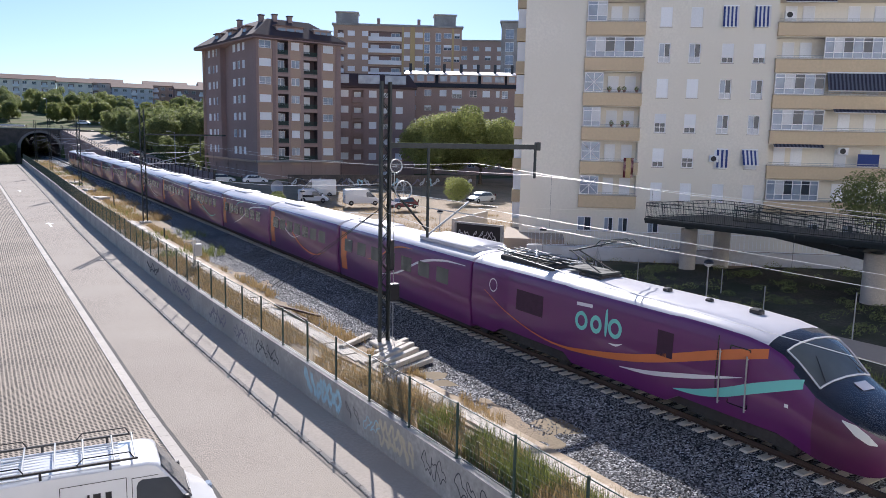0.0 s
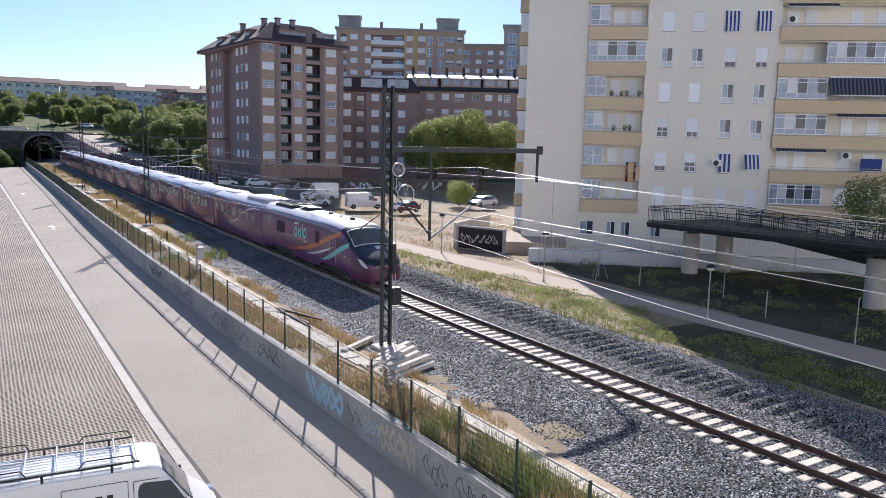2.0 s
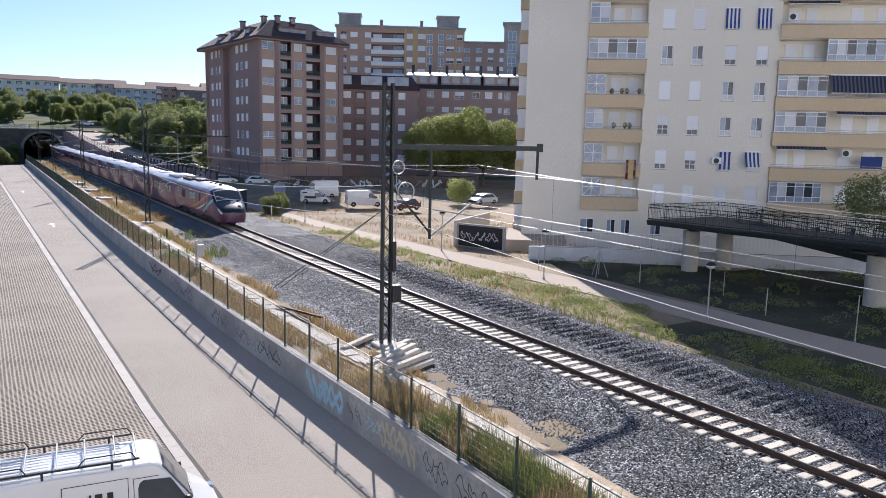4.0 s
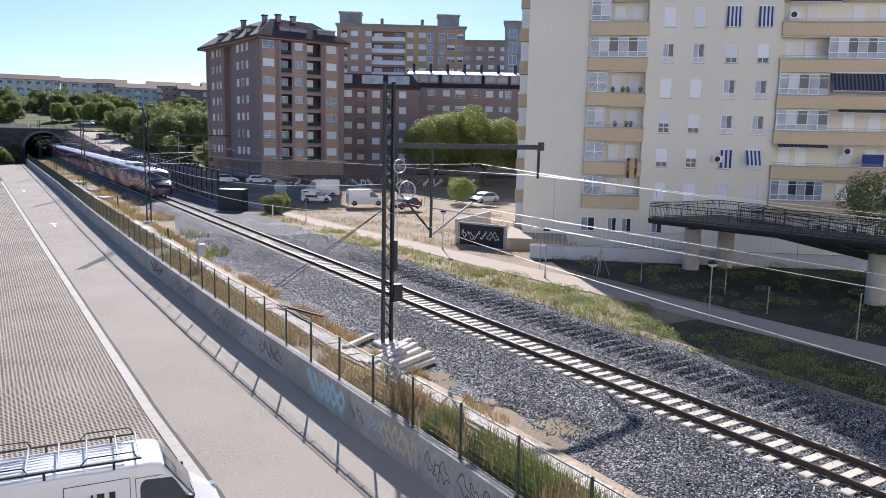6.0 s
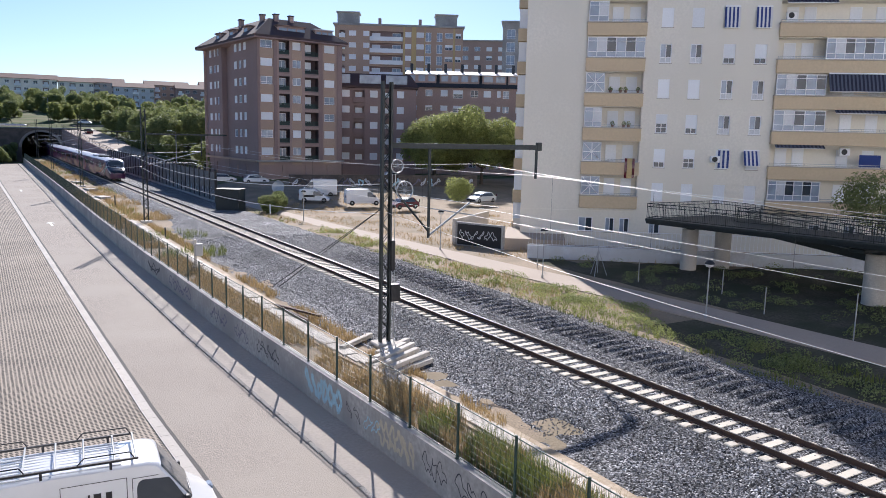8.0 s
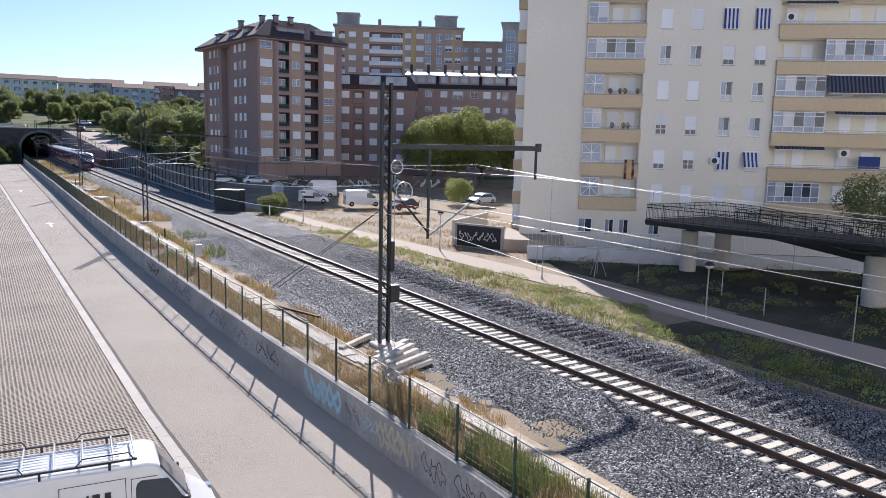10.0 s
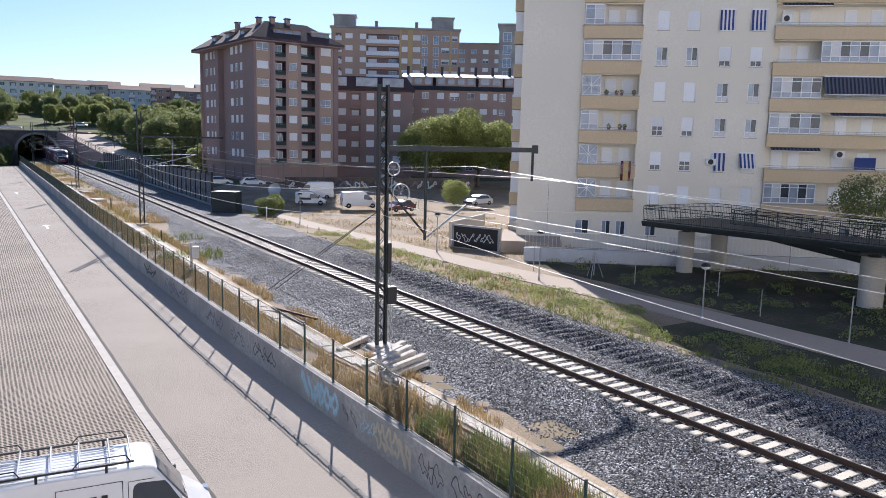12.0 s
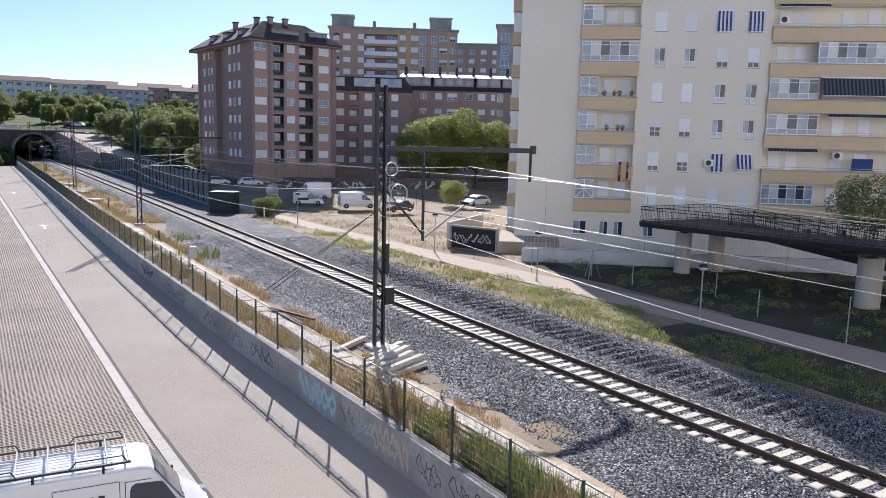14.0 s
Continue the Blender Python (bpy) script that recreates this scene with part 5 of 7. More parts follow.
def window(parent, m, w, h, kind, fine=True):
    """A window in an opening of w by h whose lower corner is at m; kind: blind, half, low, sash, dark or glazed."""
    key = (round(w, 2), round(h, 2), kind, fine)
    if key not in WINDOWS:
        f = 0.075
        bars = [(0, f, 0, h), (w - f, w, 0, h), (0, w, 0, f), (0, w, h - f, h)]
        split = [f, w - f]
        if kind in ("sash", "half", "low") and w < 1.7:
            bars.append((w / 2 - 0.03, w / 2 + 0.03, f, h - f))
            split = [f, w / 2, w - f]
            if h > 1.5:
                bars.append((f, w - f, h * 0.3 - 0.03, h * 0.3 + 0.03))
        elif kind != "blind":
            n = max(2, int(w / 0.75))
            bars += [(w * k / n - 0.03, w * k / n + 0.03, f, h - f) for k in range(1, n)]
            bars.append((f, w - f, h * 0.28 - 0.025, h * 0.28 + 0.025))
            if kind == "glazed":
                bars.append((f, w - f, h * 0.8 - 0.025, h * 0.8 + 0.025))
            split = [f] + [w * k / n for k in range(1, n)] + [w - f]
        fr = lattice(Build(), bars, 0.02, 0.1, M["frame_white"])
        sill = Build().box(-0.06, w + 0.06, -0.12, 0.015, -0.06, -0.004, M["sill"])
        panes = []
        for k, (x0, x1) in enumerate(zip(split, split[1:])):
            mat = "glass"
            if kind == "sash":
                mat = "glass_pale" if k % 2 == 0 else "glass"
            elif kind == "glazed":
                mat = ("glass_pale", "curtain", "glass", "glass_pale", "glass")[k % 5]
            b = Build()
            b.face([(x0, 0.07, f), (x1, 0.07, f), (x1, 0.07, h - f), (x0, 0.07, h - f)], M[mat])
            if kind in ("sash", "glazed") and h > 1.5:
                b.face([(x0, 0.066, f), (x1, 0.066, f), (x1, 0.066, h * 0.28), (x0, 0.066, h * 0.28)], M["curtain" if kind == "sash" else "glass_pale"])
            panes.append(b.mesh("pane"))
            if not fine:
                break
        if not fine and kind != "blind":
            b = Build()
            b.face([(f, 0.07, f), (w - f, 0.07, f), (w - f, 0.07, h - f), (f, 0.07, h - f)], M["glass_pale" if kind == "sash" else "glass"])
            panes = [b.mesh("pane")]
        shade = None
        if kind in ("blind", "half", "low"):
            low = {"blind": f, "half": h * 0.5, "low": h * 0.28}[kind]
            shade = Build()
            shade.box(f * 0.5, w - f * 0.5, 0.008, 0.05, low, h - f * 0.5, M["blind"])
        WINDOWS[key] = (fr.mesh("window"), panes, shade.mesh("blind") if shade else None, sill.mesh("sill"))
    fr, panes, shade, sill = WINDOWS[key]
    ob = part("window", fr, None, parent, "", False, m)
    if shade:
        part("blind", shade, None, ob)
    if kind != "blind":
        for pane in panes:
            part("pane", pane, None, ob)
    if fine:
        part("sill", sill, None, ob)
    return ob


def awning(parent, m, w, drop, out, stripes=True, pale="awning_white"):
    b = Build()
    n = max(3, int(w / 0.16))
    for k in range(n):
        mat = M["awning_blue" if pale == "awning_white" else "awning_grey"] if k % 2 == 0 or not stripes else M[pale]
        x0, x1 = w * k / n, w * (k + 1) / n
        b.add([(x0, -0.06, 0), (x1, -0.06, 0), (x1, -out, -drop), (x0, -out, -drop), (x0, -0.03, 0), (x1, -0.03, 0), (x1, -out + 0.02, -drop), (x0, -out + 0.02, -drop)],
              [(0, 3, 2, 1), (4, 5, 6, 7), (2, 3, 7, 6)], mat)
    b.box(0, w, -out - 0.02, -out + 0.03, -drop - 0.05, -drop, M["frame_white"])
    b.box(0, w, -0.14, 0, 0, 0.12, M["frame_white"], None, 0.02)
    part("awning", b, None, parent, "blue and white striped awning" if stripes else "dark blue awning", False, m)


def railing(parent, m, w, h, mat, step=0.14, name="railing", label=""):
    b = Build()
    for z in (h, 0.08):
        b.box(0, w, -0.02, 0.02, z - 0.02, z + 0.02, mat)
    k = 0.0
    while k <= w:
        b.box(k - 0.009, k + 0.009, -0.009, 0.009, 0.08, h, mat)
        k += step
    part(name, b, None, parent, label, False, m)


def cream_block():
    at = pose(23.72, 56.36, 0, 0, 0, -39)
    root = thing("apartment_block", "cream rendered apartment block with ochre balconies", "building", at=at)
    W, TOP, BASE = 44.0, 30.6, -1.2
    fl = 3.12
    cols = (11.95, 14.58, 17.43, 20.12)
    heads = [20.8 - fl * k for k in range(-3, 6)]
    kinds = {0: ("blind", "blind", "awning", "awning"), 1: ("sash", "sash", "low", "low"), 2: ("blind", "blind", "sash", "sash"), 3: ("half", "low", "sash", "sash"),
             4: ("low", "half", "awning_ac", "awning_out"), 5: ("blind", "blind", "blind", "blind")}
    openings = []
    for h in heads:
        for u in cols:
            openings.append((u, u + 1.02, h - 1.7, h))
    rows = [19.55 - fl * k for k in range(-3, 6)]
    for z in rows:
        openings.append((5.47, 10.63, z - 0.1, z + 1.82, 1.3, M["cream"]))
        openings.append((22.05, 35.6, z - 0.1, z + 1.82, 1.3, M["cream"]))
    low = ((5.45, 6.75), (7.9, 8.75), (9.2, 10.1), (11.9, 12.9), (26, 27), (29, 30))
    for u0, u1 in low:
        openings.append((u0, u1, 0.5, 1.85))
    wall = Build()
    facade(wall, W, BASE, TOP, openings, 0.16, M["cream"])
    for x0, x1, y0, y1 in ((0, W, 0.001, 15),):
        wall.face([(0, 0, BASE), (0, 0, TOP), (0, 15, TOP), (0, 15, BASE)], M["cream"])
        wall.face([(W, 0, BASE), (W, 15, BASE), (W, 15, TOP), (W, 0, TOP)], M["cream"])
        wall.face([(0, 15, BASE), (0, 15, TOP), (W, 15, TOP), (W, 15, BASE)], M["cream"])
    part("wall", wall, None, root)
    part("roof", Build().box(-0.6, W + 0.6, -0.6, 15.6, TOP, TOP + 0.4, M["ochre"], None, 0.05), None, root)
    part("ledge", Build().box(-0.04, 10.6, -0.07, 0, 2.35, 2.47, M["cream"]), None, root)
    for i, h in enumerate(heads):
        row = i - 3
        for j, u in enumerate(cols):
            kind = kinds.get(row, ("blind",) * 4)[j]
            plain = "blind" if kind.startswith("awning") else kind
            window(root, pose(u, 0.04, h - 1.7), 1.02, 1.7, plain)
            if kind == "awning":
                awning(root, pose(u - 0.12, 0, h + 0.05), 1.32, 1.75, 0.25)
            elif kind == "awning_ac":
                awning(root, pose(u + 0.2, 0, h), 0.95, 1.6, 0.2)
            elif kind == "awning_out":
                awning(root, pose(u - 0.3, 0, h), 1.35, 1.3, 0.75)
    ac = Build().box(16.95, 17.75, -0.42, -0.06, 7.2, 7.8, M["frame_white"], None, 0.04)
    ac.lathe([(0.24, 0), (0.24, 0.02)], (0, 0, 0), 16, M["black"], pose(17.3, -0.425, 7.5, 90, 0, 0))
    part("air_conditioner", ac, None, root, "white air conditioning unit")
    r = random.Random(8)
    for i, z in enumerate(rows):
        row = i - 3
        for u0, u1 in ((5.42, 10.68), (22.0, 35.65)):
            pb = Build().box(u0, u1, -0.32, 0.0, z - 1.22, z - 0.1, M["ochre"], None, 0.02)
            pb.box(u0 - 0.04, u1 + 0.04, -0.38, 0.02, z - 0.1, z - 0.02, M["sill"], None, 0.01)
            part("balcony", pb, None, root, "ochre balcony parapet")
        # doors and windows at the back of the balcony
        for u in (7.7, 9.25):
            window(root, pose(u, 1.22, z - 0.08), 0.98, 1.6, "blind")
        for u in (22.9, 24.4, 28.2, 30.4, 33.2):
            window(root, pose(u, 1.22, z - 0.08), 1.0, 1.6, "blind")
        left = {0: 1.75, 1: 5.1, 3: 1.6}.get(row, 0)
        if left:
            window(root, pose(5.5, -0.22, z), left, 1.78, "glazed")
        elif row in (2, 4, 5):
            w, h, e = 1.7, 1.75, 0.03
            lat = lattice(Build(), [(0, e * 2, 0, h), (w - e * 2, w, 0, h), (0, w, 0, e * 2), (0, w, h - e * 2, h), (w / 2 - e, w / 2 + e, 0, h), (0, w, h / 2 - e, h / 2 + e)], -0.02, 0.025, M["frame_white"])
            for za, zb in ((0, h), (h, 0)):
                part("brace", Build().rod((0, 0, za), (w, 0, zb), 0.025, 0.025, 4, M["frame_white"]), None, root, "", False, pose(5.5, -0.2, z))
            part("screen_panel", Build().box(0.02, w - 0.02, 0.03, 0.05, 0.02, h - 0.02, M["glass_pale"]), None, root, "pale obscured glass", False, pose(5.5, -0.2, z))
            part("screen", lat, None, root, "white lattice balcony screen", False, pose(5.5, -0.2, z))
        if left < 5:
            railing(root, pose(5.5 + max(left, 0), -0.16, z - 0.02), 5.1 - max(left, 0), 0.22, M["steel_grey"], 1.2)
        g = {1: ((26.0, 9.5),), 2: ((22.1, 4.2),), 3: ((22.1, 4.4),), 5: ((22.1, 4.5),)}.get(row, ())
        for u, w in g:
            window(root, pose(u, -0.24, z), w, 1.8, "glazed")
        railing(root, pose(22.1, -0.14, z - 0.02), 13.4, 0.25, M["steel_grey"], 1.5)
        if row == 2:
            awning(root, pose(26.4, -0.2, z + 1.85), 9.2, 1.5, 0.7, True, "awning_navy")
        elif row in (0, 3, 4):
            awning(root, pose(22.4 if row != 3 else 27.2, -0.1, z + 1.9), 4.2 if row != 3 else 8.0, 0.28, 0.5, True, "awning_navy")
    for u, z in ((22.6, 19.1), (28.1, 7.35)):
        unit = part("air_conditioner", Build().box(u, u + 0.85, 0.1, 0.45, z + 0.75, z + 1.4, M["frame_white"], None, 0.04), None, root, "white air conditioning unit on a balcony")
        part("fan", Build().lathe([(0.25, 0), (0.25, 0.02)], (0, 0, 0), 16, M["black"], pose(u + 0.36, 0.095, z + 1.08, 90, 0, 0)), None, unit)
    part("dust_sheet", Build().box(29.7, 31.5, -0.06, -0.03, 7.1, 8.2, M["awning_blue"], None, 0.01), None, root, "blue cloth over the balcony rail")
    for u0, u1, z, h, n in ((7.5, 10.4, 13.3, 0.35, 4), (7.9, 10.0, 10.2, 0.4, 3)):
        for k in range(n):
            u = lerp(u0, u1, (k + r.uniform(0.2, 0.8)) / n)
            pot = part("planter", Build().lathe([(0.1, 0), (0.15, 0.22), (0.13, 0.22)], (u, -0.2, z), 10, M["tile_red"]), None, root, "small plant pot on the parapet")
            part("plant", leaf_crown(r, [(u, -0.2, z + 0.32, 0.2, 0.15, h * 0.6)], 90, 0.09, M["leaf_dark"]), None, pot)
    dish = part("satellite_dish", Build().lathe([(0.03, 0), (0.25, 0.05), (0.4, 0.13), (0.38, 0.14)], (0, 0, 0), 16, M["steel_grey"], pose(34.2, -0.7, 8.2, 75, 0, 40)), None, root, "grey satellite dish on a balcony")
    part("dish_arm", Build().rod((33.2, -0.3, 8.2), (34.2, -0.65, 8.2), 0.03, 0.03, 6, M["steel_grey"]), None, dish)
    cloth = Build()
    verts, cols = [], (0, 0.22, 0.68, 0.9)
    for lift in (0.0, 0.02):
        for q in range(7):
            for x in cols:
                verts.append((x, 0.05 * math.sin(q * 1.3 + x) + lift, -0.3 * q))
    base = len(cloth.v)
    cloth.v.extend(verts)
    for q in range(6):
        for c, mat in enumerate(("car_red", "brick_yellow", "car_red")):
            a = base + q * 4 + c
            for quad in ((a, a + 4, a + 5, a + 1), (a + 28, a + 29, a + 33, a + 32)):
                cloth.f.append(quad)
                cloth.i.append(cloth.slot(M[mat]))
        for a, turn in ((base + q * 4, 1), (base + q * 4 + 3, -1)):
            cloth.f.append((a, a + 28, a + 32, a + 4)[::turn])
            cloth.i.append(cloth.slot(M["car_red"]))
    part("hanging_flag", cloth, None, root, "red and yellow flag hung from a balcony", False, pose(9.35, -0.5, 7.4))
    for u0, u1 in low:
        window(root, pose(u0, 0.05, 0.5), u1 - u0, 1.35, "sash")
    # balconies on the sunlit end wall
    for z in [19.55 - fl * k for k in range(-3, 7)]:
        eb = Build().box(-0.95, 0, 4.0, 9.5, z - 1.25, z - 0.05, M["ochre"], None, 0.02)
        part("end_balcony", eb, None, root, "ochre end balcony")
        wb = Build().box(-0.85, -0.05, 4.2, 9.3, z - 0.05, z + 1.8, M["frame_white"], None, 0.02)
        part("end_glazing", wb, None, root, "white balcony glazing")


def boundary_wall():
    at = pose(17.5, 49.6, 0, 0, 0, -38)
    root = thing("boundary_wall", "low whitewashed wall with white tube fence", "wall", at=at)
    part("base", Build().box(1.5, 42, 0, 0.3, -1.4, 0.25, M["white_wall"], None, 0.02), None, root)
    for k in range(21):
        railing(root, pose(1.6 + 1.93 * k, 0.15, 0.25), 1.86, 1.35, M["frame_white"], 0.31, "fence_panel", "white tube fence panel")
    g = thing("graffiti_block", "dark concrete wall end covered in pale graffiti", "wall", at=pose(17.3, 57.7, -0.8, 0, 0, -66.5))
    part("body", Build().box(0, 5.1, 0, 0.35, -0.3, 2.1, M["concrete"], None, 0.03), None, g)
    d = Build().box(0.25, 4.9, -0.012, 0.0, 0.05, 1.95, M["black"])
    part("dark_paint", d, None, g, "black painted patch")
    r = random.Random(3)
    for k in range(6):
        part("graffiti", scrawl(r, 0.75 + 0.68 * k, 0.66, 1.0, 0.45, 0.07), M["zinc"], g, "pale grey graffiti strokes", False, pose(0, -0.018, 0))
    side = thing("ramp_side_wall", "concrete side wall of the entrance ramp", "wall", at=pose(17.3, 57.7, -0.8, 0, 0, 35))
    part("body", Build().box(0, 9, 0, 0.3, -0.3, 2.3, M["concrete_pale"], None, 0.03), None, side)
    t = thing("terrace", "pinkish paved entrance terrace beside the block", "terrace", "", "structure", at=pose(19.6, 53.4, 0, 0, 0, -39))
    part("paving", Build().box(0, 5.5, 0.3, 9, -1.0, 0.15, M["path"], None, 0.02), None, t)
    part("parapet", Build().box(0.6, 6.3, 8.6, 9.0, 0.15, 1.1, M["cream"], None, 0.03), None, t)
    railing(t, pose(0.6, 9.2, 0.15), 5.6, 1.9, M["frame_white"], 0.3, "gate_panel")


def scrawl(r, cx, w, cz, h, thick, n=11):
    """One looping paint stroke, as a flat ribbon in the plane y = 0."""
    b = Build()
    ph = [r.uniform(0, 6.28) for _ in range(4)]
    pts = []
    for k in range(41):
        t = k / 40 * 2 * math.pi
        pts.append(Vector((cx + w * 0.5 * math.sin(t + ph[0]) * (0.7 + 0.3 * math.sin(2 * t + ph[1])), 0, cz + h * math.cos(t * 1.0 + ph[2]) * (0.65 + 0.35 * math.sin(3 * t + ph[3])))))
    for k, (p, q) in enumerate(zip(pts, pts[1:])):
        d = (q - p).normalized() if (q - p).length > 1e-5 else Vector((1, 0, 0))
        s = Vector((-d.z, 0, d.x)) * thick * 0.5
        y = -0.0004 * (k % 7)
        b.face([(p - s) + Vector((0, y, 0)), (q - s) + Vector((0, y, 0)), (q + s) + Vector((0, y, 0)), (p + s) + Vector((0, y, 0))], None)
    return b


def wall_graffiti():
    r = random.Random(12)
    wall = bpy.data.objects["wall_road"]
    groups = ((28.6, 25.3, "graf_blue", 6, 0.48, 0.2), (22.3, 19.8, "graf_cream", 6, 0.5, 0.12), (19.3, 18.0, "graf_black", 3, 0.4, 0.035), (17.4, 15.6, "graf_black", 3, 0.42, 0.04),
              (24.9, 23.6, "graf_black", 2, 0.3, 0.035), (34.6, 31.8, "graf_black", 4, 0.35, 0.06), (38, 36, "graf_grey", 3, 0.35, 0.06), (42.5, 39.5, "graf_grey", 4, 0.4, 0.08),
              (53, 47, "graf_grey", 5, 0.42, 0.1), (60, 56, "graf_black", 3, 0.35, 0.12), (23.3, 22.2, "graf_blue", 2, 0.3, 0.05), (15.2, 12.4, "graf_grey", 4, 0.4, 0.08))
    for y1, y0, mat, n, h, thick in groups:
        for k in range(n):
            y = lerp(y1, y0, (k + 0.5) / n)
            sl = math.degrees(math.atan2(wall_x(y + 1) - wall_x(y - 1), 2))
            b = scrawl(r, 0, (y1 - y0) / n * 1.3, 0, h, thick)
            part("graffiti", b, M[mat], wall, "", False, pose(wall_x(y) - 0.166, y, -1.15, 0, 0, -90 - sl))


M["graf_blue"] = material("pale_blue_spray", (0.4, 0.6, 0.68), 0.7, vary=0.2, grain=6, bump=0)
M["graf_pale"] = material("pale_grey_spray", (0.5, 0.52, 0.55), 0.7, vary=0.3, grain=6, bump=0)
M["graf_cream"] = material("cream_spray", (0.56, 0.5, 0.36), 0.7, vary=0.2, grain=6, bump=0)
M["graf_black"] = material("black_spray", (0.05, 0.05, 0.06), 0.7, vary=0.2, grain=6, bump=0)
M["graf_grey"] = material("grey_violet_spray", (0.17, 0.16, 0.22), 0.7, vary=0.3, grain=6, bump=0)


def far_window(parent, m, w, h, kind):
    return window(parent, m, w, h, kind, False)


def brown_block():
    z0 = 0.5
    root = thing("brown_apartment_block", "tall brown brick apartment block with dark mansard roof", "building", at=pose(22.31, 130.21, 0, 0, 0, 5))
    W, L, EAVE = 16.4, 28.5, 25.3
    heads = [24.9 - 3.09 * k for k in range(7)]
    op, strips = [], []
    for h in heads:
        op += [(0.55, 2.75, h - 1.35, h), (6.6, 8.2, h - 1.35, h), (12.9, 15.0, h - 1.35, h)]
        # loggia recesses take the roof tile's colour, darker than the wall
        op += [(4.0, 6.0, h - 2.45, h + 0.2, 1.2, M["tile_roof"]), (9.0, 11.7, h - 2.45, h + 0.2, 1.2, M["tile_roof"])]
    op += [(7, 9, 1.2, 3.2), (12, 13.5, 1.2, 3.2), (2.5, 4.5, 1.0, 3.2)]
    wall = Build()
    facade(wall, W, z0 - 1, EAVE, op, 0.2, M["brick"])
    mL = pose(0, 0, 0, 0, 0, 88) @ Matrix.Diagonal((1, -1, 1, 1))
    opl = []
    groups = ((5.6, 7.0), (8.0, 9.4), (10.4, 12.0), (20.6, 21.7), (22.5, 23.7), (25, 26.6))
    for h in heads:
        opl += [(a, c, h - 1.4, h) for a, c in groups]
    opl.append((13.9, 18.9, 4.1, EAVE - 0.3, 1.0, M["brick_dark"]))
    opl += [(4.6, 6.2, 0.8, 3.0), (9, 11, 0.8, 3.0), (14, 16, 0.8, 3.0), (21, 23, 0.8, 3.0)]
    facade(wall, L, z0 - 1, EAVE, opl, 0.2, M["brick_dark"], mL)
    wall.box(W - 0.01, W, 0.01, L, z0 - 1, EAVE, M["brick"])
    wall.box(0.5, W, L - 0.3, L, z0 - 1, EAVE, M["brick"])
    part("wall", wall, None, root)
    for u0, u1 in ((0.35, 2.95), (6.4, 8.4), (12.7, 15.2)):
        tan = Build().box(u0, u1, -0.03, 0, -3.05, -1.42, M["brick_tan"]).mesh("spandrel")
        for h in heads:
            part("spandrel", tan, None, root, "", False, pose(0, 0, h))
    part("plinth", Build().box(-0.3, W + 0.4, -0.5, 0.0, 3.75, 4.1, M["concrete"], None, 0.04), None, root, "pale ledge above the ground floor")
    lb = Build()
    lb.add([(0, 0, 3.75), (L, 0, 3.75), (L, -0.5, 3.75), (0, -0.5, 3.75), (0, 0, 4.1), (L, 0, 4.1), (L, -0.5, 4.1), (0, -0.5, 4.1)],
           [(3, 2, 1, 0), (4, 5, 6, 7), (0, 1, 5, 4), (1, 2, 6, 5), (2, 3, 7, 6), (3, 0, 4, 7)], M["brick_tan"], mL)
    part("plinth", lb, None, root)
    for h in heads:
        for k, (u0, u1) in enumerate(((0.55, 2.75), (6.6, 8.2), (12.9, 15.0))):
            far_window(root, pose(u0, 0.05, h - 1.35), u1 - u0, 1.35, "blind" if random.random() < 0.8 else "sash")
        for u0, u1 in ((4.0, 6.0), (9.0, 11.7)):
            far_window(root, pose(u0 + 0.2, 1.0, h - 1.6), 1.5, 1.5, "blind" if u0 > 8 else "sash")
            part("balcony_base", Build().box(u0, u1, -0.02, 0.04, h - 2.45, h - 2.2, M["brick_dark"]), None, root)
            n = 14
            bars = [(u0, u1, h - 1.5, h - 1.43), (u0, u1, h - 2.19, h - 2.1)]
            bars += [(lerp(u0, u1, (k + 0.5) / n) - 0.05, lerp(u0, u1, (k + 0.5) / n) + 0.05, h - 2.15, h - 1.45) for k in range(n)]
            b = lattice(Build(), bars, 0.0, 0.03, M["steel_green"])
            part("balcony", b, None, root, "dark green balcony railing")
        for a, c in groups:
            far_window(root, mL @ pose(a, 0.05, h - 1.4), c - a, 1.4, "blind" if random.random() < 0.75 else "sash")
    piers = Build()
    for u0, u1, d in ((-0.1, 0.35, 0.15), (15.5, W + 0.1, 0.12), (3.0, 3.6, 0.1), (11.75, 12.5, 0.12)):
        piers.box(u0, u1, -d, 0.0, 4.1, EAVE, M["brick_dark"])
    part("pier", piers, None, root, "dark brown brick piers")
    roof = Build()
    o = 0.9
    a = [(-o, -o), (W + o, -o), (W + o, L + o), (-o, L + o)]
    c = [(4.0, 4.2), (W - 4.2, 4.2), (W - 4.2, L - 4), (4.0, L - 4)]
    roof.loft([[(x, y, EAVE) for x, y in a], [(x, y, EAVE + 0.35) for x, y in a], [(x, y, EAVE + 3.9) for x, y in c]], M["tile_roof"])
    part("roof", roof, None, root, "dark brown tiled mansard roof")
    part("cornice", Build().box(-o, W + o, -o, L + o, EAVE - 0.25, EAVE, M["brick_dark"], None, 0.04), None, root)
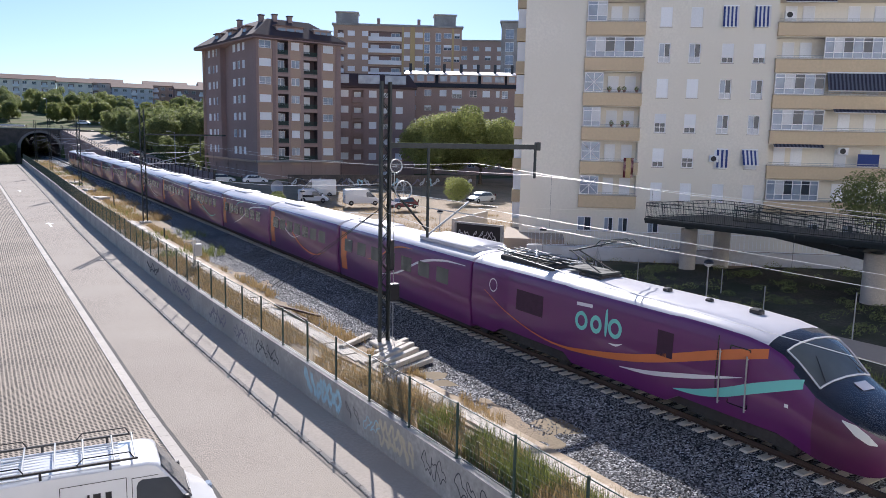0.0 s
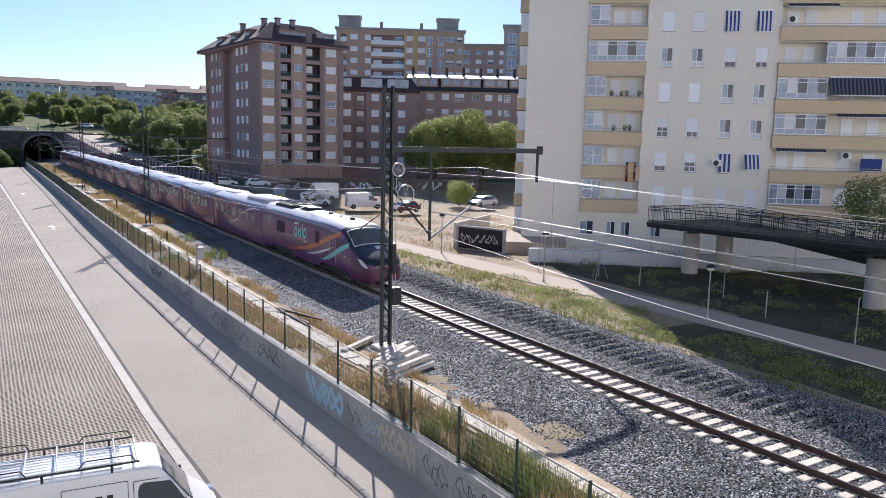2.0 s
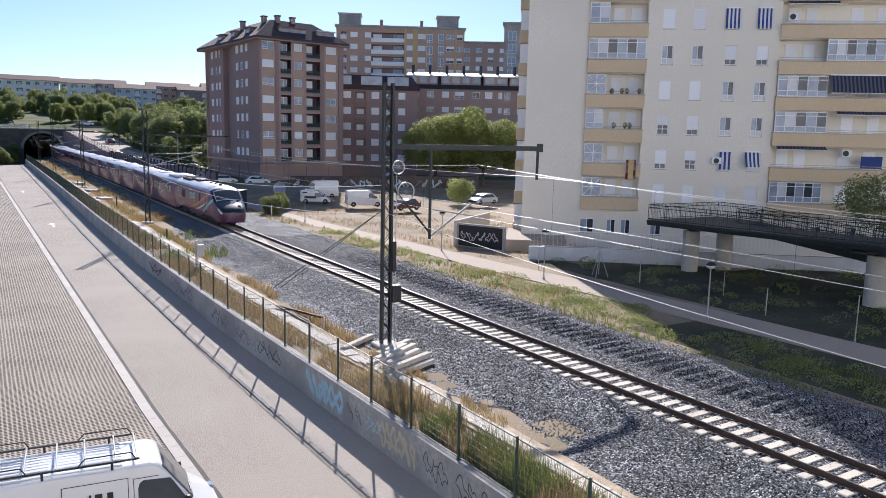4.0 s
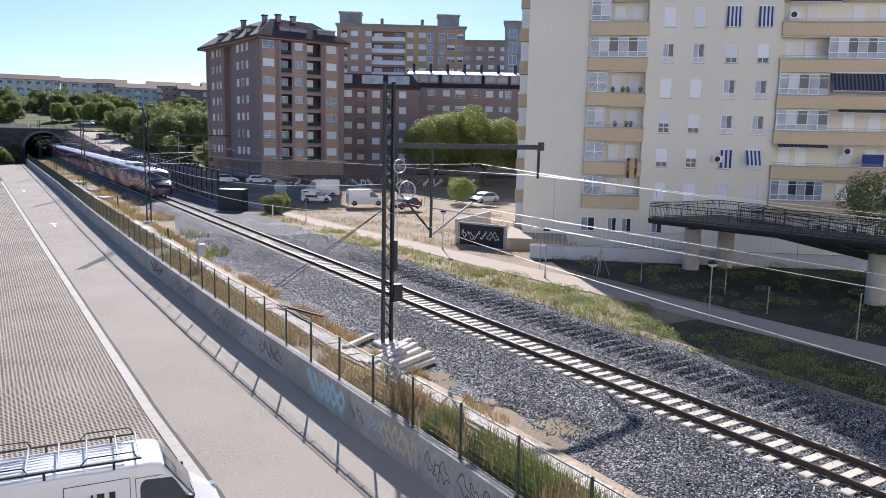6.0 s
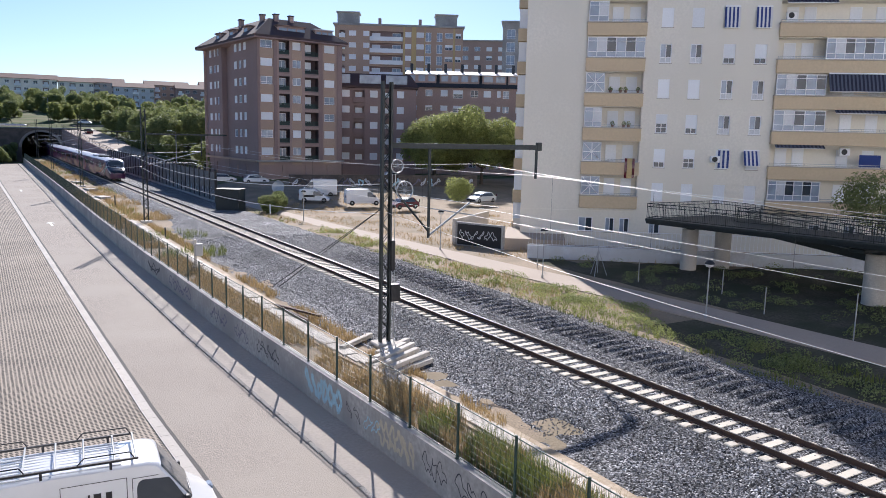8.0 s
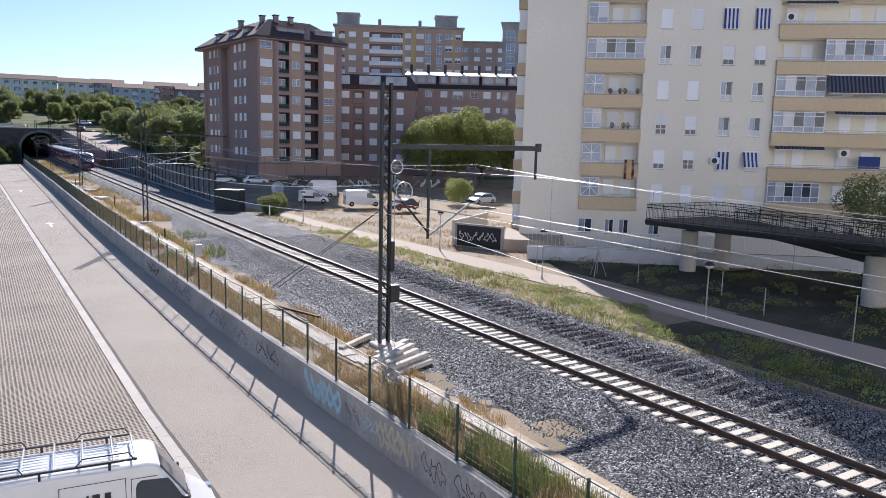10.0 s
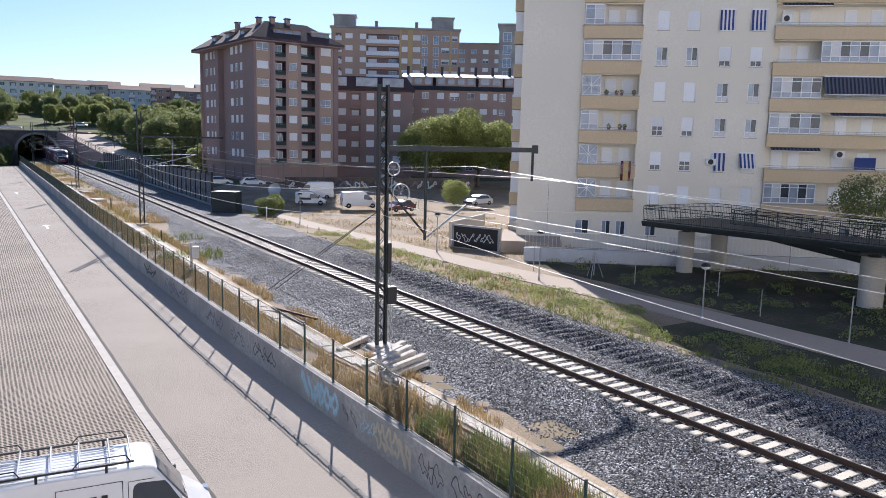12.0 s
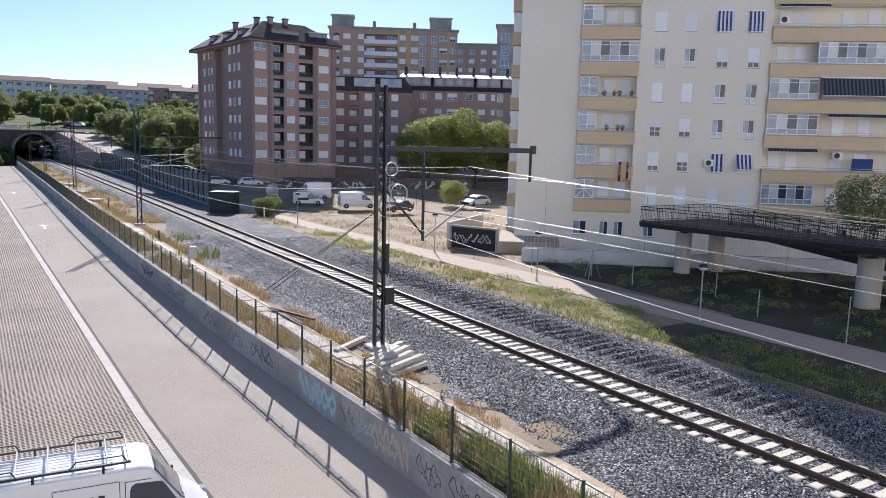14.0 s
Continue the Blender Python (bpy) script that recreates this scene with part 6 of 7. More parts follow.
    for u, w in ((4.2, 5.2), (11.5, 3.6)):
        dm = Build()
        dm.box(u, u + w, 0.9, 4.5, EAVE + 0.4, EAVE + 2.3, M["brick"], None, 0.03)
        dm.box(u - 0.2, u + w + 0.2, 0.7, 4.6, EAVE + 2.3, EAVE + 2.5, M["tile_red" if u < 8 else "zinc"])
        d = part("dormer", dm, None, root, "roof dormer")
        for k in range(3):
            fr = Build().box(u + 0.3 + k * w / 3, u + (k + 1) * w / 3, 0.86, 0.9, EAVE + 0.8, EAVE + 2.0, M["glass_pale"])
            part("dormer_window", fr, None, d)
    for k in range(3):
        dm = Build()
        y0 = 5.5 + 7.0 * k
        dm.box(0.7, 4.0, y0, y0 + 2.2, EAVE + 0.4, EAVE + 2.3, M["brick"], None, 0.03)
        dm.box(0.5, 4.1, y0 - 0.2, y0 + 2.4, EAVE + 2.3, EAVE + 2.5, M["tile_red"])
        dm.box(0.66, 0.7, y0 + 0.4, y0 + 1.8, EAVE + 0.8, EAVE + 2.0, M["glass_pale"])
        part("dormer", dm, None, root, "roof dormer")
    for x, y in ((3.6, 6), (5.2, 3.8), (8.2, 4.0), (3.2, 15)):
        ch = Build().box(x - 0.4, x + 0.4, y - 0.4, y + 0.4, EAVE + 1.5, EAVE + 4.5, M["brick"], None, 0.03)
        ch.box(x - 0.5, x + 0.5, y - 0.5, y + 0.5, EAVE + 4.5, EAVE + 4.7, M["tile_roof"])
        part("chimney", ch, None, root, "brick chimney")


def slab_block(name, label, at, width, depth, base, top, first, pitch, rows, bays, mat, roof_mat, flat=True, seed=1, spandrel=None, balcony=None):
    """A plain block: bays of (u, w, h, kind) repeated on each storey of its front, with a roof."""
    root = thing(name, label, "building", at=at)
    r = random.Random(seed)
    heads = [first - pitch * k for k in range(rows)]
    op = []
    for h in heads:
        for u, w, hh, kind in bays:
            # loggia recesses all take the dark brick colour, whatever the wall's
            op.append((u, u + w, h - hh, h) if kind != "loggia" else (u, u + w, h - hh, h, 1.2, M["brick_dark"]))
    wall = Build()
    facade(wall, width, base, top, op, 0.2, mat)
    wall.face([(0, 0, base), (0, 0, top), (0, depth, top), (0, depth, base)], mat)
    wall.face([(width, 0, base), (width, depth, base), (width, depth, top), (width, 0, top)], mat)
    wall.face([(0, depth, base), (0, depth, top), (width, depth, top), (width, depth, base)], mat)
    part("wall", wall, None, root)
    for h in heads:
        for u, w, hh, kind in bays:
            if kind == "loggia":
                p = Build().box(u - 0.1, u + w + 0.1, -0.5, 0, h - hh - 0.1, h - hh + 0.95, balcony or M["frame_white"], None, 0.02)
                part("balcony", p, None, root, "pale balcony parapet")
                far_window(root, pose(u + 0.4, 1.0, h - hh + 0.3), min(2.2, w - 0.8), hh - 0.6, "blind")
                if w > 5:
                    far_window(root, pose(u + w - 2.6, 1.0, h - hh + 0.3), 2.2, hh - 0.6, "sash")
            else:
                far_window(root, pose(u, 0.05, h - hh), w, hh, r.choice(("blind", "blind", "sash", "half")) if kind == "any" else kind)
    if spandrel:
        s = Build()
        for u0, u1 in spandrel[1]:
            s.box(u0, u1, -0.04, 0, base, top, spandrel[0])
        part("panel", s, None, root)
    if flat:
        part("roof", Build().box(-0.4, width + 0.4, -0.4, depth + 0.4, top, top + 0.5, roof_mat, None, 0.05), None, root)
    else:
        roof = Build()
        h = depth * 0.22
        rings = [[(x, -0.5, top), (x, depth / 2, top + h), (x, depth + 0.5, top), (x, depth + 0.5, top - 0.15), (x, -0.5, top - 0.15)] for x in (-0.5, width + 0.5)]
        roof.loft(rings, roof_mat)
        part("roof", roof, None, root)
    return root


def other_buildings():
    # tall brown and yellow block behind
    p, q = Vector((59.86, 183.49, 0)), Vector((88.9, 167.9, 0))
    turn = math.degrees(math.atan2(q.y - p.y, q.x - p.x))
    bays = [(1.2, 1.4, 1.7, "loggia"), (3.7, 1.9, 1.3, "blind"), (7.5, 1.6, 1.3, "blind"), (9.3, 8.6, 2.3, "loggia"), (18.6, 1.6, 1.3, "any"), (21.6, 2.0, 1.3, "any"),
            (24.0, 1.5, 2.2, "sash"), (27.0, 1.5, 2.2, "sash"), (29.2, 2.1, 1.3, "any"), (32.0, 1.5, 1.3, "any")]
    w = (q - p).length
    sc = w / 34.0
    bays = [(u * sc, ww * sc, h, k) for u, ww, h, k in bays]
    b = slab_block("tall_rear_block", "tall block of brown and yellow brick with white balconies", pose(p.x, p.y, 0, 0, 0, turn), w, 14, 8, 36.6, 35.3, 2.95, 9, bays, M["brick_tan"], M["concrete"],
                   True, 3, (M["brick_yellow"], ((18.1 * sc, 18.55 * sc), (20.3 * sc, 21.5 * sc), (23.7 * sc, 23.95 * sc), (31.4 * sc, 31.9 * sc))), M["frame_white"])
    for u in (0.5, 26):
        part("stair_head", Build().box(u, u + 5.5, 2, 7, 36.6, 40, M["concrete"], None, 0.1), None, b, "rooftop stair head")
        part("stair_head_roof", Build().box(u - 0.3, u + 5.8, 1.7, 7.3, 40, 40.3, M["concrete_pale"], None, 0.05), None, b)
    for u in (11, 21.5):
        part("chimney", Build().box(u, u + 0.8, 3, 4, 36.6, 39, M["brick_dark"], None, 0.05), None, b)
    # grey-brown block with slate mansard
    p, q = Vector((59.4, 145.9, 0)), Vector((79.9, 132.8, 0))
    turn = math.degrees(math.atan2(q.y - p.y, q.x - p.x))
    bays = [(1.8, 1.4, 1.35, "any"), (5.0, 1.5, 1.35, "any"), (8.3, 1.5, 1.35, "any"), (11, 2.1, 1.7, "any"), (14.8, 1.6, 1.4, "dark"), (17.6, 1.6, 1.4, "any"), (20.5, 0.8, 1.4, "any"),
            (21.8, 1.3, 1.6, "sash"), (24.6, 2.2, 1.6, "blind"), (28.5, 1.6, 1.4, "any"), (32, 1.8, 1.4, "any")]
    b = slab_block("mansard_block", "brown block with a dark slate mansard roof", pose(p.x, p.y, 0, 0, 0, turn), 38, 13, -0.2, 19.4, 18.9, 3.05, 6, bays, M["brick"], M["slate"], True, 5,
                   None)
    face = Build().box(-0.05, 38.05, -0.06, -0.01, 15.6, 17.2, M["brick"])
    part("panel", face, None, b, "paler brick band")
    man = Build()
    man.loft([[(-0.6, -0.6, 19.5), (38.6, -0.6, 19.5), (38.6, 13.6, 19.5), (-0.6, 13.6, 19.5)], [(0.6, 1.2, 22.3), (37.4, 1.2, 22.3), (37.4, 11.8, 22.3), (0.6, 11.8, 22.3)]], M["slate"])
    part("mansard", man, None, b, "dark slate mansard slope")
    for u, ww in ((0.9, 6.4), (8.0, 8.6), (17.2, 5.2), (22.8, 4.0), (27.2, 4.5)):
        dm = Build().box(u, u + ww, -0.2, 3, 20.3, 22.2, M["brick"], None, 0.03)
        d = part("dormer", dm, None, b, "wide roof dormer")
        n = int(ww / 1.9)
        for k in range(n):
            part("dormer_window", Build().box(u + 0.4 + k * ww / n, u - 0.3 + (k + 1) * ww / n, -0.25, -0.2, 20.7, 21.9, M["glass_pale"]), None, d)
        sh = Build()
        sh.loft([[(x, -0.5, 22.2), (x, 4.5, 23.2), (x, 4.5, 23.0), (x, -0.5, 22.05)] for x in (u - 0.3, u + ww + 0.3)], M["zinc"])
        part("sheet_roof", sh, None, b, "pale sheet roof")
    for k in range(9):
        part("chimney", Build().box(1.5 + 3.7 * k, 2.1 + 3.7 * k, 2.2, 2.9, 22.3, 24.6, M["slate"], None, 0.03), None, b)
    # darker middle block beside the tall brown one
    bays = [(0.8, 1.1, 1.35, "blind"), (3.4, 1.5, 1.35, "blind"), (5.6, 2.2, 2.3, "loggia"), (8.9, 1.5, 1.35, "blind"), (11.2, 2.0, 2.3, "loggia"), (14.2, 1.4, 1.35, "blind")]
    b = slab_block("dark_brick_block", "dark brown brick block of five storeys", pose(38.6, 139.5, 0, 0, 0, -24), 18, 12, 0, 18.0, 17.6, 3.05, 5, bays, M["brick_dark"], M["tile_roof"], True, 7, None, M["brick_dark"])
    man = Build()
    man.loft([[(-0.5, -0.5, 18.4), (18.5, -0.5, 18.4), (18.5, 12.5, 18.4), (-0.5, 12.5, 18.4)], [(1, 2.5, 21.0), (17, 2.5, 21.0), (17, 10, 21), (1, 10, 21)]], M["tile_roof"])
    part("mansard", man, None, b)
    for u in (0.8, 6.8, 12):
        part("dormer", Build().box(u, u + 4.2, -0.1, 4, 18.9, 20.6, M["glass_pale"], None, 0.05), None, b)
    low = thing("graffiti_yard_wall", "low yard wall covered in dark graffiti", "wall", at=pose(23, 117, 0, 0, 0, -12))
    part("body", Build().box(0, 33, 0, 0.3, -0.6, 2.3, M["stone_dark"], None, 0.03), None, low)
    rr = random.Random(6)
    for k in range(26):
        part("graffiti", scrawl(rr, 1 + 1.22 * k, 1.5, 1.0, 0.75, 0.22), M[("graf_pale", "graf_black", "graf_grey", "graf_pale", "graf_blue")[k % 5]], low, "", False, pose(0, -0.02, 0))
    # distant blocks to the side of the cream one
    slab_block("far_brick_block", "distant brown brick apartment block", pose(138, 255, 0, 0, 0, -36), 40, 14, 20, 45.6, 43.5, 3.4, 6,
               [(1.5 + 4.6 * k, 2.2, 1.6, "any") for k in range(8)], M["brick"], M["concrete"], True, 9)
    slab_block("grey_side_tower", "grey block with glazed white balconies", pose(88.6, 150, 0, 0, 0, -38), 14, 12, 4, 36, 34.5, 3.0, 9,
               [(1.0, 2.0, 2.2, "sash"), (4, 2.0, 1.5, "blind")], M["concrete"], M["concrete"], True, 10)
    # the row on the hill
    row = ((-34, 424, 26, "white_wall", 31.5), (-12, 421, 27, "cream", 32.0), (15.5, 420, 16, "cream", 31.6), (32, 428, 15, "concrete_pale", 32.4), (40, 414, 19, "white_wall", 30.0), (58, 430, 22, "brick_tan", 32.6),
           (70, 412, 14, "brick_dark", 30.5), (84, 418, 22, "cream", 32.8), (106, 400, 25, "brick", 31))
    for k, (x, y, w, mat, top) in enumerate(row):
        n = max(3, int(w / 3.4))
        bays = [(0.8 + (w - 2.8) * j / (n - 1), 1.9 if (j + k) % 3 else 2.6, 1.5 if (j + k) % 3 else 2.5, "dark" if (j + k) % 3 else "loggia") for j in range(n)]
        slab_block("hillside_block", "pale four-storey block on the hill", pose(x, y, 0, 0, 0, -6), w, 11, 15, top, top - 0.9, 3.3, 4, bays, M[mat], M["tile_red"], False, 20 + k)
    rw = Build()
    rw.box(-60, 12, 372, 373, 12, 20.6, M["white_wall"])
    setting("wall_hill", rw, M["white_wall"], "pale retaining wall below the hillside houses", "wall")


# ---- plants ----
def leaf_crown(r, blobs, count, size, mat):
    """Many small leaf cards in clustered clumps; blobs: (x, y, z, rx, ry, rz)."""
    n = count
    b = Build()
    vol = [q[3] * q[4] * q[5] for q in blobs]
    for _ in range(n):
        q = r.choices(blobs, vol)[0]
        while True:
            d = Vector((r.uniform(-1, 1), r.uniform(-1, 1), r.uniform(-1, 1)))
            if 0.25 < d.length < 1:
                break
        d = d.normalized() * (d.length ** 0.35) * (0.88 + 0.24 * r.random())
        p = Vector((q[0] + d.x * q[3], q[1] + d.y * q[4], q[2] + d.z * q[5]))
        nrm = (d + Vector((r.uniform(-1, 1), r.uniform(-1, 1), r.uniform(-0.6, 1.2))) * 0.9).normalized()
        s = nrm.orthogonal().normalized()
        s = Matrix.Rotation(r.uniform(0, 6.28), 3, nrm) @ s
        t = nrm.cross(s)
        w, h = size * r.uniform(0.6, 1.3) * 0.5, size * r.uniform(0.6, 1.3) * 0.5
        bend = nrm * (-0.25 * size)
        b.face([p - s * w * 0.4 - t * h, p + s * w * 0.6 - t * h * 0.5, p + s * w + bend, p + s * w * 0.2 + t * h + bend * 0.5, p - s * w + t * h * 0.3], mat)
    return b


def tree_proto(seed, height, spread, trunk, leaf, count=2600, size=0.5, tall=1.0, low=0.46):
    r = random.Random(seed)
    root = thing("tree", "leafy green tree with a broad uneven crown", "tree", "trees")
    t = Build()
    top = Vector((r.uniform(-0.3, 0.3), r.uniform(-0.3, 0.3), height * 0.62))
    t.rod((0, 0, -0.4), (0, 0, trunk), height * 0.028, height * 0.02, 9, M["bark"])
    t.rod((0, 0, trunk), top, height * 0.02, height * 0.008, 8, M["bark"])
    blobs = [(0, 0, height * (0.68 if low > 0.4 else 0.56), spread * 0.62, spread * 0.62, height * 0.26 * tall)]
    for k in range(11):
        w = 2.39996 * k + r.uniform(-0.3, 0.3)
        rad = spread * r.uniform(0.35, 0.66)
        z = height * r.uniform(low, 0.84)
        tip = Vector((rad * math.cos(w), rad * math.sin(w), z))
        t.rod((0, 0, trunk + (z - trunk) * 0.3), tip, height * 0.009, height * 0.003, 5, M["bark"])
        s = spread * r.uniform(0.24, 0.4)
        blobs.append((tip.x, tip.y, tip.z, s, s, s * r.uniform(0.7, 1.0) * tall))
    part("trunk", t, None, root, "", True)
    part("crown", leaf_crown(r, blobs, count, size, leaf), None, root)
    return root


def plants():
    kinds = [tree_proto(21, 14.6, 8.4, 2.4, M["leaf"], 24000, 0.33, 1.1, 0.26), tree_proto(22, 14.0, 7.8, 2.2, M["leaf"], 24000, 0.33, 1.1, 0.26), tree_proto(23, 10.5, 5.6, 1.4, M["leaf_dark"], 7500, 0.38, 1.15, 0.2),
             tree_proto(24, 8.5, 4.4, 1.0, M["leaf_dark"], 4200, 0.42, 1.2, 0.18), tree_proto(25, 8, 3.4, 1.0, M["leaf"], 3200, 0.4, 1.3, 0.22)]
    kinds[0].matrix_basis = pose(50.5, 117, 0.2)
    kinds[1].matrix_basis = pose(58.5, 113.5, 0.2)
    copy_thing(kinds[1], pose(67.5, 110, 0.2, 0, 0, 130))
    copy_thing(kinds[0], pose(74, 104, 0.2, 0, 0, 60))
    r = random.Random(5)
    first = {2: False, 3: False, 4: False}

    def put(k, x, y, z, s=1.0):
        m = pose(x, y, z, 0, 0, r.uniform(0, 360))
        if not first[k]:
            first[k] = True
            kinds[k].matrix_basis = m
            ob = kinds[k]
        else:
            ob = copy_thing(kinds[k], m)
        ob.scale = (s, s, s * r.uniform(0.9, 1.1))
    for x, y, k, s in ((20, 196, 2, 1.1), (27, 190, 2, 1.15), (33, 186, 2, 1.0), (24, 208, 2, 1.0), (38, 200, 2, 1.1), (19, 182, 3, 0.9), (28, 172, 2, 1.0), (34, 170, 3, 1.1), (22, 166, 3, 0.8), (44, 190, 2, 1.2),
                       (31, 214, 2, 1.1), (40, 214, 2, 1.2), (50, 205, 2, 1.2), (21, 226, 3, 1.0), (30, 232, 2, 1.0), (28, 152, 3, 0.9), (23, 158, 3, 0.7)):
        put(k, x, y, ground_z(x, y) - 0.3, s)
    for k in range(90):
        x = r.uniform(-30, 95)
        y = r.uniform(298, 392)
        put(r.choice((2, 3, 4, 4)), x, y, ground_z(x, y) - 0.2, r.uniform(0.7, 1.15))
    for k in range(70):
        x, y = r.uniform(15.5, 66), r.uniform(160, 278)
        if x > 20 - (y - 180) * 0.06:
            put(r.choice((2, 3, 2)), x, y, ground_z(x, y) - 0.3, r.uniform(0.65, 1.05))
    for k in range(40):
        x, y = r.uniform(-42, 14), r.uniform(306, 368)
        put(r.choice((3, 4, 4)), x, y, ground_z(x, y) - 0.2, r.uniform(0.5, 0.95))
    for x, y in ((4, 300), (9, 306), (14, 298), (19, 304), (26, 296), (-6, 318), (-14, 300), (-19, 280), (-24, 276), (-16, 290)):
        put(4, x, y, ground_z(x, y) - 0.2, r.uniform(0.8, 1.1))
    for x, y, s in ((-11.8, 264, 0.5), (-13.6, 258, 0.5), (-12, 269, 0.7), (-16, 268 - 9, 0.75), (-21, 255, 0.8), (-27, 258, 0.8)):
        put(3, x, y, ROAD_Z - 0.2, s)
    # shrubs
    for x, y, z, s, leaf in ((40.2, 93, -0.3, 2.3, "leaf"), (37.5, 30.5, 3.0, 2.9, "leaf_dark"), (40.5, 27.5, 3.0, 3.0, "leaf_dark"), (10.3, 88.5, -0.7, 1.5, "leaf_dark"), (12.5, 92, -0.6, 1.4, "leaf_dark")):
        sh = thing("shrub", "dense dark green shrub", "shrub", "shrubs", at=pose(x, y, z))
        blobs = [(0, 0, s * 0.7, s * 0.8, s * 0.8, s * 0.75)] + [(r.uniform(-0.7, 0.7) * s, r.uniform(-0.7, 0.7) * s, r.uniform(0.4, 1.3) * s, s * 0.45, s * 0.45, s * 0.4) for _ in range(7)]
        part("foliage", leaf_crown(r, blobs, 5200, 0.15, M[leaf]), None, sh)
        st = Build()
        for k in range(5):
            st.rod((0, 0, -3.5 if z > 1 else -0.3), (r.uniform(-0.6, 0.6) * s, r.uniform(-0.6, 0.6) * s, s * 0.8), 0.05, 0.02, 5, M["bark"])
        part("stem", st, None, sh)

    def tufts(name, label, mat, places, h0, h1):
        b = Build()
        for x, y, z in places:
            for _ in range(5):
                h = r.uniform(h0, h1)
                a = r.uniform(0, 6.28)
                lean = r.uniform(0.1, 0.5) * h
                p = Vector((x + r.uniform(-0.12, 0.12), y + r.uniform(-0.12, 0.12), z))
                d = Vector((math.cos(a), math.sin(a), 0))
                s = Vector((-d.y, d.x, 0)) * r.uniform(0.006, 0.016)
                mid = p + d * lean * 0.4 + Vector((0, 0, h * 0.6))
                b.face([p - s, p + s, mid + s * 0.7, mid - s * 0.7], mat)
                b.face([mid - s * 0.7, mid + s * 0.7, p + d * lean + Vector((0, 0, h))], mat)
        tagged(part(name, b), label, "grass", "", "stuff")

    def spread(n, area, keep):
        out = []
        while len(out) < n:
            x, y = r.uniform(area[0], area[1]), area[2] + (area[3] - area[2]) * r.random() ** 1.4
            if keep(x, y):
                out.append((x, y, max(ground_z(x, y), bed_z(x, y) if -5.2 < x < 8.2 else -9) - 0.02))
        return out
    patch = lambda x, y, s=0.3: noise.noise(Vector((x * s, y * s, 1.5)))
    tufts("verge_grass", "dry straw-coloured grass between wall and track", M["grass_dry"], spread(7500, (-8.6, -4.9, 8, 130), lambda x, y: x > wall_x(y) + 0.25 and patch(x, y) > -0.15 and not -6.95 < x < -5.6), 0.12, 0.5)
    tufts("far_verge_grass", "dry yellow grass and weeds on the bare ground along the fence", M["grass_dry"], spread(2900, (-8.6, -2.2, 84, 250), lambda x, y: x > wall_x(y) + 0.25 and patch(x, y, 0.22) > 0.0), 0.25, 0.8)
    tufts("far_green_weeds", "green weeds on the bare ground along the fence", M["grass_green"], spread(1200, (-8.6, -2.2, 58, 250), lambda x, y: x > wall_x(y) + 0.25 and patch(x, y, 0.17) < -0.15), 0.25, 0.7)
    tufts("tall_grass", "tall green grass clumps behind the fence", M["grass_green"], spread(850, (-8.2, -6.6, 11.5, 22.5), lambda x, y: x > wall_x(y) + 0.3 and patch(x, y, 0.5) > -0.2 and y < 20.5), 0.4, 1.1)
    tufts("tall_dry_grass", "tall straw-coloured grass among the green clumps", M["grass_dry"], spread(900, (-8.2, -6.4, 11.5, 26), lambda x, y: x > wall_x(y) + 0.3 and patch(x, y, 0.6) > -0.1), 0.3, 0.95)
    tufts("weeds", "green weeds along the ballast edge", M["grass_green"], spread(1700, (6.3, 13, 10, 90), lambda x, y: x > 6.9 + 0.012 * y and x < np.interp(y, (10, 30, 45, 60, 90), (13.5, 12.5, 11.8, 11.5, 10)) and patch(x, y, 0.35) > 0.05), 0.1, 0.4)
    tufts("dry_weeds", "dry weeds on the bank beyond the track", M["grass_dry"], spread(4200, (7, 36, 10, 110), lambda x, y: x > 8 and (x * 0.78 + y * 0.98 > 62 or x < 12 and y > 30) and patch(x, y, 0.25) > 0.0 and abs(x - np.interp(y, (-20, 17, 22, 35, 45, 56, 78, 110), (17, 16.3, 16.0, 15.2, 14.0, 13.3, 11.7, 10.6))) > 1.9), 0.1, 0.45)


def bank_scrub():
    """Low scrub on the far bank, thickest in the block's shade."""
    r = random.Random(31)
    blobs = []
    while len(blobs) < 300:
        if r.random() < 0.45:
            x, y = r.uniform(8.8, 13.2), r.uniform(6, 44)
        else:
            x, y = r.uniform(18.3, 38), r.uniform(12, 50)
            if x * 0.78 + y * 0.98 > 62.5:
                continue
        if noise.noise(Vector((x * 0.3, y * 0.3, 8))) < -0.12:
            continue
        s = r.uniform(0.25, 0.6)
        blobs.append((x, y, ground_z(x, y) + s * 0.25, s * 1.2, s * 1.2, s * 0.55))
    sunny = []
    while len(sunny) < 120:
        y = r.uniform(18, 70)
        x = r.uniform(7.6, 11.6)
        if noise.noise(Vector((x * 0.35, y * 0.25, 5))) > -0.1:
            s = r.uniform(0.2, 0.5)
            sunny.append((x, y, max(ground_z(x, y), bed_z(x, y) if x < 8.5 else -9) + s * 0.3, s * 1.2, s * 1.2, s * 0.7))
    tagged(part("verge_scrub", leaf_crown(r, sunny, 16000, 0.06, M["leaf"])), "leafy green weeds along the ballast", "scrub", "", "stuff")
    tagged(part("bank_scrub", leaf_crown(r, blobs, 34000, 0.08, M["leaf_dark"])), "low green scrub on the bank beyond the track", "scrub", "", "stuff")


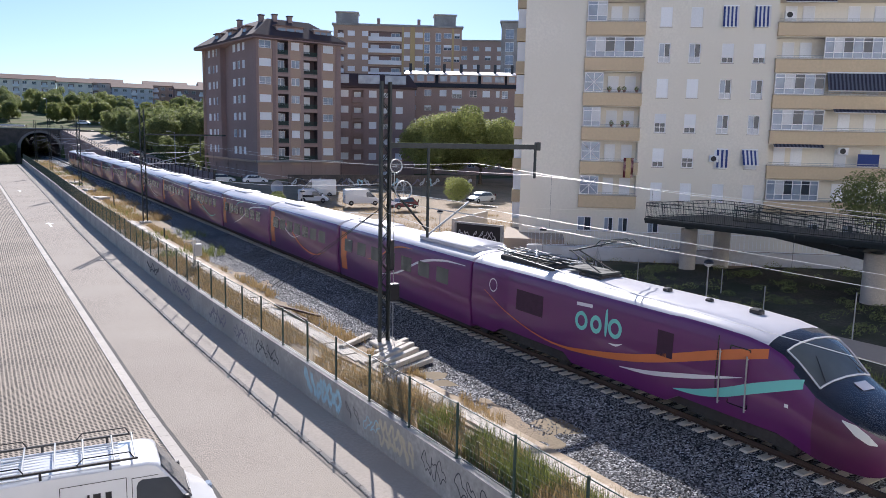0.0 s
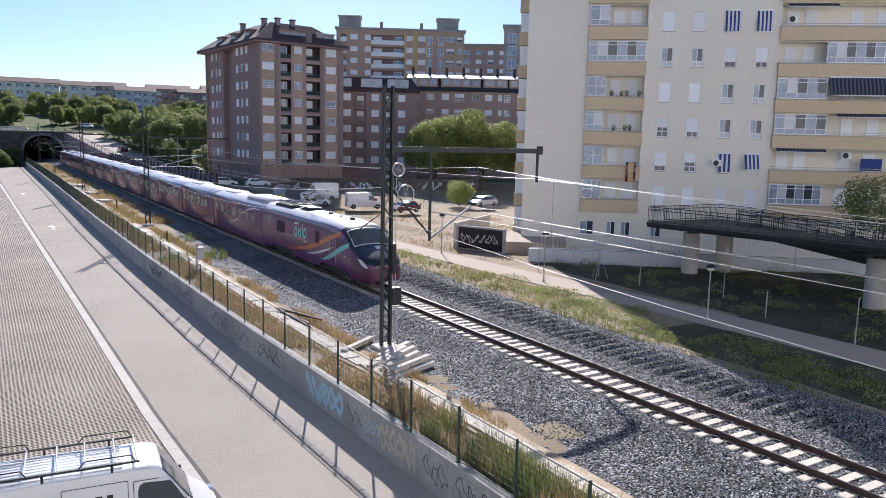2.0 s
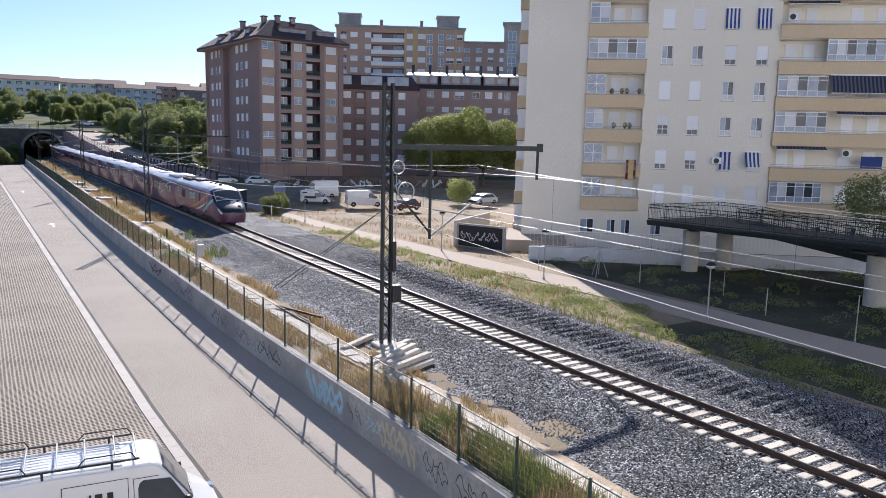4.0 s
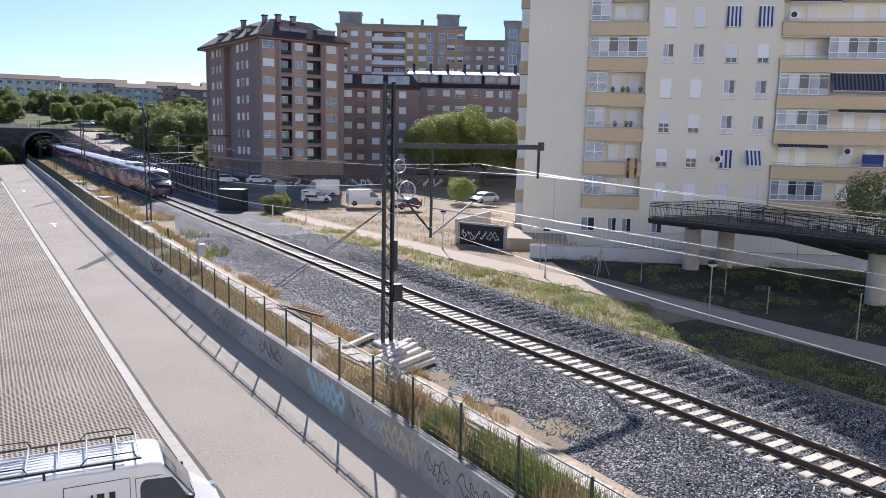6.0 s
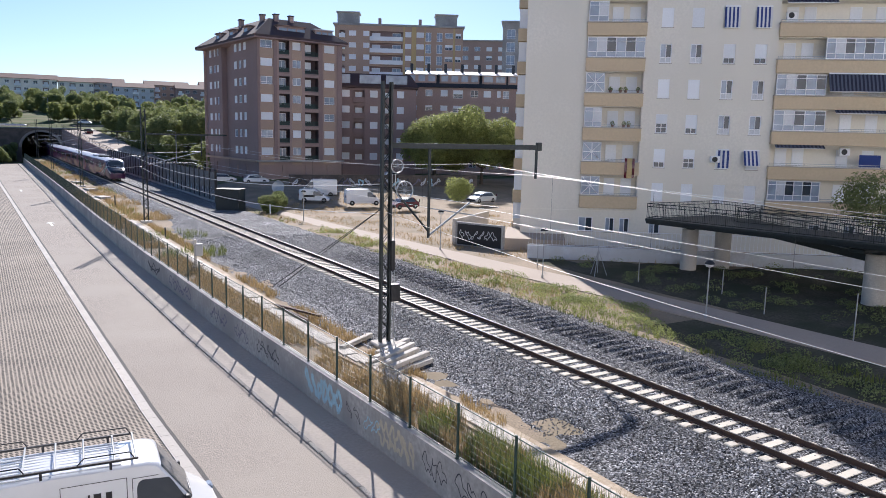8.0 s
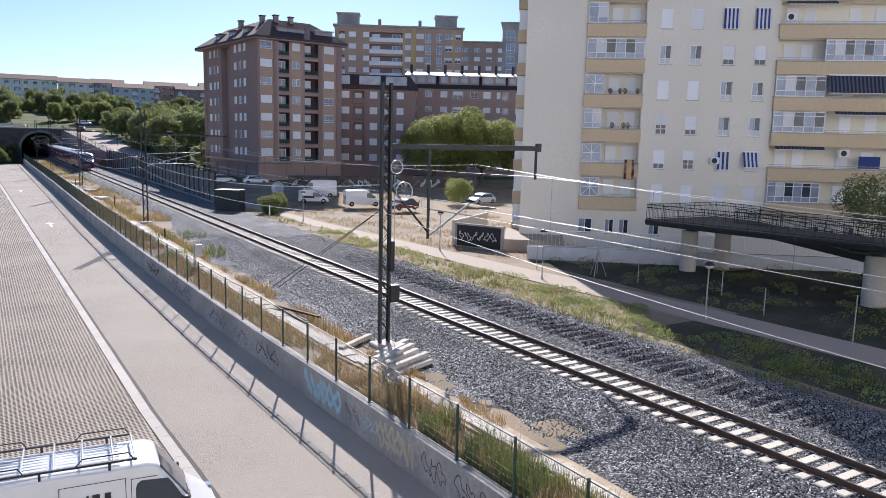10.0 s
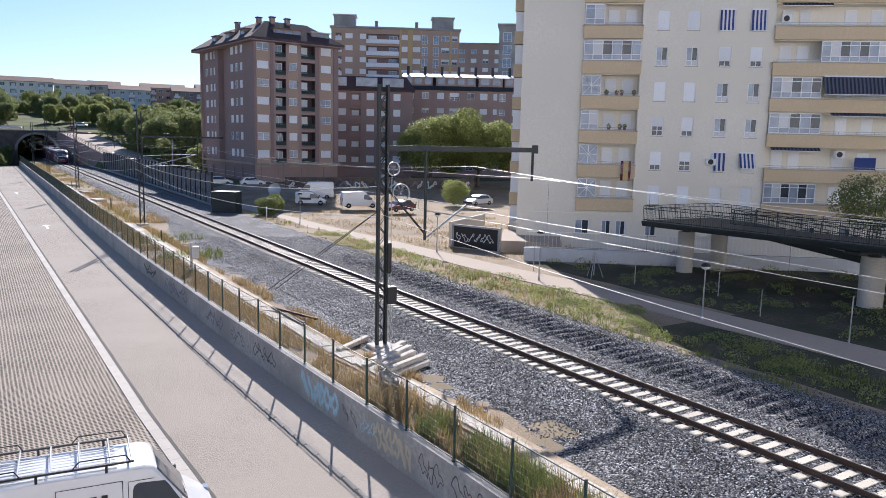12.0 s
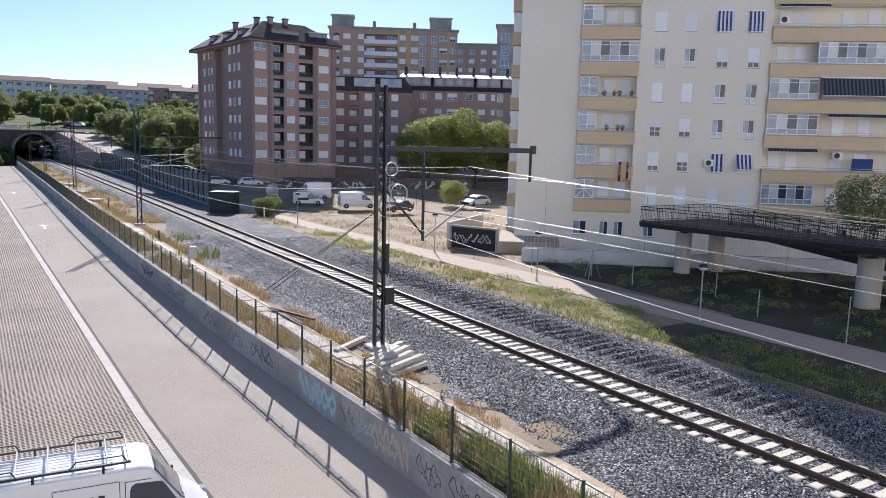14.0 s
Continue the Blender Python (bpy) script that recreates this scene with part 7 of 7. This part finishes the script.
def loose_stones():
    """Single ballast stones lying proud of the bed near the camera."""
    r = random.Random(9)
    b = Build()
    shape = [(1, 0, 0), (-1, 0, 0), (0, 1, 0), (0, -1, 0), (0, 0, 1), (0, 0, -1)]
    faces = [(0, 2, 4), (2, 1, 4), (1, 3, 4), (3, 0, 4), (2, 0, 5), (1, 2, 5), (3, 1, 5), (0, 3, 5)]
    n = 0
    while n < 52000:
        x, y = r.uniform(-4.6, 8.4), 5 + 62 * r.random() ** 1.7
        if -0.55 < x < 2.05 and r.random() < 0.75:
            continue
        if x < -4.0 and noise.noise(Vector((x, y * 0.5, 4))) > 0:
            continue
        if x < 0 and bed_z(x, y) < -0.64 and r.random() < 0.25:
            continue
        s = r.uniform(0.018, 0.04)
        m = Matrix.Translation((x, y, max(bed_z(x, y), ground_z(x, y)) + s * 0.35)) @ Euler((r.uniform(0, 6), r.uniform(0, 6), r.uniform(0, 6))).to_matrix().to_4x4()
        b.add([Vector(p) * s * r.uniform(0.7, 1.25) for p in shape], faces, M["stone"], m)
        n += 1
    tagged(part("loose_stones", b), "loose broken grey stones on the ballast", "stones", "", "stuff")


# ---- footbridge and lamps ----
def footbridge():
    root = thing("footbridge", "dark steel footbridge ramp on concrete piers", "bridge")
    for x, y, top in ((27.1, 39.1, 2.3), (30.3, 38.5, 2.4), (27.8, 25.0, 2.35)):
        p = Build()
        r = 0.75 if y < 30 else 0.62
        p.lathe([(r, -3.0 + 1.4), (r, top)], (x, y, 0), 20, M["concrete_pale"])
        p.lathe([(r * 0.55, top), (r * 0.55, top + 0.5)], (x, y, 0), 14, M["steel_dark"])
        part("pier", p, None, root, "round concrete pier", True)
    deck = Build()
    rings = []
    for y, z in ((41.2, 3.05), (36, 3.15), (29, 3.3), (23, 3.45), (10, 3.8), (-6, 4.2)):
        rings.append([(24.3, y, z - 0.12), (24.4, y, z - 0.4), (28.5, y, z - 0.4), (28.6, y, z - 0.12), (28.6, y, z), (24.3, y, z)])
    deck.loft(rings, M["steel_dark"])
    part("deck", deck, None, root)
    land = Build().box(28.6, 32.6, 36.8, 41.2, 2.45, 3.03, M["steel_dark"], None, 0.03)
    part("landing", land, None, root)
    rings = []
    for y, z in ((36.8, 3.03), (29, 2.3), (20, 1.5), (6, 0.2), (-2, -0.6)):
        rings.append([(29.2, y, z - 0.5), (32.4, y, z - 0.5), (32.4, y, z), (29.2, y, z)])
    part("lower_ramp", Build().loft(rings, M["steel_dark"]), None, root)
    part("crossbeam", Build().box(26.2, 31.4, 38.3, 39.5, 2.75, 3.0, M["steel_dark"], None, 0.05), None, root)
    part("crossbeam", Build().box(25.2, 30.4, 24.5, 25.5, 2.6, 2.85, M["steel_dark"], None, 0.05), None, root)

    def rail(a, c, name="railing"):
        a, c = Vector(a), Vector(c)
        b = Build()
        n = int((c - a).length / 0.15)
        for k in range(n + 1):
            p = a.lerp(c, k / n)
            r = 0.03 if k % 12 == 0 else 0.011
            b.rod(p, p + Vector((0, 0, 1.18)), r, r, 4, M["steel_dark"], False)
        for h in (0.1, 0.95, 1.18):
            b.rod(a + Vector((0, 0, h)), c + Vector((0, 0, h)), 0.028, 0.028, 5, M["steel_dark"])
        part(name, b, None, root)
    for x in (24.35, 28.5):
        for (y0, z0), (y1, z1) in (((36 if x > 25 else 41.1, 3.05), (29, 3.3)), ((29, 3.3), (23, 3.45)), ((23, 3.45), (10, 3.8)), ((10, 3.8), (-6, 4.2))):
            rail((x, y0, z0), (x, y1, z1))
    rail((24.35, 41.1, 3.05), (32.5, 41.1, 3.05))
    rail((32.5, 41.1, 3.05), (32.5, 36.8, 3.05))
    for x in (29.25, 32.35):
        rail((x, 36.8, 3.03), (x, 29, 2.3))
        rail((x, 29, 2.3), (x, 20, 1.5))
        rail((x, 20, 1.5), (x, 6, 0.2))


def path_lamp(x, y, height, z0=-0.8, head=True):
    root = thing("path_lamp", "slim path lamp with a white globe under a dark cap", "street lamp", "path lamps", at=pose(x, y, z0))
    part("pole", Build().rod((0, 0, 0), (0, 0, height), 0.05, 0.035, 8, M["steel_grey"]), None, root)
    part("base", Build().rod((0, 0, 0), (0, 0, 0.25), 0.09, 0.08, 8, M["steel_grey"]), None, root)
    if head:
        g = Build().lathe([(0.06, 0), (0.19, 0.06), (0.25, 0.17), (0.25, 0.2)], (0, 0, height), 16, M["lamp_white"])
        part("globe", g, None, root, "white globe", True)
        part("cap", Build().lathe([(0.27, 0.2), (0.26, 0.27), (0.17, 0.37), (0.02, 0.41)], (0, 0, height), 16, M["black"]), None, root, "dark cap", True)


def lamps():
    for x, y, h in ((13.95, 40.84, 3.2), (14.75, 27.29, 2.9), (11.12, 79.82, 3.1), (14.25, 55.3, 3.1)):
        path_lamp(x, y, h)
    for x, y, h in ((17.65, 20.48, 2.5), (18.9, 26.5, 1.6), (21.5, 31.5, 1.6), (19.5, 37, 1.6), (16.4, 44.5, 2.0)):
        p = thing("fence_stake", "thin grey stake beside the path", "post", "stakes", at=pose(x, y, -0.85))
        part("stake", Build().rod((0, 0, 0), (0, 0, h), 0.035, 0.03, 6, M["steel_grey"]), None, p)
    tri = thing("tripod_stand", "three-legged grey steel stand on the bank", "stand", at=pose(18.6, 40.2, -0.85))
    for a in (90, 210, 330):
        part("leg", Build().rod((0, 0, 1.9), (0.7 * math.cos(radians(a)), 0.7 * math.sin(radians(a)), 0), 0.025, 0.025, 6, M["steel_grey"]), None, tri)
    part("mast", Build().rod((0, 0, 0.2), (0, 0, 2.2), 0.03, 0.03, 6, M["steel_grey"]), None, tri)
    for x, y, z, h in ((56.5, 155, 0.4, 9.0), (12.6, 150, 0.6, 8.0), (-24, 250, -1.9, 9.5), (30, 265, 8, 9), (2, 300, 10, 9)):
        s = thing("street_lamp", "tall grey street lamp with a single arm", "street lamp", "street lamps", at=pose(x, y, z))
        part("pole", Build().rod((0, 0, 0), (0, 0, h), 0.11, 0.06, 8, M["steel_grey"]), None, s)
        part("arm", Build().rod((0, 0, h), (-0.9, -0.3, h + 0.25), 0.05, 0.04, 6, M["steel_grey"]), None, s)
        part("lantern", Build().box(-1.6, -0.8, -0.55, -0.15, h + 0.18, h + 0.34, M["lamp_white"], None, 0.05), None, s)
    c = thing("canopy_lamp", "pale flat lamp canopy over the road's end", "street lamp", at=pose(-13, 190, ROAD_Z))
    part("pole", Build().rod((-6, 0, 0), (-6, 0, 11), 0.12, 0.08, 8, M["steel_grey"]), None, c)
    part("canopy", Build().box(-6.2, 2.6, -0.6, 0.6, 11, 11.5, M["zinc"], None, 0.15), None, c)
    d = thing("satellite_dish", "pale dish on a braced post", "antenna", at=pose(13.2, 94, -0.6))
    part("dish", Build().lathe([(0.05, 0), (0.5, 0.06), (0.85, 0.2), (0.83, 0.22), (0.4, 0.09)], (0, 0, 0), 20, M["steel_grey"], pose(0, 0, 2.6, 80, 0, -40)), None, d, "", True)
    part("post", Build().rod((0.6, 0, 0), (0.6, 0, 2.4), 0.06, 0.06, 6, M["steel_grey"]), None, d)
    part("brace", Build().rod((-1.8, 0, 0), (0.6, 0, 2.0), 0.04, 0.04, 6, M["steel_grey"]), None, d)


# ---- vehicles ----
def wheel(parent, x, y, r, side):
    w = part("wheel", Build().lathe([(r * 0.62, -0.1), (r * 0.95, -0.11), (r, -0.07), (r, 0.07), (r * 0.95, 0.11), (r * 0.62, 0.1)], (0, 0, 0), 20, M["rubber"], pose(0, 0, 0, 0, 90, 0)), None, parent, "", True, pose(x, y, r))
    part("rim", Build().lathe([(r * 0.2, -0.105), (r * 0.62, -0.09), (r * 0.62, 0.09), (r * 0.2, 0.105)], (0, 0, 0), 14, M["steel_grey"], pose(0, 0, 0, 0, 90, 0)), None, w)


def vehicle(name, label, at, paint, length, width, height, hood, cab, panel=True, glass_from=None):
    """A van or car that points along +y, its tail at y = 0: side profile lofted over the width."""
    root = thing(name, label, "van" if panel else "car", at=at)
    belt = height * 0.5 if panel else height * 0.6
    L, H = length, height
    if panel:
        prof = [(0.0, 0.35), (0.0, H * 0.9), (0.12, H * 0.985), (L * 0.3, H), (L - hood - cab, H * 0.995), (L - hood - cab * 0.75, H * 0.97), (L - hood + 0.12, belt + 0.08), (L - 0.35, belt - 0.18), (L - 0.05, belt - 0.45), (L, 0.45), (L - 0.1, 0.28), (0.1, 0.28)]
    else:
        prof = [(0.0, 0.4), (0.02, belt), (0.35, belt + 0.05), (0.9, H * 0.97), (1.6, H), (L - hood - cab, H * 0.99), (L - hood - cab * 0.4, H * 0.86), (L - hood + 0.15, belt + 0.06), (L - 0.4, belt - 0.12), (L - 0.05, belt - 0.3), (L, 0.45), (L - 0.1, 0.25), (0.1, 0.25)]
    w = width / 2
    cen = Vector((0, L / 2, H * 0.45))
    rings = []
    for x, s in ((-w, 0.955), (-w + 0.05, 0.985), (-w + 0.16, 1.0), (0, 1.008), (w - 0.16, 1.0), (w - 0.05, 0.985), (w, 0.955)):
        ring = []
        for y, z in prof:
            tuck = 0.10 * smooth01(belt, H, z) if abs(x) > w - 0.2 else 0
            xx = x - math.copysign(tuck, x) if x else 0
            ring.append((xx, L / 2 + (y - L / 2) * s, H * 0.45 + (z - H * 0.45) * s))
        rings.append(ring)
    body = Build().loft(rings, paint)
    part("body", body, None, root, "", True)
    # windscreen, side glass, lamps
    i0 = 5 if panel else 6
    (ya, za), (yb, zb) = prof[i0], prof[i0 + 1]
    d = Vector((0, yb - ya, zb - za)).normalized()
    up = Vector((0, -d.z, d.y))
    if up.z < 0:
        up = -up
    ws = Build()
    for r0, r1 in zip(rings[1:5], rings[2:6]):
        pts = []
        for ring, lo, hi in ((r0, 0.06, 0.94), (r1, 0.06, 0.94)):
            a, c = Vector(ring[i0]), Vector(ring[i0 + 1])
            pts.append((a.lerp(c, lo) + up * 0.012, a.lerp(c, hi) + up * 0.012))
        ws.face([pts[0][0], pts[1][0], pts[1][1], pts[0][1]], M["glass"])
    part("windscreen", ws, None, root)
    for sx in (-1, 1):
        g = Build()
        x = sx * (w - 0.003)
        if panel:
            y0, y1 = glass_from or L - hood - cab * 0.98, L - hood - 0.02
            pts = [(y0 + 0.06, belt + 0.04), (y1, belt + 0.02), (y1 - 0.02, belt + 0.1), (L - hood - cab * 0.42, H * 0.77), (L - hood - cab * 0.52, H * 0.82), (y0 + 0.14, H * 0.835), (y0 + 0.04, H * 0.81), (y0, H * 0.76), (y0, belt + 0.12)]
        else:
            pts = [(0.7, belt + 0.05), (L - hood - 0.1, belt + 0.05), (L - hood - cab * 0.55, H * 0.9), (1.1, H * 0.92)]
        g.face([(x - sx * 0.10 * smooth01(belt, H, z) + sx * 0.012, y, z) for y, z in pts][:: 1 if sx > 0 else -1], M["glass"])
        part("side_window", g, None, root)
        part("headlight", Build().box(sx * w * 0.8 - 0.17, sx * w * 0.8 + 0.17, L - 0.22, L - 0.02, belt - 0.52, belt - 0.34, M["glass_pale"], None, 0.04), None, root)
        part("mirror", Build().box(sx * (w + 0.1) - 0.09, sx * (w + 0.1) + 0.09, L - hood - 0.15, L - hood, belt + 0.05, belt + 0.32, M["black"], None, 0.03), None, root)
        r = 0.34 if panel else 0.31
        for y in (L * 0.18, L - hood * 0.72 - 0.1):
            wheel(root, sx * (w - 0.1), y, r, sx)
        part("tail_light", Build().box(sx * (w - 0.1) - 0.07, sx * (w - 0.1) + 0.07, -0.02, 0.05, belt - 0.1, belt + 0.3, M["car_red"], None, 0.02), None, root)
    part("bumper", Build().box(-w * 0.93, w * 0.93, L - 0.2, L + 0.03, 0.3, 0.58, M["black"], None, 0.05), None, root)
    return root


def vehicles():
    # the delivery van by the road, nose towards the track
    v = vehicle("delivery_van", "white delivery van with a black roof rack, parked on the pavers", pose(-20.36, 20.5, ROAD_Z, 0, 0, -95.5), M["van_white"], 5.8, 2.0, 2.55, 0.85, 0.95, True, 3.68)
    L = 4.0
    rack = Build()
    for sx in (-0.86, 0.86):
        rack.box(sx - 0.025, sx + 0.025, -0.3, 3.75, 2.680, 2.730, M["black"])
        for y0, y1 in ((0.2, 1.2), (2.35, 3.65)):
            rack.rod((sx, y0, 2.730), (sx, y0 + 0.15, 2.890), 0.016, 0.016, 6, M["black"])
            rack.rod((sx, y0 + 0.15, 2.890), (sx, y1 - 0.1, 2.890), 0.016, 0.016, 6, M["black"])
            rack.rod((sx, y1 - 0.1, 2.890), (sx, y1, 2.730), 0.016, 0.016, 6, M["black"])
        for y in (0.3, 1.55, 3.1):
            rack.box(sx - 0.02, sx + 0.02, y - 0.03, y + 0.03, 2.490, 2.690, M["black"])
    part("roof_rack", rack, None, v, "black steel roof rack")
    for y in (-0.2, 0.45, 1.15, 1.85, 2.5, 3.2, 3.7):
        part("crossbar", Build().rod((-0.86, y, 2.720), (0.86, y, 2.720), 0.025, 0.025, 8, M["steel_grey"]), None, v, "grey steel crossbar")
    for k in range(9):
        x = -0.72 + 0.18 * k
        part("roof_rib", Build().box(x - 0.035, x + 0.035, 0.25, 3.35, 2.540, 2.565, M["van_white"], None, 0.008), None, v)
    door = Build()
    x = 1.004
    for a, c in (((1.95, 0.5), (1.95, 2.25)), ((1.95, 2.25), (3.45, 2.25)), ((3.45, 2.25), (3.45, 0.5)), ((3.58, 2.2), (3.58, 0.5)), ((3.58, 2.2), (4.2, 2.2))):
        door.rod((x - 0.06 * smooth01(1.15, 2.3, a[1]), a[0], a[1]), (x - 0.06 * smooth01(1.15, 2.3, c[1]), c[0], c[1]), 0.008, 0.008, 4, M["black"])
    part("door_seam", door, None, v)
    let = Build()
    for y0, y1, z0, z1 in ((2.25, 2.33, 1.72, 1.86), (2.37, 2.52, 1.72, 1.86), (2.55, 2.6, 1.72, 1.96), (2.68, 2.85, 1.72, 1.96), (2.88, 2.91, 1.72, 1.76), (2.96, 3.1, 1.72, 1.96), (3.14, 3.18, 1.72, 1.76)):
        let.box(x - 0.08, x - 0.026, y0, y1, z0, z1, M["black"])
    part("lettering_bar", let, None, v, "dark bars of lettering")
    part("wiper", Build().rod((0.6, 5.0, 1.5), (-0.1, 5.0, 1.5), 0.012, 0.012, 5, M["black"]), None, v)
    # parked beyond the waste ground
    a = vehicle("small_van", "small white van with dark lettering", pose(17.9, 99.0, -0.45, 0, 0, -117), M["van_white"], 4.3, 1.8, 1.85, 1.0, 1.3)
    part("lettering_bar", Build().box(0.9, 0.93, 0.6, 2.2, 0.75, 1.05, M["black"]), None, a, "dark bar of lettering")
    b = vehicle("tall_van", "tall white van with a dark painted shape", pose(26.0, 104.5, -0.3, 0, 0, 68), M["van_white"], 5.6, 2.0, 2.6, 0.9, 1.2)
    part("painted_shape", scrawl(random.Random(2), 0, 1.6, 0, 0.6, 0.35), M["black"], b, "dark painted shape", False, pose(1.02, 2.2, 1.7, 0, 0, 90))
    vehicle("white_van", "plain white panel van", pose(21.9, 92.6, -0.45, 0, 0, -105), M["van_white"], 4.8, 1.9, 2.2, 0.8, 1.1)
    vehicle("red_car", "dark red hatchback parked on waste ground", pose(29.5, 86.6, -0.5, 0, 0, 100), M["car_red"], 4.2, 1.75, 1.5, 1.0, 1.0, False)
    vehicle("silver_car", "silver estate car parked by a fence", pose(44, 89.5, -0.3, 0, 0, 102), M["car_silver"], 4.5, 1.8, 1.5, 1.1, 1.0, False)
    vehicle("pale_car", "pale grey parked car", pose(14.0, 130.6, 0.35, 0, 0, -105), M["car_silver"], 4.3, 1.75, 1.5, 1.1, 1.0, False)
    vehicle("white_car", "white car parked beside the street", pose(18.2, 126, 0.4, 0, 0, -100), M["van_white"], 4.3, 1.75, 1.5, 1.1, 1.0, False)
    vehicle("climbing_car", "dark red car climbing the ramp road", pose(0, 0, 0), M["car_red"], 4.2, 1.75, 1.5, 1.1, 1.0, False)
    for x, y, a in ((10, 287, -96), (17, 289, -96), (24, 290.5, -95), (33, 292.5, -95)):
        q = vehicle("hillside_car", "pale car parked along the hillside road", pose(x, y, ground_z(x, y + 4) + 0.3, 0, 0, a), M["car_silver"], 4.3, 1.75, 1.5, 1.1, 1.0, False)
    vehicle("far_white_car", "white car parked by the brown block", pose(45.5, 128, 0.6, 0, 0, -95), M["van_white"], 4.3, 1.75, 1.5, 1.1, 1.0, False)


# ---- pieces of the road's edge ----
def road_edge():
    walk_root = thing("sidewalk", "narrow pinkish sidewalk below the wall", "sidewalk", "", "structure")
    part("paving", strip(-10.4, -8.3, -40, 258, ROAD_Z + 0.05, 0.2, M["sidewalk"], 4, 1.0), None, walk_root)
    stone = Build().box(-0.09, 0.09, 0.01, 0.99, -0.2, 0.06, M["kerb"], None, 0.02).mesh("kerb_stone")
    for k in range(170):
        y = 10 + k
        part("kerb_stone", stone, None, walk_root, "", False, pose(-10.49 + (wall_x(y) + 8.5), y, ROAD_Z))
    edge = thing("edging", "pale concrete edging beside the parking ground", "edging", "", "structure")
    slab = Build().box(-0.2, 0.2, 0.002, 0.998, -0.1, 0.03, M["edging"], None, 0.006).mesh("edging_slab")

    ex = edge_x
    for k in range(165):
        y = 12 + k
        t = math.degrees(math.atan2(ex(y) - ex(y + 1), 1))
        part("edging_slab", slab, None, edge, "", False, pose(ex(y), y, ROAD_Z + 0.01, 0, 0, t))
    tar = Build()
    tar.loft([[(ex(y) + 0.2, y, ROAD_Z - 0.05), (ex(y) + 0.36 + 0.05 * noise.noise(Vector((y * 1.3, 0, 0))), y, ROAD_Z - 0.05), (ex(y) + 0.36 + 0.05 * noise.noise(Vector((y * 1.3, 0, 0))), y, ROAD_Z + 0.006), (ex(y) + 0.2, y, ROAD_Z + 0.006)] for y in range(-20, 190, 1)], M["tar"])
    part("gutter", tar, None, edge, "dark rough gutter strip")
    for x, y in ((-13.13, 95.9), (-13.83, 148.4)):
        a = thing("road_arrow", "white painted arrow on the asphalt", "road marking", "road arrows", at=pose(x, y, ROAD_Z + 0.006))
        m = Build()
        m.face([(-0.12, -2.2, 0), (0.12, -2.2, 0), (0.12, 0.6, 0), (-0.12, 0.6, 0)], M["paint"])
        m.face([(-0.5, 0.6, 0), (0.5, 0.6, 0), (0, 2.0, 0)], M["paint"])
        part("marking", m, None, a)


def bounce_wall():
    """An added, unseen white wall behind the viewpoint that bounces sunlight onto shaded fronts."""
    b = Build().box(-110, 140, -37, -35, ROAD_Z, 38, M["bounce_white"])
    setting("wall_south", b, M["bounce_white"], "plain white wall added unseen to bounce sunlight", "wall")


CAR_ROWS = ((0, 196), (4, 228), (6.5, 245), (7.5, 252), (11, 271), (14, 288))


# ---- the place ----
ground()
streets()
ballast()
rails()
road_wall()
portal()
cream_block()
boundary_wall()
brown_block()
other_buildings()
bounce_wall()
footbridge()
plants()
the_train = train()
overhead_line()
barrier()
vehicles()
trackside()
lamps()
loose_stones()
bank_scrub()
wall_graffiti()
fence()
road_edge()
track_sleepers()


def motions():
    car = bpy.data.objects["climbing_car"]
    rows = []
    for t, y in CAR_ROWS:
        x = ramp_x(y) + 5.2
        z = lerp(0.7, HILL_Z - 0.3, clamp01((y - 178) / 94)) + 0.3
        if y > 274:
            z = ground_z(x, y) + 0.35
        rows.append((t, pose(x, y, z, 4.6, 0, 4)))
    walk(car, rows)
    walk(the_train, [(t, pose(0.7525, y, 0)) for t, y in TRAIN_ROWS])


motions()
